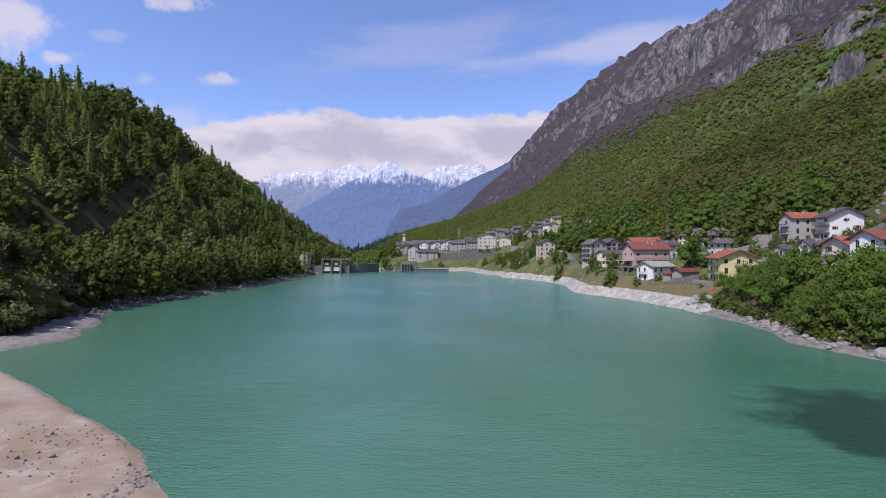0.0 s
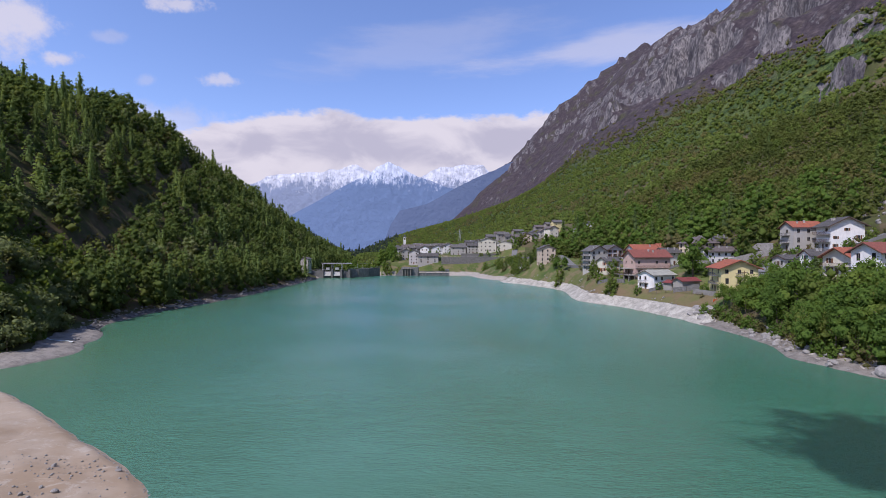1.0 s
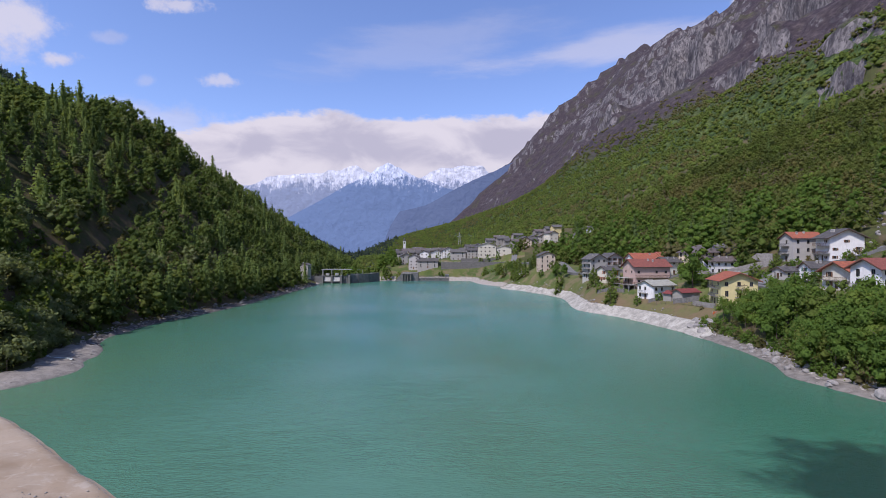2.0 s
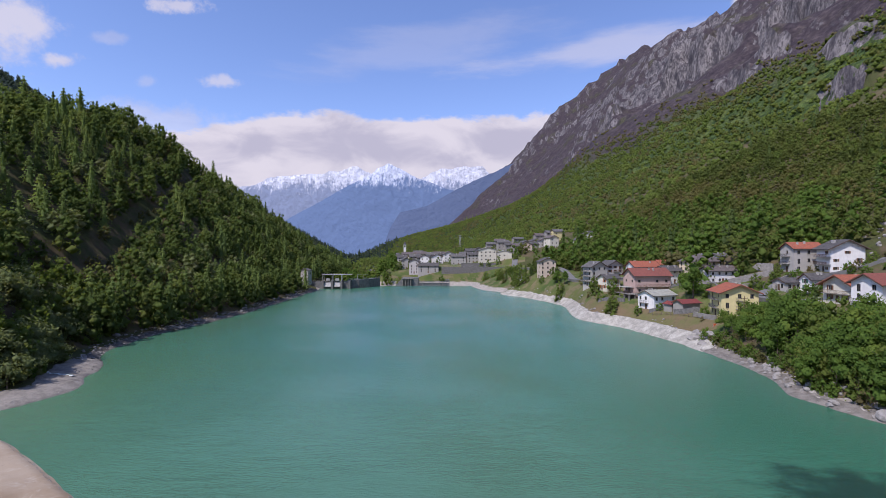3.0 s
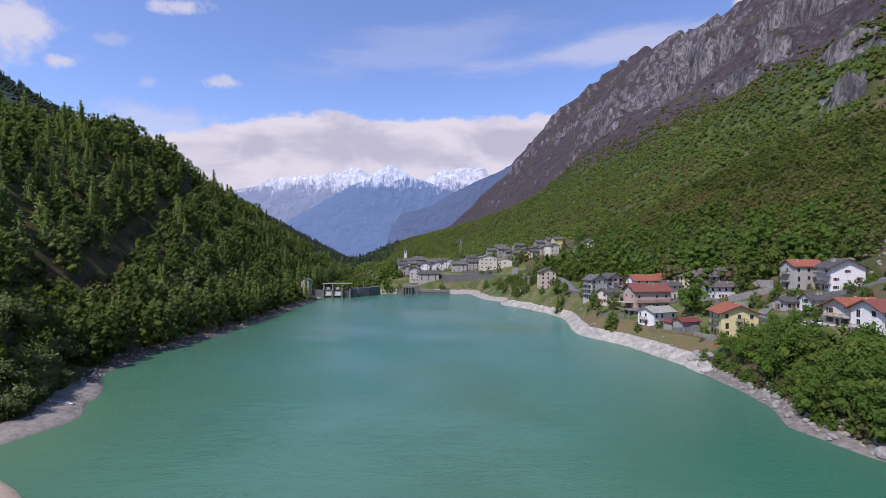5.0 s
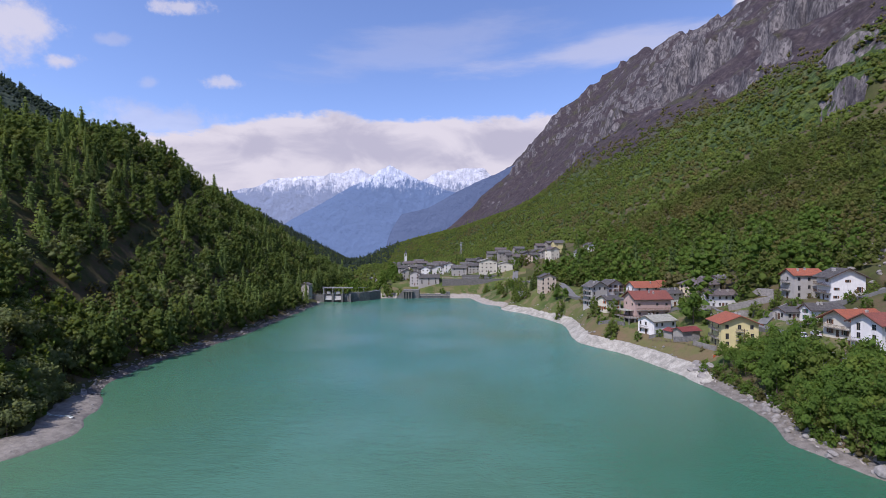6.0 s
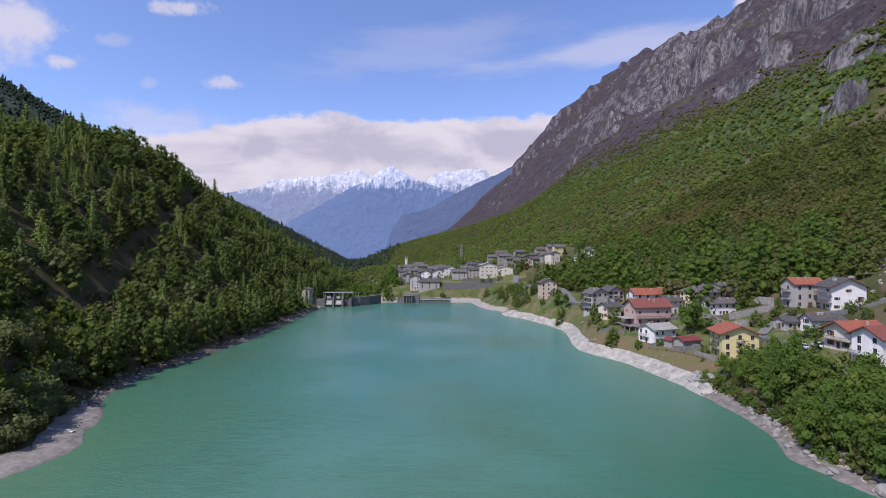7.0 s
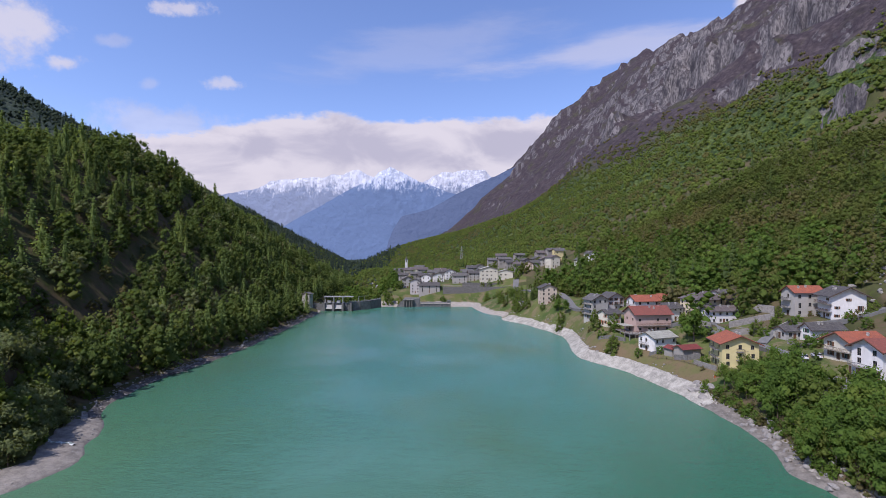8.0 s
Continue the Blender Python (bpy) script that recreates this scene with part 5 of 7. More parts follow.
    for k in range(chimneys):
        bm = bmesh.new()
        u = rng.uniform(0.2, 0.8)
        if ridge == "x":
            cx, cy = W * u, L * rng.choice((0.3, 0.36, 0.66))
            zt = eave + rise * (1 - abs(cy - L / 2) / (L / 2))
        else:
            cx, cy = W * rng.choice((0.3, 0.64, 0.7)), L * u
            zt = eave + rise * (1 - abs(cx - W / 2) / (W / 2))
        if hip:
            cx, cy, zt = W / 2 + rng.uniform(-1.5, 1.5), L / 2 + rng.uniform(-1, 1), eave + rise * 0.75
        box(bm, cx - 0.28, cx + 0.28, cy - 0.28, cy + 0.28, zt - 0.7, zt + 0.85)
        box(bm, cx - 0.38, cx + 0.38, cy - 0.38, cy + 0.38, zt + 0.86, zt + 0.95)
        box(bm, cx - 0.22, cx + 0.22, cy - 0.22, cy + 0.22, zt + 0.96, zt + 1.12)
        part("chimney", bm, PLASTER["grey"], rf)
    if lift == 0 and fronts[0] and name == "house":
        for face in (0, 1):
            o, ux, wd, _ = faces[face]
            m = Matrix((Vector(ux), Vector((0, 0, 1)).cross(Vector(ux)), Vector((0, 0, 1)))).transposed().to_4x4()
            m.translation = Vector(o) + Vector(ux) * (wd * 0.5 - 0.5)
            bm = bmesh.new()
            box(bm, 0, 1.0, -0.05, -0.004, 0.02, 2.1)
            dr = part("door", bm, WOOD if face else BROWN_PAINT, ob)
            dr.matrix_basis = m
            bm = bmesh.new()
            box(bm, 0.82, 0.9, -0.09, -0.054, 0.98, 1.08)
            part("door_handle", bm, STEEL, dr)
    for face, bx, bz, bw, out, timber in balconies:
        o, ux, wd, _ = faces[face]
        balcony(ob, o, ux, bx, bz, bw, out, timber)
    return ob


def lean_on(ob, name, boxes, mat, label=""):
    bm = bmesh.new()
    for b in boxes:
        box(bm, *b)
    return part(name, bm, mat, ob, label)


V = "houses of the lakeside village"
# yellow house with solar panel, nearest the grove
h1 = house(94.3, 161.5, -10, 11.5, 10.5, 8.6, 2.5, "yellow", "orange", "pale yellow three-storey house with orange tiled roof", 8.8, "y", (3, 3), (2, 3), "plain", 1.1,
           balconies=((1, 2.0, 2.9, 6.5, 1.2, False), (1, 2.0, 5.7, 6.5, 1.2, False), (0, 4.4, 5.75, 2.2, 0.9, False), (0, 4.4, 2.9, 2.2, 0.9, False)), group=V, skip=0.05)
g_ = 2.5 / 5.75
bm = bmesh.new()
for i in range(3):
    for j in range(2):
        a, b_y = 6.6 + i * 1.15, 1.2 + j * 1.75
        box(bm, a, a + 1.08, b_y, b_y + 1.65, 0, 0.07)
for v_ in bm.verts:
    v_.co.z += 8.6 + 2.5 - (v_.co.x - 5.75) * g_ + 0.26
part("solar_panel", bm, plain("solar_cells", (0.03, 0.04, 0.10), 0.15, 0.2, 0.6), h1, "dark blue solar panels")
# white house low by the shore, two roof levels
house(85.6, 193.6, 20, 11.4, 9.0, 6.0, 1.8, "white", "pale", "white two-storey house with pale grey slab roof", 7.0, "x", (4, 2), (3, 2), "plain", 0.7, group=V,
      balconies=((1, 1.5, 2.6, 4.5, 1.0, False),))
# large pink house on an open pillared floor
hr = house(85.5, 212.5, 7, 17, 10.5, 8.0, 3.0, "pink", "red", "large pink house with dark red roof over an open pillared storey", 12.2, "x", (4, 2), (2, 2), "plain", 0.9, group=V, win=(1.1, 1.1),
           balconies=((0, 0.5, 2.9, 15.5, 1.2, True),), chimneys=3)
lean_on(hr, "terrace", [(-5.2, -0.03, -0.5, 9.5, -0.25, 0.0), (-5.2, 4.0, -4.0, -0.55, -0.25, 0.0)], CONCRETE)
lean_on(hr, "terrace_railing", [(-5.2, -5.12, -4.0, 9.5, 0.9, 1.0)] + [(-5.2, -5.13, -4 + i * 0.75, -3.93 + i * 0.75, 0.003, 0.9) for i in range(18)] + [(-5.1, 4.0, -4.0, -3.92, 0.9, 1.0)] + [(-5.1 + i * 0.7, -5.03 + i * 0.7, -4.0, -3.93, 0.003, 0.9) for i in range(13)], WOOD)
for i in range(4):
    for j in range(3):
        lean_on(hr, "pillar", [(-5.0 + i * 2.7, -4.65 + i * 2.7, -3.8 + j * 4.2, -3.45 + j * 4.2, -5.2, -0.255)], CONCRETE)
lean_on(hr, "awning", [(-4.8, -0.2, 1.0, 8.5, 2.55, 2.7)], ROOF["pale"])
for j in range(3):
    lean_on(hr, "awning_post", [(-4.7, -4.58, 1.2 + j * 3.5, 1.32 + j * 3.5, 0.003, 2.545)], WOOD)
# tall grey house and its white neighbour
house(78.0, 251, 17, 9.6, 8.0, 10.4, 2.6, "grey", "grey", "tall grey four-storey house with stone slab roof", 12.2, "y", (3, 4), (2, 4), "plain", 0.8, group=V,
      balconies=((1, 0.4, 2.6, 7.0, 1.2, False), (1, 0.4, 5.2, 7.0, 1.2, False), (1, 0.4, 7.8, 7.0, 1.2, False)))
house(88.5, 257, 14, 9.6, 9.0, 6.8, 2.6, "lilac", "dark", "white gabled house with dark roof and balcony", 16.2, "y", (3, 3), (2, 3), "brown", 0.9, group=V,
      balconies=((0, 3.2, 3.6, 3.6, 1.1, True),))
house(80.0, 233.5, 20, 8.2, 7.0, 5.8, 1.7, "cream", "dark", "small cream house with orange shutters and dark roof", 11.8, "x", (2, 2), (2, 2), "orange", 0.7, group=V, chimneys=1)
house(96.5, 240, 8, 13.5, 9, 5.4, 2.5, "white", "orange", "white house with orange tiled roof and chimneys", 17.8, "x", (3, 2), (2, 2), "plain", 0.8, group=V,
      balconies=((1, 1.0, 2.5, 7.0, 1.1, True),), chimneys=3)
house(111, 243, 6, 10, 8, 5.0, 2.2, "rose", "orange", "rose-coloured house with bright orange roof", 19.0, "x", (3, 2), (2, 2), "plain", 0.7, group=V)
house(103.0, 219.5, 18, 9.0, 8.5, 6.2, 2.0, "white", "dark", "white three-storey house with dark slab roof", 15.8, "x", (3, 3), (3, 3), "plain", 0.8, group=V,
      balconies=((1, 0.8, 2.4, 6.5, 1.0, False), (1, 0.8, 4.3, 6.5, 1.0, False)))
# beige gabled house by the road
house(64.5, 318, 2, 10.5, 9.5, 11.2, 2.4, "beige", "dark", "tall beige four-storey house with dark roof by the road", 12.4, "y", (3, 4), (2, 4), "plain", 0.7, group=V, win=(1.0, 1.35), skip=0.03)
# yellow guest house with hipped roof and white annexe
house(114.3, 214.6, 17, 15.5, 10.5, 8.0, 2.9, "sand", "purple", "large sand-yellow house with grey hipped roof", 18.6, "x", (4, 3), (4, 3), "plain", 0.9, hip=True, group=V, skip=0.06,
      balconies=((1, 6.0, 2.6, 2.6, 1.0, False),))
house(130, 224, 20, 9, 7, 4.5, 1.2, "grey", "grey", "low grey annexe with a flat-pitched slab roof", 24.0, "x", (2, 1), (1, 1), "plain", 0.5, group=V)
house(114.5, 204.5, 6, 12.0, 6.4, 5.6, 1.8, "white", "purple", "white house with purplish slab roof", 17.2, "x", (4, 2), (2, 2), "plain", 0.8, group=V, win=(1.0, 1.2))
# upper pair on the slope
house(136.6, 185.5, -2, 11.5, 8.0, 9.4, 2.3, "grey", "orange", "pale grey three-storey house with orange tiled roof", 22.9, "x", (3, 3), (1, 3), "plain", 0.6, group=V,
      balconies=((1, 1.2, 3.2, 4.6, 1.2, False), (1, 1.2, 6.2, 4.6, 1.2, False)))
house(140.6, 173.0, -12, 11.0, 9.0, 8.8, 2.9, "white", "dark", "white four-storey house with wide dark roof and balconies", 23.6, "y", (3, 3), (2, 3), "brown", 1.2, group=V, skip=0.45, win=(0.9, 1.0),
      balconies=((1, 0.5, 2.7, 9.0, 1.5, True), (1, 0.5, 5.5, 9.0, 1.5, True), (2, 1.0, 2.7, 7.0, 1.5, False), (2, 1.0, 5.5, 7.0, 1.5, False)))
# nearer row above the parking place
house(126.2, 163.2, 0, 11.5, 5.6, 4.6, 1.9, "white", "dark", "white house with dark roof and green shutters", 17.0, "x", (3, 1), (1, 2), "green", 0.6, group=V, win=(1.3, 1.5))
house(121.0, 168.5, 4, 6.5, 6.0, 3.0, 1.3, "grey", "dark", "low outbuilding with dark slab roof", 17.2, "x", (2, 1), (2, 1), "plain", 0.5, group=V, chimneys=0)
house(119.2, 138.6, 7, 11.5, 9.5, 5.6, 2.6, "cream", "orange", "cream chalet-style house with wide orange roof", 15.9, "x", (4, 2), (2, 2), "brown", 1.3, group=V,
      balconies=((1, 0.5, 2.7, 8.5, 1.3, True), (0, 0.3, 2.7, 2.5, 1.2, True)))
he = house(111.6, 121.0, 7, 12, 8.2, 8.2, 2.3, "white", "red", "white house with red-brown roof above open garages", 15.0, "x", (4, 2), (2, 2), "plain", 1.0, group=V, lift=2.9,
           balconies=((1, 0.3, 2.9, 7.6, 1.6, False), (0, 5.5, 2.9, 5.5, 1.3, False)))
for j in range(4):
    lean_on(he, "pillar", [(-1.5, -1.2, 0.4 + j * 2.3, 0.7 + j * 2.3, 0.0, 2.73)], WOOD)
lean_on(he, "garage_door", [(-0.05, -0.005, 0.6, 3.2, 0.0, 2.3)], BROWN_PAINT)
lean_on(he, "garage_door", [(-0.05, -0.005, 4.4, 7.0, 0.0, 2.3)], BROWN_PAINT)
# boarded shed with a dark red sheet roof
house(89.5, 178.0, 16, 8.0, 5.0, 3.4, 1.1, "stone", "maroon", "weathered board shed with maroon sheet roof", 8.2, "x", (0, 0), (0, 0), "plain", 0.5, group=V, chimneys=0, name="shed", group_kind="shed")
house(88.0, 183.5, 16, 4.2, 4.4, 2.6, 0.9, "stone", "maroon", "small board shed with maroon sheet roof", 7.9, "y", (0, 0), (0, 0), "plain", 0.4, group=V, chimneys=0, name="shed", group_kind="shed")
# small hut at the far shore
house(56.0, 346, 35, 5.0, 4.0, 2.2, 0.7, "white", "grey", "low white hut with a pale flat-pitched roof", None, "x", (1, 1), (0, 0), "plain", 0.4, group=V, chimneys=0, name="hut", group_kind="hut", win=(0.9, 0.7))
# gatehouse on the wooded side of the dam
house(-108.6, 359, -12, 6.5, 5.5, 3.8, 1.3, "grey", "grey", "small white gatehouse at the edge of the forest", 12.0, "y", (2, 1), (2, 1), "plain", 0.5, chimneys=1, name="gatehouse", group_kind="house")

# far part of the village: bearing (x over y), distance, width, depth, walls, rise, turn, colours, floors, ridge
F = "houses of the upper village"
far_rows = (
    (-0.0625, 440, 9.5, 8, 11, 2.4, -8, "lilac", "grey", 4, "y"), (-0.079, 462, 9, 9, 9, 2.5, 12, "grey", "grey", 3, "y"),
    (-0.033, 436, 19, 9, 6.5, 2.6, 4, "grey", "dark", 3, "x"), (-0.040, 458, 9, 8, 10, 2.2, -10, "white", "grey", 3, "y"),
    (-0.0135, 470, 11, 9, 7.5, 2.6, 6, "white", "grey", 3, "y"), (0.031, 452, 13.5, 9, 8, 2.6, 3, "grey", "grey", 3, "x"),
    (0.012, 495, 11, 9, 9, 2.5, 10, "white", "purple", 3, "y"), (-0.025, 500, 12, 9, 8.5, 2.4, -6, "cream", "grey", 3, "x"),
    (-0.060, 505, 12, 9, 7, 2.2, 10, "stone", "grey", 3, "x"), (-0.010, 530, 13, 9, 8, 2.4, 4, "stone", "purple", 3, "x"),
    (0.045, 500, 12, 9, 8, 2.3, -6, "stone", "grey", 3, "x"), (0.075, 520, 12, 9, 8, 2.3, 8, "grey", "dark", 3, "y"),
    (0.102, 560, 13, 9, 9, 2.4, 4, "stone", "grey", 3, "x"), (0.118, 600, 14, 10, 9, 2.4, -8, "grey", "purple", 3, "x"),
    (0.143, 505, 13, 9, 6.5, 2.2, 12, "stone", "dark", 2, "x"), (0.175, 495, 9, 8, 6, 2.2, 20, "stone", "dark", 2, "y"),
    (0.198, 482, 9.5, 9, 5.5, 2.2, 16, "beige", "dark", 2, "y"), (0.207, 505, 13, 9, 6, 2.4, 10, "stone", "purple", 2, "x"),
    (0.132, 540, 11, 9, 7, 2.2, 6, "stone", "grey", 2, "x"), (0.160, 545, 12, 9, 7, 2.2, 14, "stone", "grey", 2, "x"),
    (0.228, 500, 11, 9, 5.5, 2.3, 12, "stone", "grey", 2, "x"),
    (0.234, 440, 9, 11, 9.5, 2.2, 18, "cream", "purple", 3, "y"), (0.243, 452, 10, 8, 10.5, 2.2, 10, "yellow", "grey", 3, "x"),
    (0.293, 425, 9, 9, 6.5, 2.2, 16, "white", "grey", 3, "y"), (0.312, 430, 8, 9, 6.0, 2.0, 14, "white", "dark", 2, "y"),
    (0.037, 474, 10, 8, 7, 2.2, -8, "stone", "dark", 3, "y"), (0.062, 470, 11, 8, 8, 2.3, 6, "grey", "dark", 3, "x"), (0.080, 484, 10, 8, 8, 2.2, 10, "beige", "dark", 3, "y"),
    (0.126, 522, 13, 9, 10, 2.4, 4, "stone", "grey", 3, "x"), (0.158, 470, 12, 8, 7, 2.3, 8, "stone", "purple", 2, "x"), (0.176, 462, 9, 8, 7, 2.2, -6, "beige", "dark", 3, "y"),
    (0.192, 462, 10, 8, 6, 2.2, 12, "stone", "dark", 2, "x"), (0.212, 462, 9, 8, 6, 2.2, 8, "grey", "purple", 2, "y"), (-0.046, 484, 10, 8, 8, 2.3, 8, "stone", "dark", 3, "x"),
    (-0.023, 474, 9, 8, 7.5, 2.3, -8, "stone", "grey", 3, "y"), (-0.005, 500, 11, 8, 8, 2.2, 5, "grey", "dark", 3, "x"), (-0.088, 500, 10, 8, 7, 2.3, 4, "grey", "dark", 3, "x"),
    (-0.103, 524, 10, 8, 7, 2.3, 10, "stone", "dark", 2, "x"), (-0.116, 530, 9, 8, 6, 2.2, -4, "cream", "grey", 2, "y"), (0.058, 515, 11, 9, 9, 2.3, 12, "stone", "dark", 3, "x"),
    (-0.133, 545, 9, 8, 6, 2.2, 8, "white", "grey", 2, "y"), (-0.117, 560, 10, 8, 6.5, 2.4, -4, "stone", "grey", 2, "y"),
    (-0.105, 545, 8.5, 8, 6, 2.4, 12, "white", "grey", 2, "y"), (-0.098, 580, 13, 9, 7, 2.4, 5, "stone", "grey", 2, "x"),
    (-0.076, 565, 12, 9, 7.5, 2.4, 8, "cream", "purple", 3, "x"), (-0.055, 600, 12, 10, 8.5, 2.4, -6, "stone", "grey", 3, "x"),
    (-0.047, 560, 12, 9, 8, 2.4, 6, "stone", "purple", 3, "x"), (-0.122, 600, 12, 9, 7, 2.4, 6, "stone", "purple", 2, "x"),
)
for b_x, dist, W_, L_, e_, r_, tn, wl, rf_, fl, rg in far_rows:
    tone = {"lilac": "pale lilac-grey", "stone": "stone-grey"}.get(wl, wl)
    house(b_x * dist - W_ / 2, dist, tn, W_, L_, e_, r_, wl, rf_, f"{tone} {'three' if fl == 3 else 'four' if fl == 4 else 'two'}-storey village house with {'dark' if rf_ == 'dark' else 'grey'} slab roof", None, rg,
          (3 if W_ > 10 else 2, fl), (2, fl), "plain", 0.6, group=F, chimneys=1, win=(1.0, 1.3))
# school-like building with a shallow round-backed roof
house(33.5, 446, 2, 16, 10, 10.5, 2.6, "cream", "pale", "cream modern building with a shallow pale roof", 20.6, "y", (4, 3), (2, 3), "plain", 0.6, group=F, chimneys=0, win=(1.3, 1.1), skip=0.2)
house(50.2, 445, 0, 13.5, 10, 8.0, 2.0, "cream", "pale", "low cream wing with a pale roof", 20.6, "y", (3, 2), (2, 2), "plain", 0.4, group=F, chimneys=0, win=(1.4, 1.1), skip=0.3)

# church with bell tower
church = thing("church", -46, 590, level(-44, 595) - 0.5, 4, "pale church with slender white bell tower", "church")
church.scale = (0.85, 0.85, 0.8)
bm = bmesh.new()
box(bm, 0, 20, 0, 11, -3, 8.5)
part("nave", bm, PLASTER["cream"], church)
bm = bmesh.new()
vv = [bm.verts.new(p) for p in ((-0.6, -0.6, 8.51), (20.6, -0.6, 8.51), (20.6, 11.6, 8.51), (-0.6, 11.6, 8.51), (-0.6, 5.5, 12), (20.6, 5.5, 12))]
for f in ((0, 1, 5, 4), (2, 3, 4, 5), (0, 4, 3), (1, 2, 5), (3, 2, 1, 0)):
    bm.faces.new([vv[i] for i in f])
part("roof", bm, ROOF["purple"], church)
bm = bmesh.new()
box(bm, -4.6, -1.0, 2, 5.6, -3, 19)
for i in (0, 1):
    for j in (0, 1):
        box(bm, -4.6 + i * 2.9, -3.9 + i * 2.9, 2 + j * 2.9, 2.7 + j * 2.9, 19.002, 22.5)
box(bm, -4.9, -0.7, 1.7, 5.9, 22.502, 23.1)
tw = part("bell_tower", bm, PLASTER["white"], church)
bm = bmesh.new()
bmesh.ops.create_cone(bm, cap_ends=True, segments=8, radius1=2.3, radius2=0.1, depth=5.5, matrix=Matrix.Translation((-2.8, 3.8, 25.86)))
part("spire", bm, ROOF["grey"], tw)
HOUSES_AT.append((-40, 596, 15))


# ---- dam, intake and gates ----
def dam():
    ob = thing("dam", -80, 386, 0, 0, "low grey concrete dam with steel gate frames", "dam")
    path = [(-30, -3), (-14, -1.5), (2, 0.5), (10, 4), (17, 11), (24, 26)]
    for a, b in zip(path, path[1:]):
        bm = bmesh.new()
        d = (Vector(b) - Vector(a)).normalized()
        n_side = Vector((-d.y, d.x))
        top = 5.6 if a[0] < 2 else 7.0
        a2, b2 = Vector(a), Vector(b)
        pts = [a2 - n_side * 0.6, b2 - n_side * 0.6, b2 + n_side * 2.2, a2 + n_side * 2.2]
        lo = [bm.verts.new((*(p - n_side * 0.5 if i < 2 else p), -5)) for i, p in enumerate(pts)]
        hi = [bm.verts.new((*p, top)) for p in pts]
        bm.faces.new(lo[::-1])
        bm.faces.new(hi)
        for i in range(4):
            j = (i + 1) % 4
            bm.faces.new([lo[i], lo[j], hi[j], hi[i]])
        part("dam_wall", bm, CONCRETE_DARK, ob)
        bm = bmesh.new()
        L = (b2 - a2).length
        k = max(2, int(L / 1.6))
        for i in range(k + 1):
            p = a2 + (b2 - a2) * i / k
            beam(bm, (*p, top), (*p, top + 1.05), 0.045)
        for hh in (0.55, 1.05):
            beam(bm, (*a2, top + hh), (*b2, top + hh), 0.04)
        part("railing", bm, STEEL, ob)
    for xx in (-17.5, -10.0, -2.5, 4.0):
        bm = bmesh.new()
        box(bm, xx - 0.8, xx + 0.8, -4.2, 1.6, -5, 6.4)
        part("pier", bm, CONCRETE_DARK, ob)
    for xx in (-17.5, -10.0, -2.5):
        bm = bmesh.new()
        for yy in (-3.4, 0.8):
            beam(bm, (xx, yy, 6.4), (xx, yy, 11.2), 0.24)
        beam(bm, (xx, -3.6, 11.2), (xx, 1.0, 11.2), 0.24)
        part("gate_tower", bm, STEEL, ob)
    bm = bmesh.new()
    for yy in (-3.4, 0.8):
        beam(bm, (-18.5, yy, 11.35), (5.5, yy, 11.35), 0.2)
    box(bm, -18.5, 5.5, -3.0, 0.5, 11.1, 11.2)
    part("crane_beam", bm, STEEL, ob)
    bm = bmesh.new()
    for k in range(10):
        beam(bm, (-18.5 + k * 2.6, -3.5, 11.4), (-18.5 + k * 2.6, -3.5, 12.4), 0.04)
    beam(bm, (-18.5, -3.5, 12.4), (5.5, -3.5, 12.4), 0.04)
    part("walkway_railing", bm, STEEL, ob)
    for xx in (-13.75, -6.25):
        bm = bmesh.new()
        for i in range(6):
            a = i / 5 * 0.9
            y0, z0 = -2.2 - 1.6 * math.sin(a), 4.8 - 3.2 * math.sin(a * 1.2)
            y1, z1 = -2.2 - 1.6 * math.sin(a + 0.18), 4.8 - 3.2 * math.sin((a + 0.18) * 1.2)
            vs = [bm.verts.new(p) for p in ((xx - 2.7, y0, z0), (xx + 2.7, y0, z0), (xx + 2.7, y1, z1), (xx - 2.7, y1, z1))]
            bm.faces.new(vs)
            vs = [bm.verts.new((p.co.x, p.co.y + 0.2, p.co.z - 0.05)) for p in vs]
            bm.faces.new(vs[::-1])
        for dx in (-1.8, 0, 1.8):
            beam(bm, (xx + dx, -2.0, 4.9), (xx + dx, -3.4, 1.6), 0.1)
        part("sluice_gate", bm, WHITE_STEEL, ob, "pale grey steel sluice gate")
        bm = bmesh.new()
        box(bm, xx - 1.4, xx + 1.4, -2.2, -0.4, 6.4, 8.2)
        part("winch_house", bm, STEEL, ob)
    for k, xx in enumerate((9, 13)):
        bm = bmesh.new()
        beam(bm, (xx, 4 + k * 4, 7), (xx, 4 + k * 4, 11), 0.12)
        beam(bm, (xx, 4 + k * 4, 11), (xx + 3.5, 7 + k * 4, 11), 0.1)
        part("hoist_frame", bm, STEEL, ob)


dam()


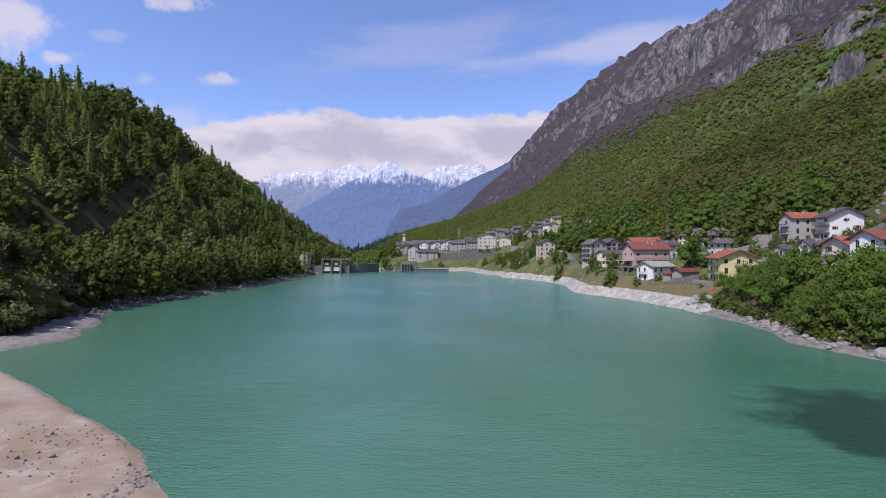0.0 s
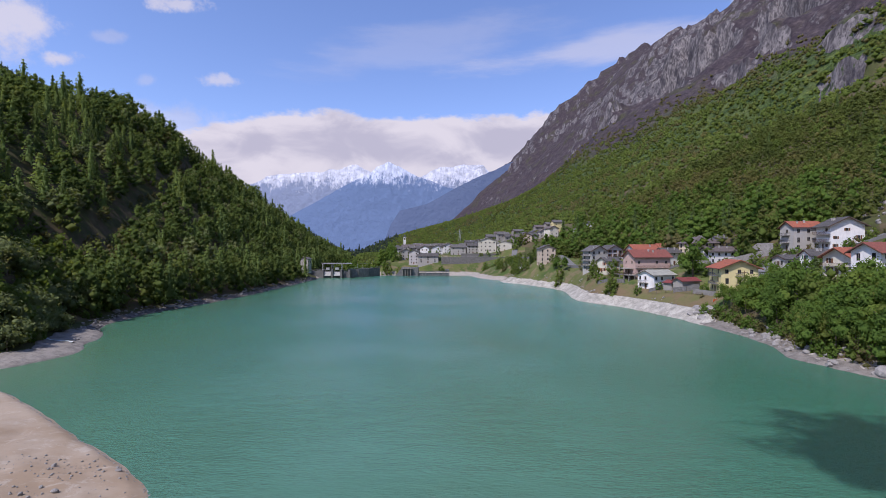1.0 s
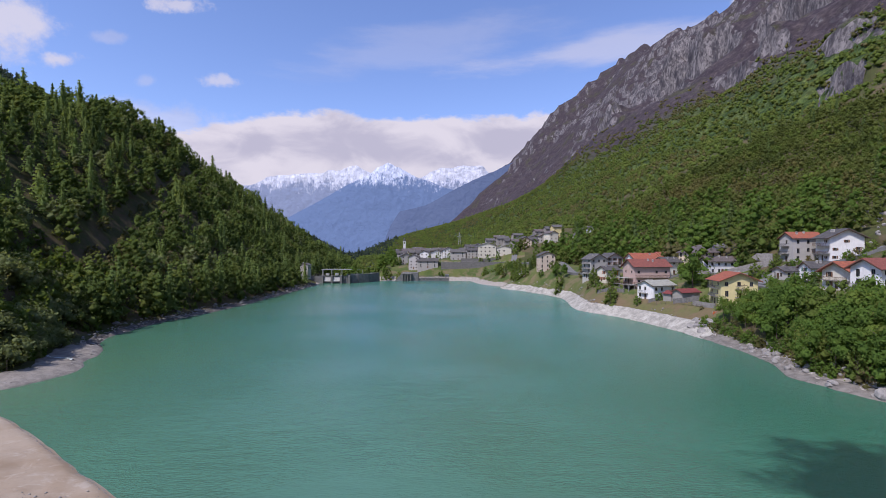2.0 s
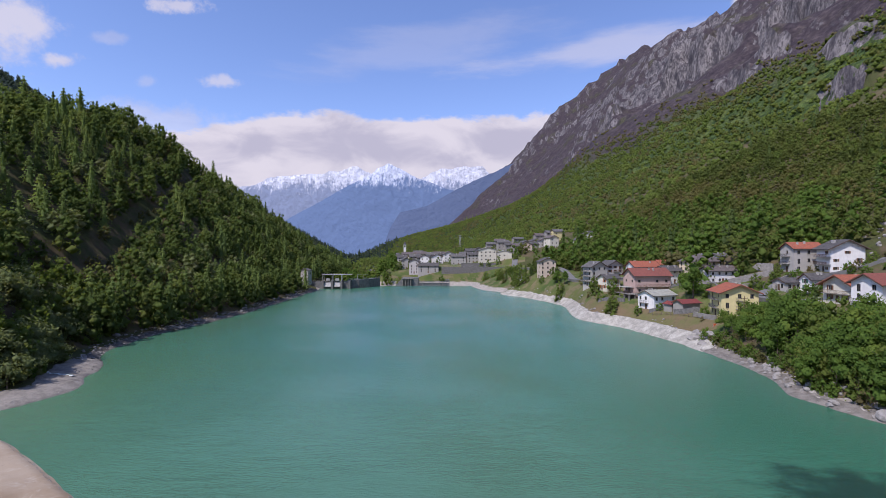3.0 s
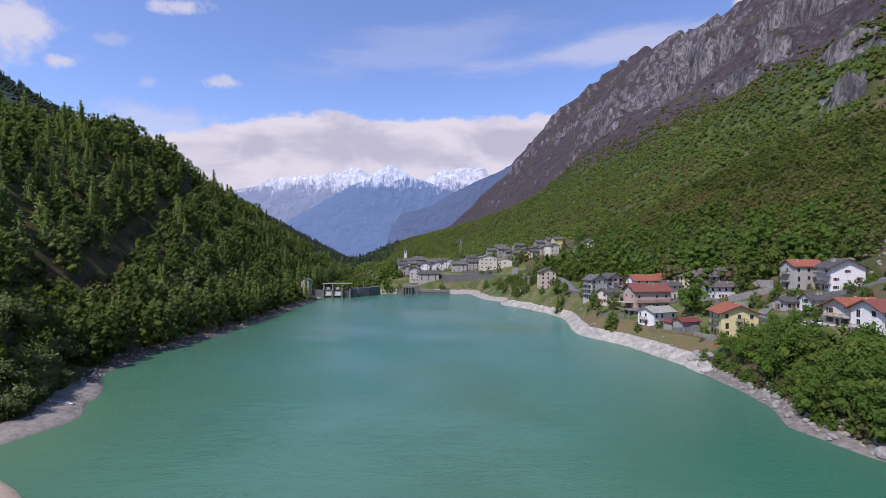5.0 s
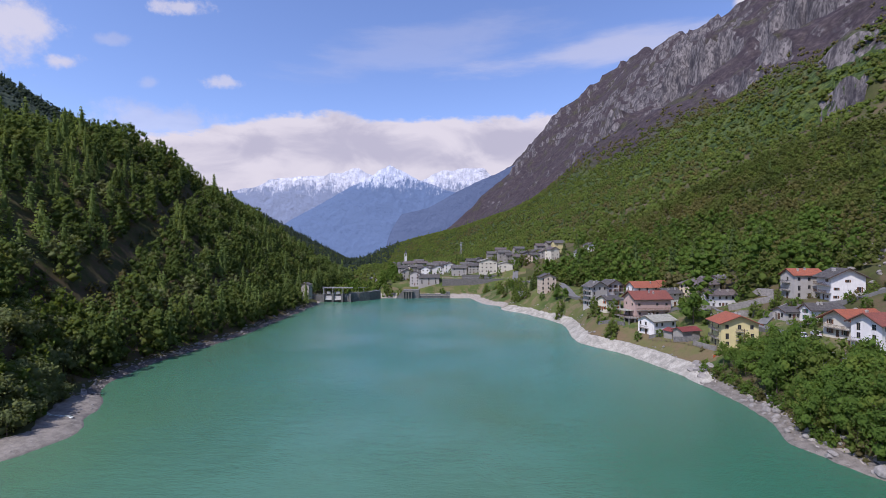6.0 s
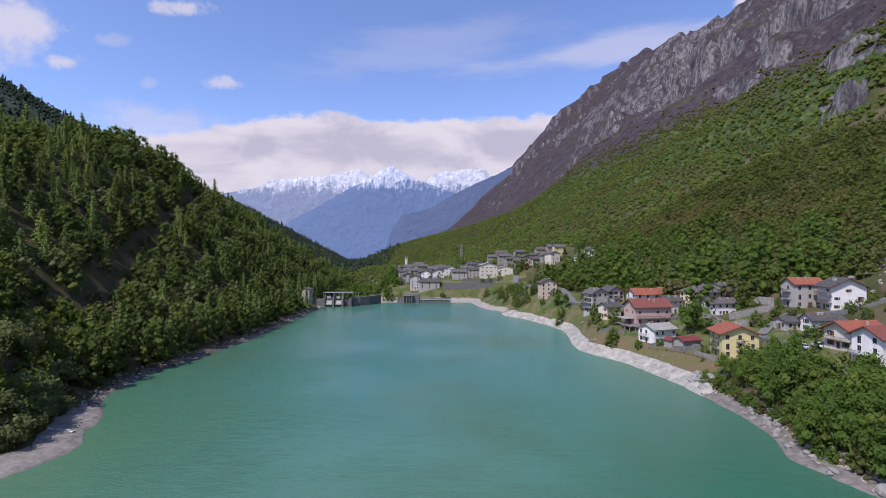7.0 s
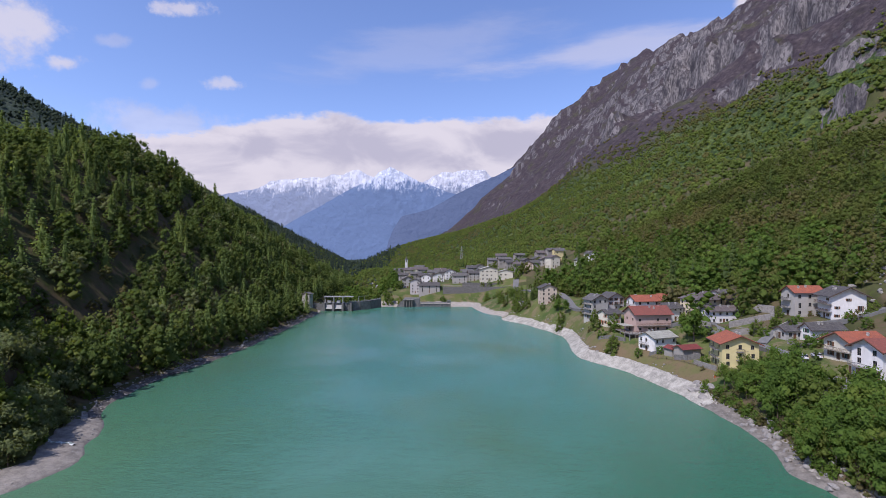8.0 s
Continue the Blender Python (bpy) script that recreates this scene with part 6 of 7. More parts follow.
def intake():
    ob = thing("water_intake", -42, 411, 0, 0, "dark concrete water intake with pillars and deck", "dam")
    bm = bmesh.new()
    vs = [(0, 0, 0.2), (6.5, 0, 7.2), (20, 0, 7.2), (20, 0, -3), (0, 0, -3)]
    a = [bm.verts.new(p) for p in vs]
    b = [bm.verts.new((p[0], 9, p[2])) for p in vs]
    bm.faces.new(a), bm.faces.new(b[::-1])
    for i in range(5):
        j = (i + 1) % 5
        bm.faces.new([a[j], a[i], b[i], b[j]])
    bmesh.ops.recalc_face_normals(bm, faces=bm.faces)
    part("intake_block", bm, CONCRETE_DARK, ob)
    for k in range(4):
        bm = bmesh.new()
        box(bm, 6.2 + k * 2.3, 6.9 + k * 2.3, -2.4, -0.01, -4, 6.0)
        part("pillar", bm, CONCRETE, ob)
    bm = bmesh.new()
    box(bm, 5.5, 15, -2.7, -0.01, 6.003, 6.5)
    part("platform", bm, CONCRETE, ob)
    bm = bmesh.new()
    box(bm, 20.01, 47, 0.5, 3.6, 3.0, 3.6)
    part("deck", bm, CONCRETE_DARK, ob)
    bm = bmesh.new()
    box(bm, 20.01, 47, 1.2, 3.4, -2, 2.2)
    part("deck_wall", bm, CONCRETE_DARK, ob)
    for k in range(10):
        bm = bmesh.new()
        box(bm, 20.3 + k * 2.9, 20.8 + k * 2.9, 0.55, 1.1, -3, 2.995)
        part("deck_post", bm, CONCRETE, ob)
    bm = bmesh.new()
    for k in range(20):
        beam(bm, (6 + k * 2.15, 0.7 if k > 6 else -2.5, 3.6 if k > 6 else 6.5), (6 + k * 2.15, 0.7 if k > 6 else -2.5, 4.7 if k > 6 else 7.5), 0.05)
    beam(bm, (21, 0.7, 4.7), (47, 0.7, 4.7), 0.045)
    part("railing", bm, STEEL_DARK, ob)
    bm = bmesh.new()
    box(bm, 43.5, 46.8, 0.8, 3.4, 3.61, 5.6)
    part("control_box", bm, CONCRETE_DARK, ob)


intake()


# ---- roads, walls, banks ----
def ribbon(name, pts, width, mat, label, up=0.14):
    P = [Vector((*p, 0)) for p in pts]
    line = []
    for a, b in zip(P, P[1:]):
        k = max(1, int((b - a).length / 3))
        line += [a + (b - a) * i / k for i in range(k)]
    line.append(P[-1])
    for _ in range(6):
        line = [line[0]] + [(line[i - 1] + line[i] * 2 + line[i + 1]) / 4 for i in range(1, len(line) - 1)] + [line[-1]]
    zz = [max(level(p.x, p.y), level(p.x + 1.5, p.y), level(p.x - 1.5, p.y)) for p in line]
    for _ in range(8):
        zz = [zz[0]] + [max((zz[i - 1] + zz[i] * 2 + zz[i + 1]) / 4, zz[i] - 0.2) for i in range(1, len(zz) - 1)] + [zz[-1]]
    bm = bmesh.new()
    prev = None
    for i, p in enumerate(line):
        d = (line[min(i + 1, len(line) - 1)] - line[max(i - 1, 0)]).normalized()
        n_side = Vector((-d.y, d.x, 0)) * width / 2
        row = [bm.verts.new((*(p + n_side * k).xy, zz[i] + up + dz)) for k, dz in ((1.0, -1.6), (1, 0), (-1, 0), (-1.0, -1.6))]
        if prev:
            for a in range(3):
                bm.faces.new([prev[a], row[a], row[a + 1], prev[a + 1]])
        prev = row
    bmesh.ops.recalc_face_normals(bm, faces=bm.faces)
    ob = part(name, bm, mat)
    tagged(ob, label, "road", "", "structure")
    return line, zz


ROAD, ROAD_Z = ribbon("road", [(98, 96), (102, 118), (107, 134), (113, 152), (114, 170), (109, 190), (107, 205), (104, 217), (97, 236), (92, 252), (85, 275), (80, 296), (82, 312), (80, 335), (72, 365), (66, 395), (62, 422), (66, 440)], 5.0, ASPHALT,
                      "grey asphalt village road")
ribbon("lane", [(114, 171), (121, 177), (131, 180.5), (141, 169), (152, 164)], 3.2, ASPHALT, "narrow asphalt lane climbing between houses")
ribbon("lane", [(104, 217), (112, 209), (118, 199), (111, 190)], 3.6, ASPHALT, "narrow asphalt lane climbing between houses")
ribbon("lane", [(92, 250), (99, 250), (108, 235), (101, 231)], 3.2, ASPHALT, "narrow asphalt lane climbing between houses")
ribbon("yard", [(100, 112), (105, 124), (110, 134)], 8.5, ASPHALT, "grey asphalt parking place in front of houses", 0.2)


def wall_run(name, pts, height, mat, label, thick=0.5, sink=3.0, top=None):
    """A free-standing or retaining wall following the ground."""
    ob = thing(name, pts[0][0], pts[0][1], level(*pts[0]), 0, label, "wall")
    o = Vector((pts[0][0], pts[0][1], level(*pts[0])))
    for a, b in zip(pts, pts[1:]):
        bm = bmesh.new()
        A, B = Vector((*a, level(*a))) - o, Vector((*b, level(*b))) - o
        if top is not None:
            A.z = B.z = top - o.z - height
        d = (B - A).normalized()
        n_side = Vector((-d.y, d.x, 0)).normalized() * thick / 2
        lo = [A - n_side - Vector((0, 0, sink)), B - n_side - Vector((0, 0, sink)), B + n_side - Vector((0, 0, sink)), A + n_side - Vector((0, 0, sink))]
        hi = [A - n_side + Vector((0, 0, height)), B - n_side + Vector((0, 0, height)), B + n_side + Vector((0, 0, height)), A + n_side + Vector((0, 0, height))]
        l_, h_ = [bm.verts.new(p) for p in lo], [bm.verts.new(p) for p in hi]
        bm.faces.new(l_[::-1]), bm.faces.new(h_)
        for i in range(4):
            j = (i + 1) % 4
            bm.faces.new([l_[i], l_[j], h_[j], h_[i]])
        part("wall_section", bm, mat, ob)
    return ob


wall_run("retaining_wall", [(-2, 435.5), (14, 435), (30, 434.6), (46, 434), (60, 433)], 4.0, STONE_WALL, "weathered stone retaining wall below the upper village", 1.0, 6.0, 15.6)
wall_run("retaining_wall", [(16, 441), (30, 440.5), (44, 440), (58, 440)], 2.2, STONE_WALL, "upper stone terrace wall of the village", 0.8, 6.0, 18.9)
wall_run("garden_wall", [(91.0, 187.0), (93.2, 181), (94.5, 176.5)], 1.9, CONCRETE, "weathered concrete garden wall", 0.4)
wall_run("garden_wall", [(90.6, 172.5), (91.8, 167), (92.8, 162.0)], 1.6, CONCRETE, "weathered concrete garden wall", 0.4)
wall_run("garden_wall", [(116, 194), (121, 192.5), (127, 191), (131, 189)], 2.4, STONE, "pale stone terrace wall", 0.5)
wall_run("garden_wall", [(112, 186.5), (117, 183), (121, 179)], 2.2, CONCRETE, "concrete terrace wall beside steps", 0.5)
wall_run("road_parapet", [(111.0, 157), (109.6, 147), (106.5, 139), (103.5, 134)], 1.3, CONCRETE, "pale concrete parapet along the road bend", 0.35)
wall_run("garden_wall", [(72, 222), (75.5, 216), (79.5, 209)], 1.6, STONE_WALL, "old stone garden wall", 0.4)


wall_run("garden_wall", [(83.0, 192.4), (88.0, 190.6), (93.5, 189.2)], 1.5, STONE_WALL, "old stone wall below the white house", 0.4)
wall_run("garden_wall", [(87.8, 181.5), (90.4, 176.8), (94.2, 175.4)], 1.9, STONE_WALL, "stone wall under the board sheds", 0.4)
wall_run("retaining_wall", [(103.5, 213.0), (108.0, 205.0), (111.5, 198.5)], 2.0, CONCRETE, "pale concrete wall along the village road", 0.4)
wall_run("retaining_wall", [(120.0, 172.0), (124.5, 177.0), (131.0, 179.0)], 2.4, CONCRETE, "stepped concrete wall beside the climbing lane", 0.4)
wall_run("retaining_wall", [(128.0, 205.0), (131.5, 199.0), (134.5, 194.0)], 3.0, STONE, "pale stone wall holding the cut slope", 0.5)


def terrace(x, y, turn, w_, l_, top, mat, label, steps=0):
    ob = thing("terrace", x, y, top, turn, label, "terrace")
    bm = bmesh.new()
    box(bm, 0, w_, 0, l_, -5, 0)
    part("platform", bm, mat, ob)
    bm = bmesh.new()
    box(bm, 0, w_, 0, 0.18, 0.003, 0.75)
    box(bm, 0, 0.18, 0.19, l_, 0.003, 0.75)
    part("parapet", bm, CONCRETE, ob)
    for k in range(steps):
        bm = bmesh.new()
        box(bm, w_ + k * 0.32, w_ + (k + 1) * 0.32 - 0.004, 0.2, 1.6, -5, -0.18 * (k + 1))
        part("step", bm, CONCRETE, ob)
    HOUSES_AT.append((x + w_ / 2, y + l_ / 2, max(w_, l_) / 2))


terrace(119, 189.5, 10, 9, 6, 17.2, CONCRETE, "pale concrete terrace with a low parapet", 8)
terrace(121.5, 182.5, 6, 7, 5, 17.6, CONCRETE, "pale concrete terrace with a low parapet")
terrace(112.5, 196.0, 12, 5, 7, 14.2, STONE, "stone-walled terrace beside the lane")
terrace(107.5, 176.5, -8, 5, 8, 12.3, CONCRETE, "concrete yard beside the yellow house")
terrace(95.5, 222.5, 10, 5, 4, 12.3, CONCRETE, "small concrete terrace among houses")
terrace(119.5, 160.0, 0, 4.5, 6, 16.8, STONE, "stone garden terrace above the road", 6)
terrace(147.5, 160.5, -10, 9, 5, 23.0, STONE, "stone garden terrace below the white house")
terrace(132, 176.5, 0, 6, 6, 21.2, STONE, "stone garden terrace below the upper houses")


def rock_meshes(n, seed):
    out = []
    for k in range(n):
        rng = np.random.default_rng(seed + k)
        bm = bmesh.new()
        bmesh.ops.create_icosphere(bm, subdivisions=2, radius=0.5)
        f = rng.uniform(0.6, 1.2, 3)
        cuts = [(Vector(rng.normal(0, 1, 3)).normalized(), rng.uniform(0.26, 0.42)) for _ in range(7)]
        for v in bm.verts:
            for nrm, dist in cuts:
                e = v.co.dot(nrm) - dist
                if e > 0:
                    v.co -= nrm * e
            v.co = Vector((v.co.x * f[0], v.co.y * f[1], v.co.z * f[2] * 0.75))
        me = bpy.data.meshes.new("rock")
        bm.to_mesh(me)
        bm.free()
        out.append(me)
    return out


ROCKS = rock_meshes(6, 5)
for me_ in ROCKS:
    me_.materials.append(STONE)
rr = random.Random(4)


def rock(x, y, size, label, group, flat=1.0):
    ob = new("rock", rr.choice(ROCKS))
    ob.matrix_basis = pose(x, y, level(x, y) + size * 0.10, rr.uniform(-20, 20), rr.uniform(-20, 20), rr.uniform(0, 360)) @ Matrix.Diagonal((size, size * rr.uniform(0.7, 1.1), size * flat, 1))
    return tagged(ob, label, "rock", group)


for k in range(70):  # boulders along the rocky bank
    y_ = rr.uniform(76, 132)
    rock(float(shore_right(y_)) + rr.uniform(0.3, 7.5), y_, rr.uniform(0.6, 2.6), "grey boulder on the rocky lake bank", "boulders of the rocky bank")
for k in range(45):  # top of the pale revetment
    y_ = rr.uniform(150, 345)
    rock(float(shore_right(y_)) + rr.uniform(5.5, 8.5), y_, rr.uniform(0.5, 1.6), "pale block on top of the stone revetment", "blocks of the revetment")
for k in range(16):
    y_ = rr.uniform(151, 163)
    rock(float(shore_right(y_)) + rr.uniform(3, 7), y_, rr.uniform(2.0, 3.8), "large pale rock at the end of the revetment", "rocks at the revetment end")
for k in range(40):  # foot of the wooded hill
    y_ = rr.uniform(140, 360)
    rock(float(shore_left(y_)) - rr.uniform(0.2, 5.5), y_, rr.uniform(0.7, 2.4), "grey rock on the shore below the forest", "rocks below the forest")
for k in range(30):  # gravel promontory
    y_ = rr.uniform(97, 138)
    rock(float(shore_left(y_)) - rr.uniform(0.2, 8), y_, rr.uniform(0.3, 1.0), "small grey stone on the gravel shore", "stones of the gravel shore")
for k in range(55):  # stones on the sand bank
    t_ = rr.random()
    x_, y_ = (-36 - rr.gauss(0, 9), 50 + rr.gauss(0, 2.4)) if t_ < 0.5 else (-25.5 - abs(rr.gauss(0, 1.3)), 41.5 + rr.gauss(0, 2.6)) if t_ < 0.8 else (-42 + rr.gauss(0, 8), 43 + rr.gauss(0, 2))
    if x_ < shore_left(y_) - 0.4:
        rock(x_, y_, rr.uniform(0.15, 0.75), "grey stone on the sand bank", "stones of the sand bank")


for k in range(56):  # rough ground above the upper houses and the crag at the near end of the bank
    x_, y_ = (rr.uniform(157, 176), rr.uniform(168, 196)) if k < 46 else (rr.uniform(81, 87), rr.uniform(74, 90))
    rock(x_, y_, rr.uniform(1.2, 3.0) if k < 46 else rr.uniform(2.5, 5.5), "grey crag on the slope" if k < 46 else "large dark rock at the water's edge", "crags")


def stones(name, label, spots, mat):
    """Countless small stones, joined."""
    sp = np.array(spots)
    rg = np.random.default_rng(len(spots))
    base = ICO_V[None] * sp[:, 2][:, None, None] * rg.uniform(0.55, 1.1, (len(sp), 12, 3)) * np.array([1, 1, 0.6])
    base[:, :, 0] += sp[:, :1]
    base[:, :, 1] += sp[:, 1:2]
    base[:, :, 2] += (land(sp[:, 0], sp[:, 1]) + sp[:, 2] * 0.2)[:, None]
    T_ = (ICO_F[None] + 12 * np.arange(len(sp))[:, None, None]).reshape(-1, 3)
    tagged(new(name, arrays_mesh(name, base.reshape(-1, 3), None, T_, [mat])), label, "stones", "", "stuff")


spots = []
for k in range(600):
    t_ = rr.random()
    x_, y_ = (-40 - rr.gauss(0, 11), 50 + rr.gauss(0, 2.0)) if t_ < 0.35 else (-25.5 - abs(rr.gauss(0, 1.5)), 41 + rr.gauss(0, 3.0)) if t_ < 0.75 else (-40 + rr.gauss(0, 9), 42 + rr.gauss(0, 2.2))
    if x_ < shore_left(y_) - 0.2:
        spots.append((x_, y_, 0.06 + 0.16 * rr.random() ** 3))
for k in range(500):
    y_ = rr.uniform(40, 84)
    spots.append((float(shore_left(y_)) - rr.uniform(0.05, 0.9), y_, 0.04 + 0.1 * rr.random() ** 2))
for k in range(800):
    y_ = rr.uniform(96, 137)
    spots.append((float(shore_left(y_)) - rr.uniform(0.0, 9), y_, 0.1 + 0.25 * rr.random() ** 2))
stones("pebbles", "grey pebbles strewn over the sand and gravel banks", spots, STONE)
spots = []
for k in range(1000):
    y_ = rr.uniform(72, 370)
    spots.append((float(shore_right(y_)) + rr.uniform(-0.2, 7.0), y_, 0.1 + 0.3 * rr.random() ** 3))
for k in range(900):
    y_ = rr.uniform(137, 370)
    spots.append((float(shore_left(y_)) - rr.uniform(-0.2, 5.0), y_, 0.15 + 0.5 * rr.random() ** 2))
stones("shore_stones", "pale broken stones along both shores", spots, STONE)


def rail_fence(name, pts, height, gap, mat, label, group=""):
    """Posts with two rails, following the ground or a wall top."""
    o = Vector(pts[0])
    ob = thing(name, *o, 0, label, "fence", group)
    for a, b in zip(pts, pts[1:]):
        A, B = Vector(a) - o, Vector(b) - o
        k = max(1, int((B - A).length / gap))
        for i in range(k + 1):
            p = A + (B - A) * i / k
            bm = bmesh.new()
            beam(bm, p - Vector((0, 0, 0.3)), p + Vector((0, 0, height)), 0.06)
            part("post", bm, mat, ob)
        for hh in (0.5, 0.95):
            bm = bmesh.new()
            beam(bm, A + Vector((0, 0, height * hh)), B + Vector((0, 0, height * hh)), 0.045)
            part("rail", bm, mat, ob)


rail_fence("guard_rail", [(-2, 435.5, 15.6), (30, 434.6, 15.6), (60, 433, 15.6)], 1.1, 4.0, STEEL, "grey steel guard rail on the retaining wall")
rail_fence("garden_fence", [(82.5, 192, level(82.5, 192)), (86, 184, level(86, 184)), (89, 176, level(89, 176)), (91, 168, level(91, 168))], 1.1, 2.0, WOOD_RED, "weathered wooden garden fence above the shore")
rail_fence("garden_fence", [(72, 232, level(72, 232)), (75, 224, level(75, 224)), (78, 215, level(78, 215))], 1.1, 2.0, WOOD_RED, "weathered wooden garden fence above the shore")
rail_fence("guard_rail", [(101.5, 112, level(101.5, 112) + 0.2), (104, 130, level(104, 130) + 0.2), (108.5, 143, level(108.5, 143) + 0.2)], 0.9, 2.5, STEEL, "grey steel guard rail beside the road")

# brook that runs white over the gravel
FOAM, fn, fb = material("white_water", 0.4, 0, 0.4)
fn.put(fb.inputs["Base Color"], fn.mix(fn.step(fn.noise(2.2, 5, 0.7, fn.place().outputs["Position"]), 0.42, 0.6), (0.16, 0.22, 0.19), (0.72, 0.74, 0.73)))
bm = bmesh.new()
prev = None
for k in range(40):
    t_ = k / 39
    bx, by = -104.5 + 13.5 * t_, 118.6 - 2.4 * t_ + 0.5 * math.sin(9 * t_) + 0.2 * math.sin(31 * t_)
    half = 0.22 + 0.22 * abs(math.sin(13 * t_ + 1)) + 0.25 * t_
    row = [bm.verts.new((bx, by + o, level(bx, by + o) + (0.5 if abs(o) < 0.01 else 0.34))) for o in (-half, 0, half)]
    if prev:
        for a in range(2):
            bm.faces.new([prev[a], row[a], row[a + 1], prev[a + 1]])
    prev = row
tagged(part("brook", bm, FOAM), "small white brook running over the gravel", "brook", "", "structure")


# ---- cars ----
def car(x, y, turn, paint, label, long=4.2, van=False):
    z = max(level(x, y), level(x + 1, y), level(x - 1, y), level(x, y + 1), level(x, y - 1)) + 0.3
    ob = thing("van" if van else "car", x, y, z, turn, label, "van" if van else "car", "parked cars")
    w2 = 0.86
    hgt = 1.9 if van else 1.45
    body = [(-0.5, 0.25), (-0.5, 0.75), (-0.47, 0.92), (-0.28, 0.98), (0.34, 1.0), (0.49, 0.9), (0.5, 0.3)]
    cab = [(-0.46, 0.95), (-0.40, hgt), (0.20, hgt), (0.36, 0.99)] if van else [(-0.44, 0.95), (-0.30, hgt), (0.10, hgt), (0.28, 0.98)]
    mat = plain("car_paint", paint, 0.25, 0.0, 0.6, 2.0, 0.06, 0)
    for nm, prof, ww, mt in (("body", body, w2, mat), ("cabin", cab, w2 - 0.08, GLASS)):
        bm = bmesh.new()
        a = [bm.verts.new((p[0] * long, -ww, p[1])) for p in prof]
        b = [bm.verts.new((p[0] * long, ww, p[1])) for p in prof]
        bm.faces.new(a[::-1]), bm.faces.new(b)
        for i in range(len(prof)):
            j = (i + 1) % len(prof)
            bm.faces.new([a[i], a[j], b[j], b[i]])
        bmesh.ops.recalc_face_normals(bm, faces=bm.faces)
        bmesh.ops.bevel(bm, geom=bm.edges[:], offset=0.05, segments=2, affect="EDGES")
        part(nm, bm, mt, ob)
    bm = bmesh.new()
    box(bm, cab[1][0] * long + 0.05, cab[2][0] * long - 0.03, -w2 + 0.12, w2 - 0.12, hgt - 0.02, hgt + 0.04)
    bmesh.ops.bevel(bm, geom=bm.edges[:], offset=0.02, segments=1, affect="EDGES")
    part("roof", bm, mat, ob)
    for sx in (-0.31, 0.31):
        for sy in (-1, 1):
            bm = bmesh.new()
            bmesh.ops.create_cone(bm, cap_ends=True, segments=16, radius1=0.31, radius2=0.31, depth=0.2, matrix=pose(sx * long, sy * (w2 - 0.06), 0.31, 90))
            wheel = part("wheel", bm, RUBBER, ob)
            bm = bmesh.new()
            bmesh.ops.create_cone(bm, cap_ends=True, segments=12, radius1=0.19, radius2=0.17, depth=0.03, matrix=pose(sx * long, sy * (w2 + 0.056), 0.31, 90 * sy))
            part("rim", bm, STEEL, wheel)
    for sx, nm, col in ((0.49, "headlight", WHITE_STEEL), (-0.5, "tail_light", ORANGE_PAINT)):
        for sy in (-0.6, 0.6):
            bm = bmesh.new()
            box(bm, sx * long - 0.04, sx * long + 0.03, sy - 0.16, sy + 0.16, 0.66, 0.8)
            part(nm, bm, col, ob)


car(113.2, 150.0, 70, (0.66, 0.66, 0.66), "white parked car beside the road")
car(116.0, 148.2, 70, (0.62, 0.63, 0.64), "white parked estate car beside the road", 4.5)
car(104.3, 126.5, 20, (0.10, 0.16, 0.36), "blue parked car in front of the garages")
car(102.8, 119.5, 35, (0.04, 0.045, 0.05), "black parked car in front of the garages")
car(107.2, 117.6, 10, (0.30, 0.29, 0.27), "grey-brown parked van by the white house", 4.8, True)
car(84.8, 276.5, 108, (0.5, 0.5, 0.5), "silver car on the village road")
car(108.5, 196.0, 95, (0.05, 0.05, 0.06), "dark car parked by the terrace wall")


# ---- poles, pylon, driftwood and other small things ----
def utility_pole(x, y, h, label, lean=0.0):
    ob = thing("utility_pole", x, y, level(x, y), 0, label, "pole")
    bm = bmesh.new()
    beam(bm, (0, 0, -0.5), (lean, 0, h), 0.15, 8, 0.1)
    part("post", bm, WOOD, ob)
    bm = bmesh.new()
    box(bm, lean - 1.1, lean + 1.1, -0.06, 0.06, h - 0.7, h - 0.55)
    arm = part("crossarm", bm, WOOD, ob)
    for k in (-0.95, 0, 0.95):
        bm = bmesh.new()
        bmesh.ops.create_cone(bm, cap_ends=True, segments=8, radius1=0.07, radius2=0.04, depth=0.25, matrix=Matrix.Translation((lean + k, 0, h - 0.42)))
        part("insulator", bm, WHITE_STEEL, arm)


utility_pole(-124.5, 131, 13.0, "dark wooden utility pole among the trees")
utility_pole(96.5, 152.5, 8.0, "thin wooden utility pole beside the grove")
utility_pole(83.5, 285, 8.0, "thin wooden utility pole beside the road")


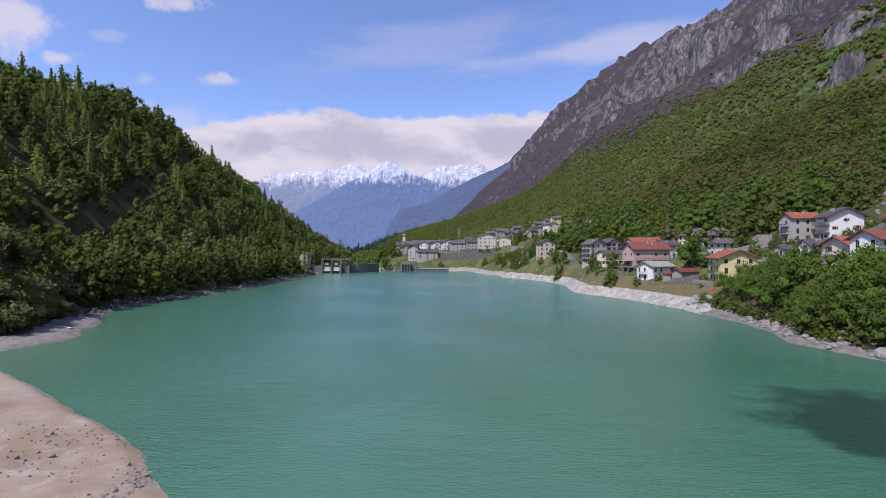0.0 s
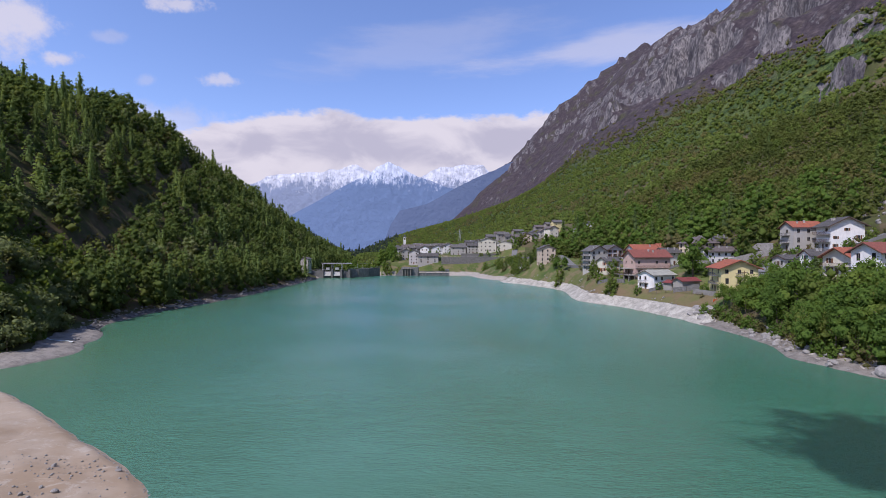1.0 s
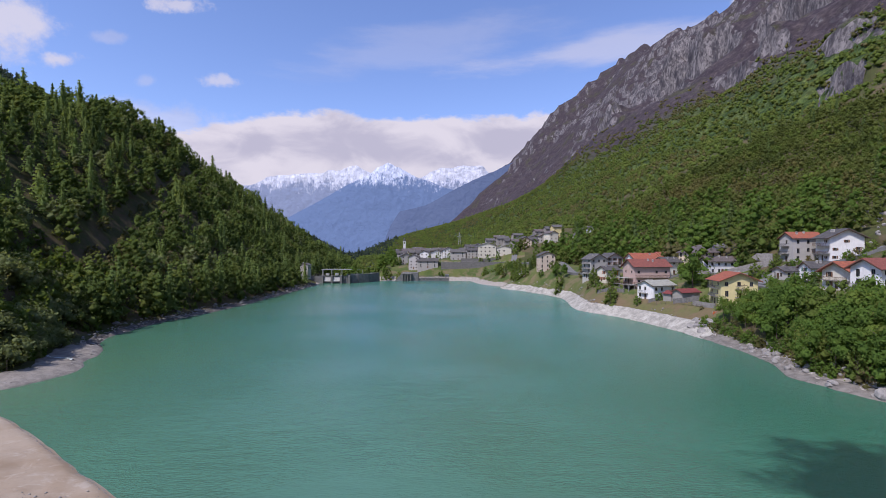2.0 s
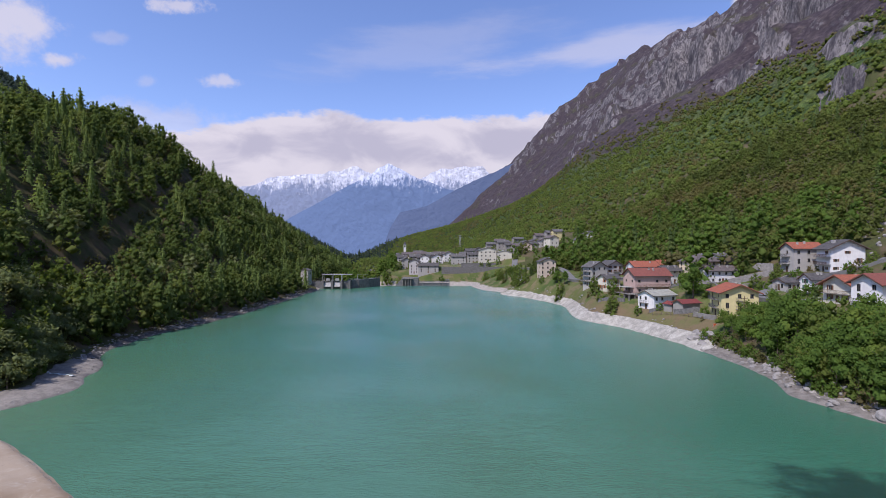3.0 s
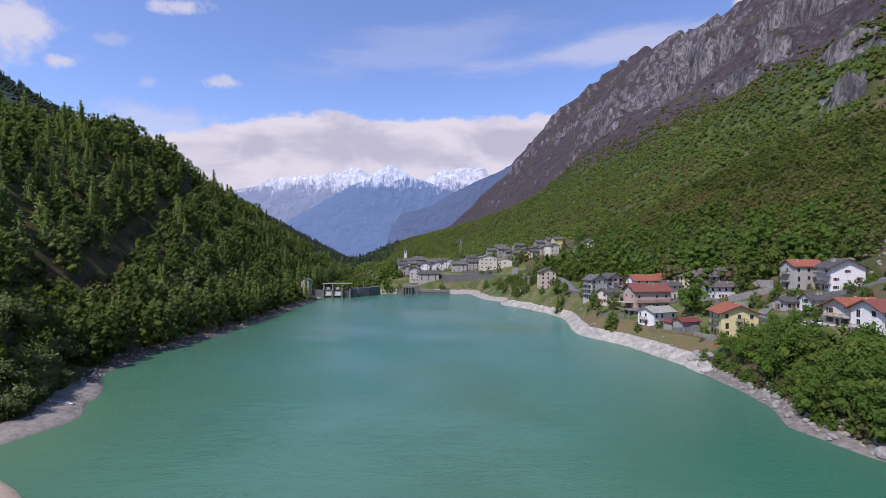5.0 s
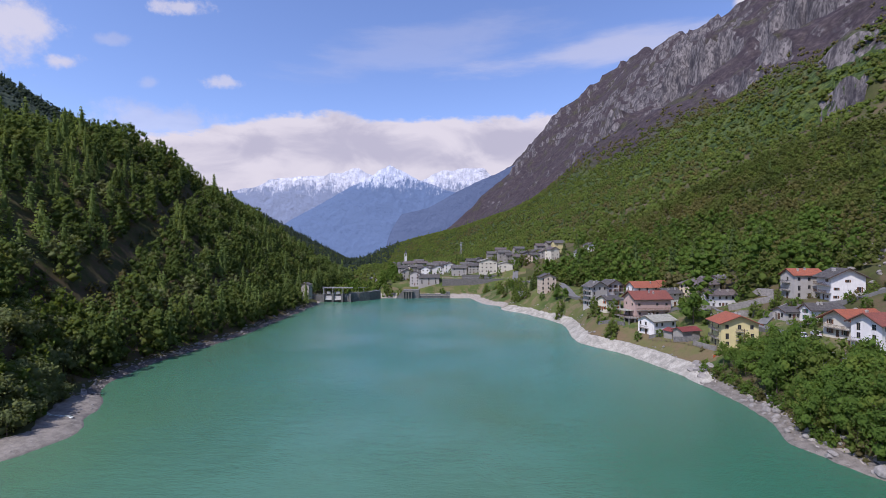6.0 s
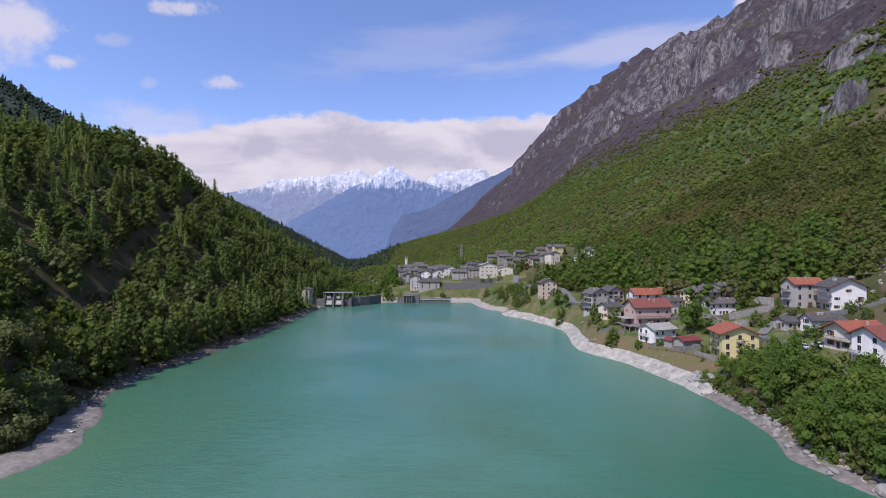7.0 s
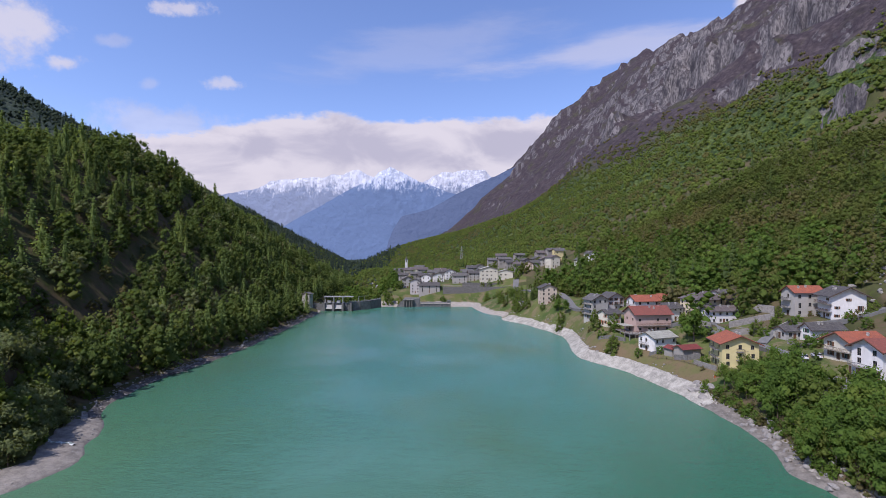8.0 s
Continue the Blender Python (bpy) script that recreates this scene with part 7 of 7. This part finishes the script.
def pylon(x, y, h):
    ob = thing("lattice_pylon", x, y, level(x, y), 10, "grey steel lattice pylon on the wooded slope", "pylon")
    bm = bmesh.new()
    for sx, sy in ((-1, -1), (1, -1), (1, 1), (-1, 1)):
        beam(bm, (sx * 2.2, sy * 2.2, -1), (sx * 0.35, sy * 0.35, h), 0.18)
    for k in range(7):
        z0, z1 = h * k / 7, h * (k + 1) / 7
        a, b = 2.2 - 1.85 * k / 7, 2.2 - 1.85 * (k + 1) / 7
        beam(bm, (-a, -a, z0), (b, -b, z1), 0.1)
        beam(bm, (a, -a, z0), (-b, -b, z1), 0.1)
        beam(bm, (-a, a, z0), (-b, -b, z1), 0.1)
    part("mast", bm, STEEL, ob)
    for z, w_ in ((h * 0.72, 4.5), (h * 0.84, 3.8), (h * 0.95, 3.0)):
        bm = bmesh.new()
        beam(bm, (-w_, 0, z), (w_, 0, z), 0.16)
        part("crossarm", bm, STEEL, ob)


pylon(28, 820, 26)

ob_ = thing("driftwood", -108.6, 186.5, 0.6, 30, "grey tangle of bare driftwood branches on the shore", "driftwood")
for k in range(16):
    bm = bmesh.new()
    a_ = Vector((rr.uniform(-2.5, 2.5), rr.uniform(-2, 2), rr.uniform(0, 1.5)))
    b_v = a_ + Vector((rr.uniform(1.5, 4.5), rr.uniform(-1.5, 1.5), rr.uniform(-1.6, 1.2)))
    b_v.z = max(b_v.z, -0.4)
    beam(bm, a_, b_v, 0.12, 6, 0.04)
    part("branch", bm, STONE, ob_)

ob_ = thing("raft", 81.4, 158.2, -0.1, 25, "small weathered wooden raft floating at the shore", "raft")
for k in range(7):
    bm = bmesh.new()
    box(bm, -1.5, 1.5, -1.0 + k * 0.29, -0.74 + k * 0.29, 0.14, 0.24)
    part("plank", bm, WOOD_RED, ob_)
for k in (-0.9, 0.9):
    bm = bmesh.new()
    beam(bm, (k, -1.0, 0.05), (k, 1.05, 0.05), 0.085, 8)
    part("log", bm, WOOD, ob_)

ob_ = thing("safety_netting", 90.2, 159.2, level(90.2, 159.2), 20, "orange plastic safety netting on posts", "fence")
for k in range(4):
    bm = bmesh.new()
    beam(bm, (k * 1.3, 0, -0.3), (k * 1.3, 0, 1.2), 0.04, 6)
    part("post", bm, STEEL, ob_)
bm = bmesh.new()
for k in range(7):
    box(bm, 0, 3.9, -0.015, 0.015, 0.15 + k * 0.15, 0.25 + k * 0.15)
part("net", bm, NETTING, ob_)


# ---- planting ----
plant_left_hill()
plant_right_slope()
plant_banks()
g = "village trees"
for x_, y_, k_, s_, l_ in (
    (102.0, 203.5, "broad_b", 0.62, "tall dark green tree between village houses"), (100.2, 191.0, "broad_a", 1.3, "tall dark green tree between village houses"),
    (72.5, 206, "broad_c", 0.75, "round bushy tree on the meadow by the lake"), (74.5, 209, "broad_c", 0.6, "round bushy tree on the meadow by the lake"),
    (86.5, 190.5, "shrub", 1.0, "bright green hedge beside a garden wall"), (80.0, 196.0, "shrub", 1.1, "young tree in the grass by the shore"),
    (93.5, 170.0, "shrub", 1.0, "bush in the garden of the yellow house"), (71, 300, "broad_a", 0.8, "dark tree beside the road"), (74, 292, "broad_b", 0.75, "dark tree beside the road"),
    (70, 285, "broad_c", 0.8, "green tree beside the road"), (67, 278, "broad_c", 0.7, "green tree beside the road"), (63, 345, "spruce", 0.75, "dark spruce on the lakeside slope"),
    (60, 350, "spruce", 0.8, "dark spruce on the lakeside slope"), (56, 352, "spruce", 0.7, "dark spruce on the lakeside slope"), (66, 352, "spruce", 0.85, "dark spruce on the lakeside slope"),
    (52, 358, "spruce", 0.65, "dark spruce on the lakeside slope"), (70, 358, "spruce", 0.8, "dark spruce on the lakeside slope"), (48, 365, "spruce", 0.6, "dark spruce on the lakeside slope"),
    (-29, 418, "broad_a", 0.75, "dark tree beside the water intake"), (-33, 422, "broad_b", 0.8, "dark tree beside the water intake"), (-40, 428, "broad_c", 0.9, "green tree beside the water intake"),
    (-2, 428, "shrub", 1.6, "dark bush below the village houses"), (130, 178, "shrub", 1.2, "yellow-green bush on a garden terrace"), (125, 180, "broad_c", 0.6, "garden tree on the terrace"),
    (121, 158, "shrub", 1.3, "garden bush above the road"), (118, 160, "shrub", 1.2, "garden bush above the road"), (124.5, 156, "shrub", 1.3, "garden bush above the road"),
    (150, 166, "broad_c", 0.6, "round tree below the white house"), (143.5, 168.5, "shrub", 1.2, "bush below the white house"), (100.5, 128.5, "spruce", 0.95, "tall spruce standing above the grove"),
    (98.5, 141, "broad_b", 0.8, "broadleaved tree beside the road bend")):
    tree(k_, x_, y_, s_, (x_ * 37 + y_ * 11) % 360, l_, g)
rv = np.random.default_rng(9)


def garden_wood(name, n, x0, x1, y0, y1, pad, lo, hi, keep, label):
    """Countless small trees round the far houses."""
    x_, y_ = rv.uniform(x0, x1, n), rv.uniform(y0, y1, n)
    ok = free_of_plots(x_, y_, pad) & keep(x_, y_)
    x_, y_ = x_[ok], y_[ok]
    sc = np.repeat(rv.uniform(lo, hi, (len(x_), 1)), 2, 1)
    kinds = [(clumped(61, 9, 8, 11, 120, 0.95, 0.1), LEAF_BRIGHT), (clumped(62, 11, 8, 12, 120, 0.95, 0.1), LEAF_BANK)]
    wood(name, kinds, rv.integers(0, 2, len(x_)), np.stack([x_, y_, land(x_, y_) - 0.2], -1), rv.uniform(0, 6.28, len(x_)), sc, label)


garden_wood("dam_trees", 75, -100, -40, 425, 545, 3, 0.9, 1.4, lambda x, y: x < -42 - (y - 425) * 0.12, "green broadleaved trees behind the dam")
garden_wood("garden_trees", 150, -70, 125, 437, 560, 0.3, 0.5, 0.95, lambda x, y: y > 436, "green garden trees between upper village houses")
for k in range(46):  # bushes on the terraces of the upper houses
    x_, y_ = rv.uniform(117, 158), rv.uniform(150, 184)
    if free_of_plots(np.array([x_]), np.array([y_]), -1.0)[0]:
        tree(rv.choice(["shrub", "shrub", "bare_shrub"]), x_, y_, rv.uniform(0.6, 1.2), rv.uniform(0, 360), "garden bush on a terrace below the upper houses", "terrace bushes")
for k in range(270):  # shrubs and small trees strewn through village and meadow
    y_ = rv.uniform(165, 420)
    x_ = float(shore_right(y_)) + rv.uniform(9, 62)
    road_gap = min(math.hypot(p.x - x_, p.y - y_) for p in ROAD)
    if free_of_plots(np.array([x_]), np.array([y_]), 2.2)[0] and road_gap > 5:
        k_ = rv.choice(["shrub", "broad_c", "broad_c", "bare_shrub"])
        tree(k_, x_, y_, rv.uniform(0.5, 1.5) if k_ != "broad_c" else rv.uniform(0.4, 0.85), rv.uniform(0, 360), "small green garden bush among the village houses", "garden bushes")
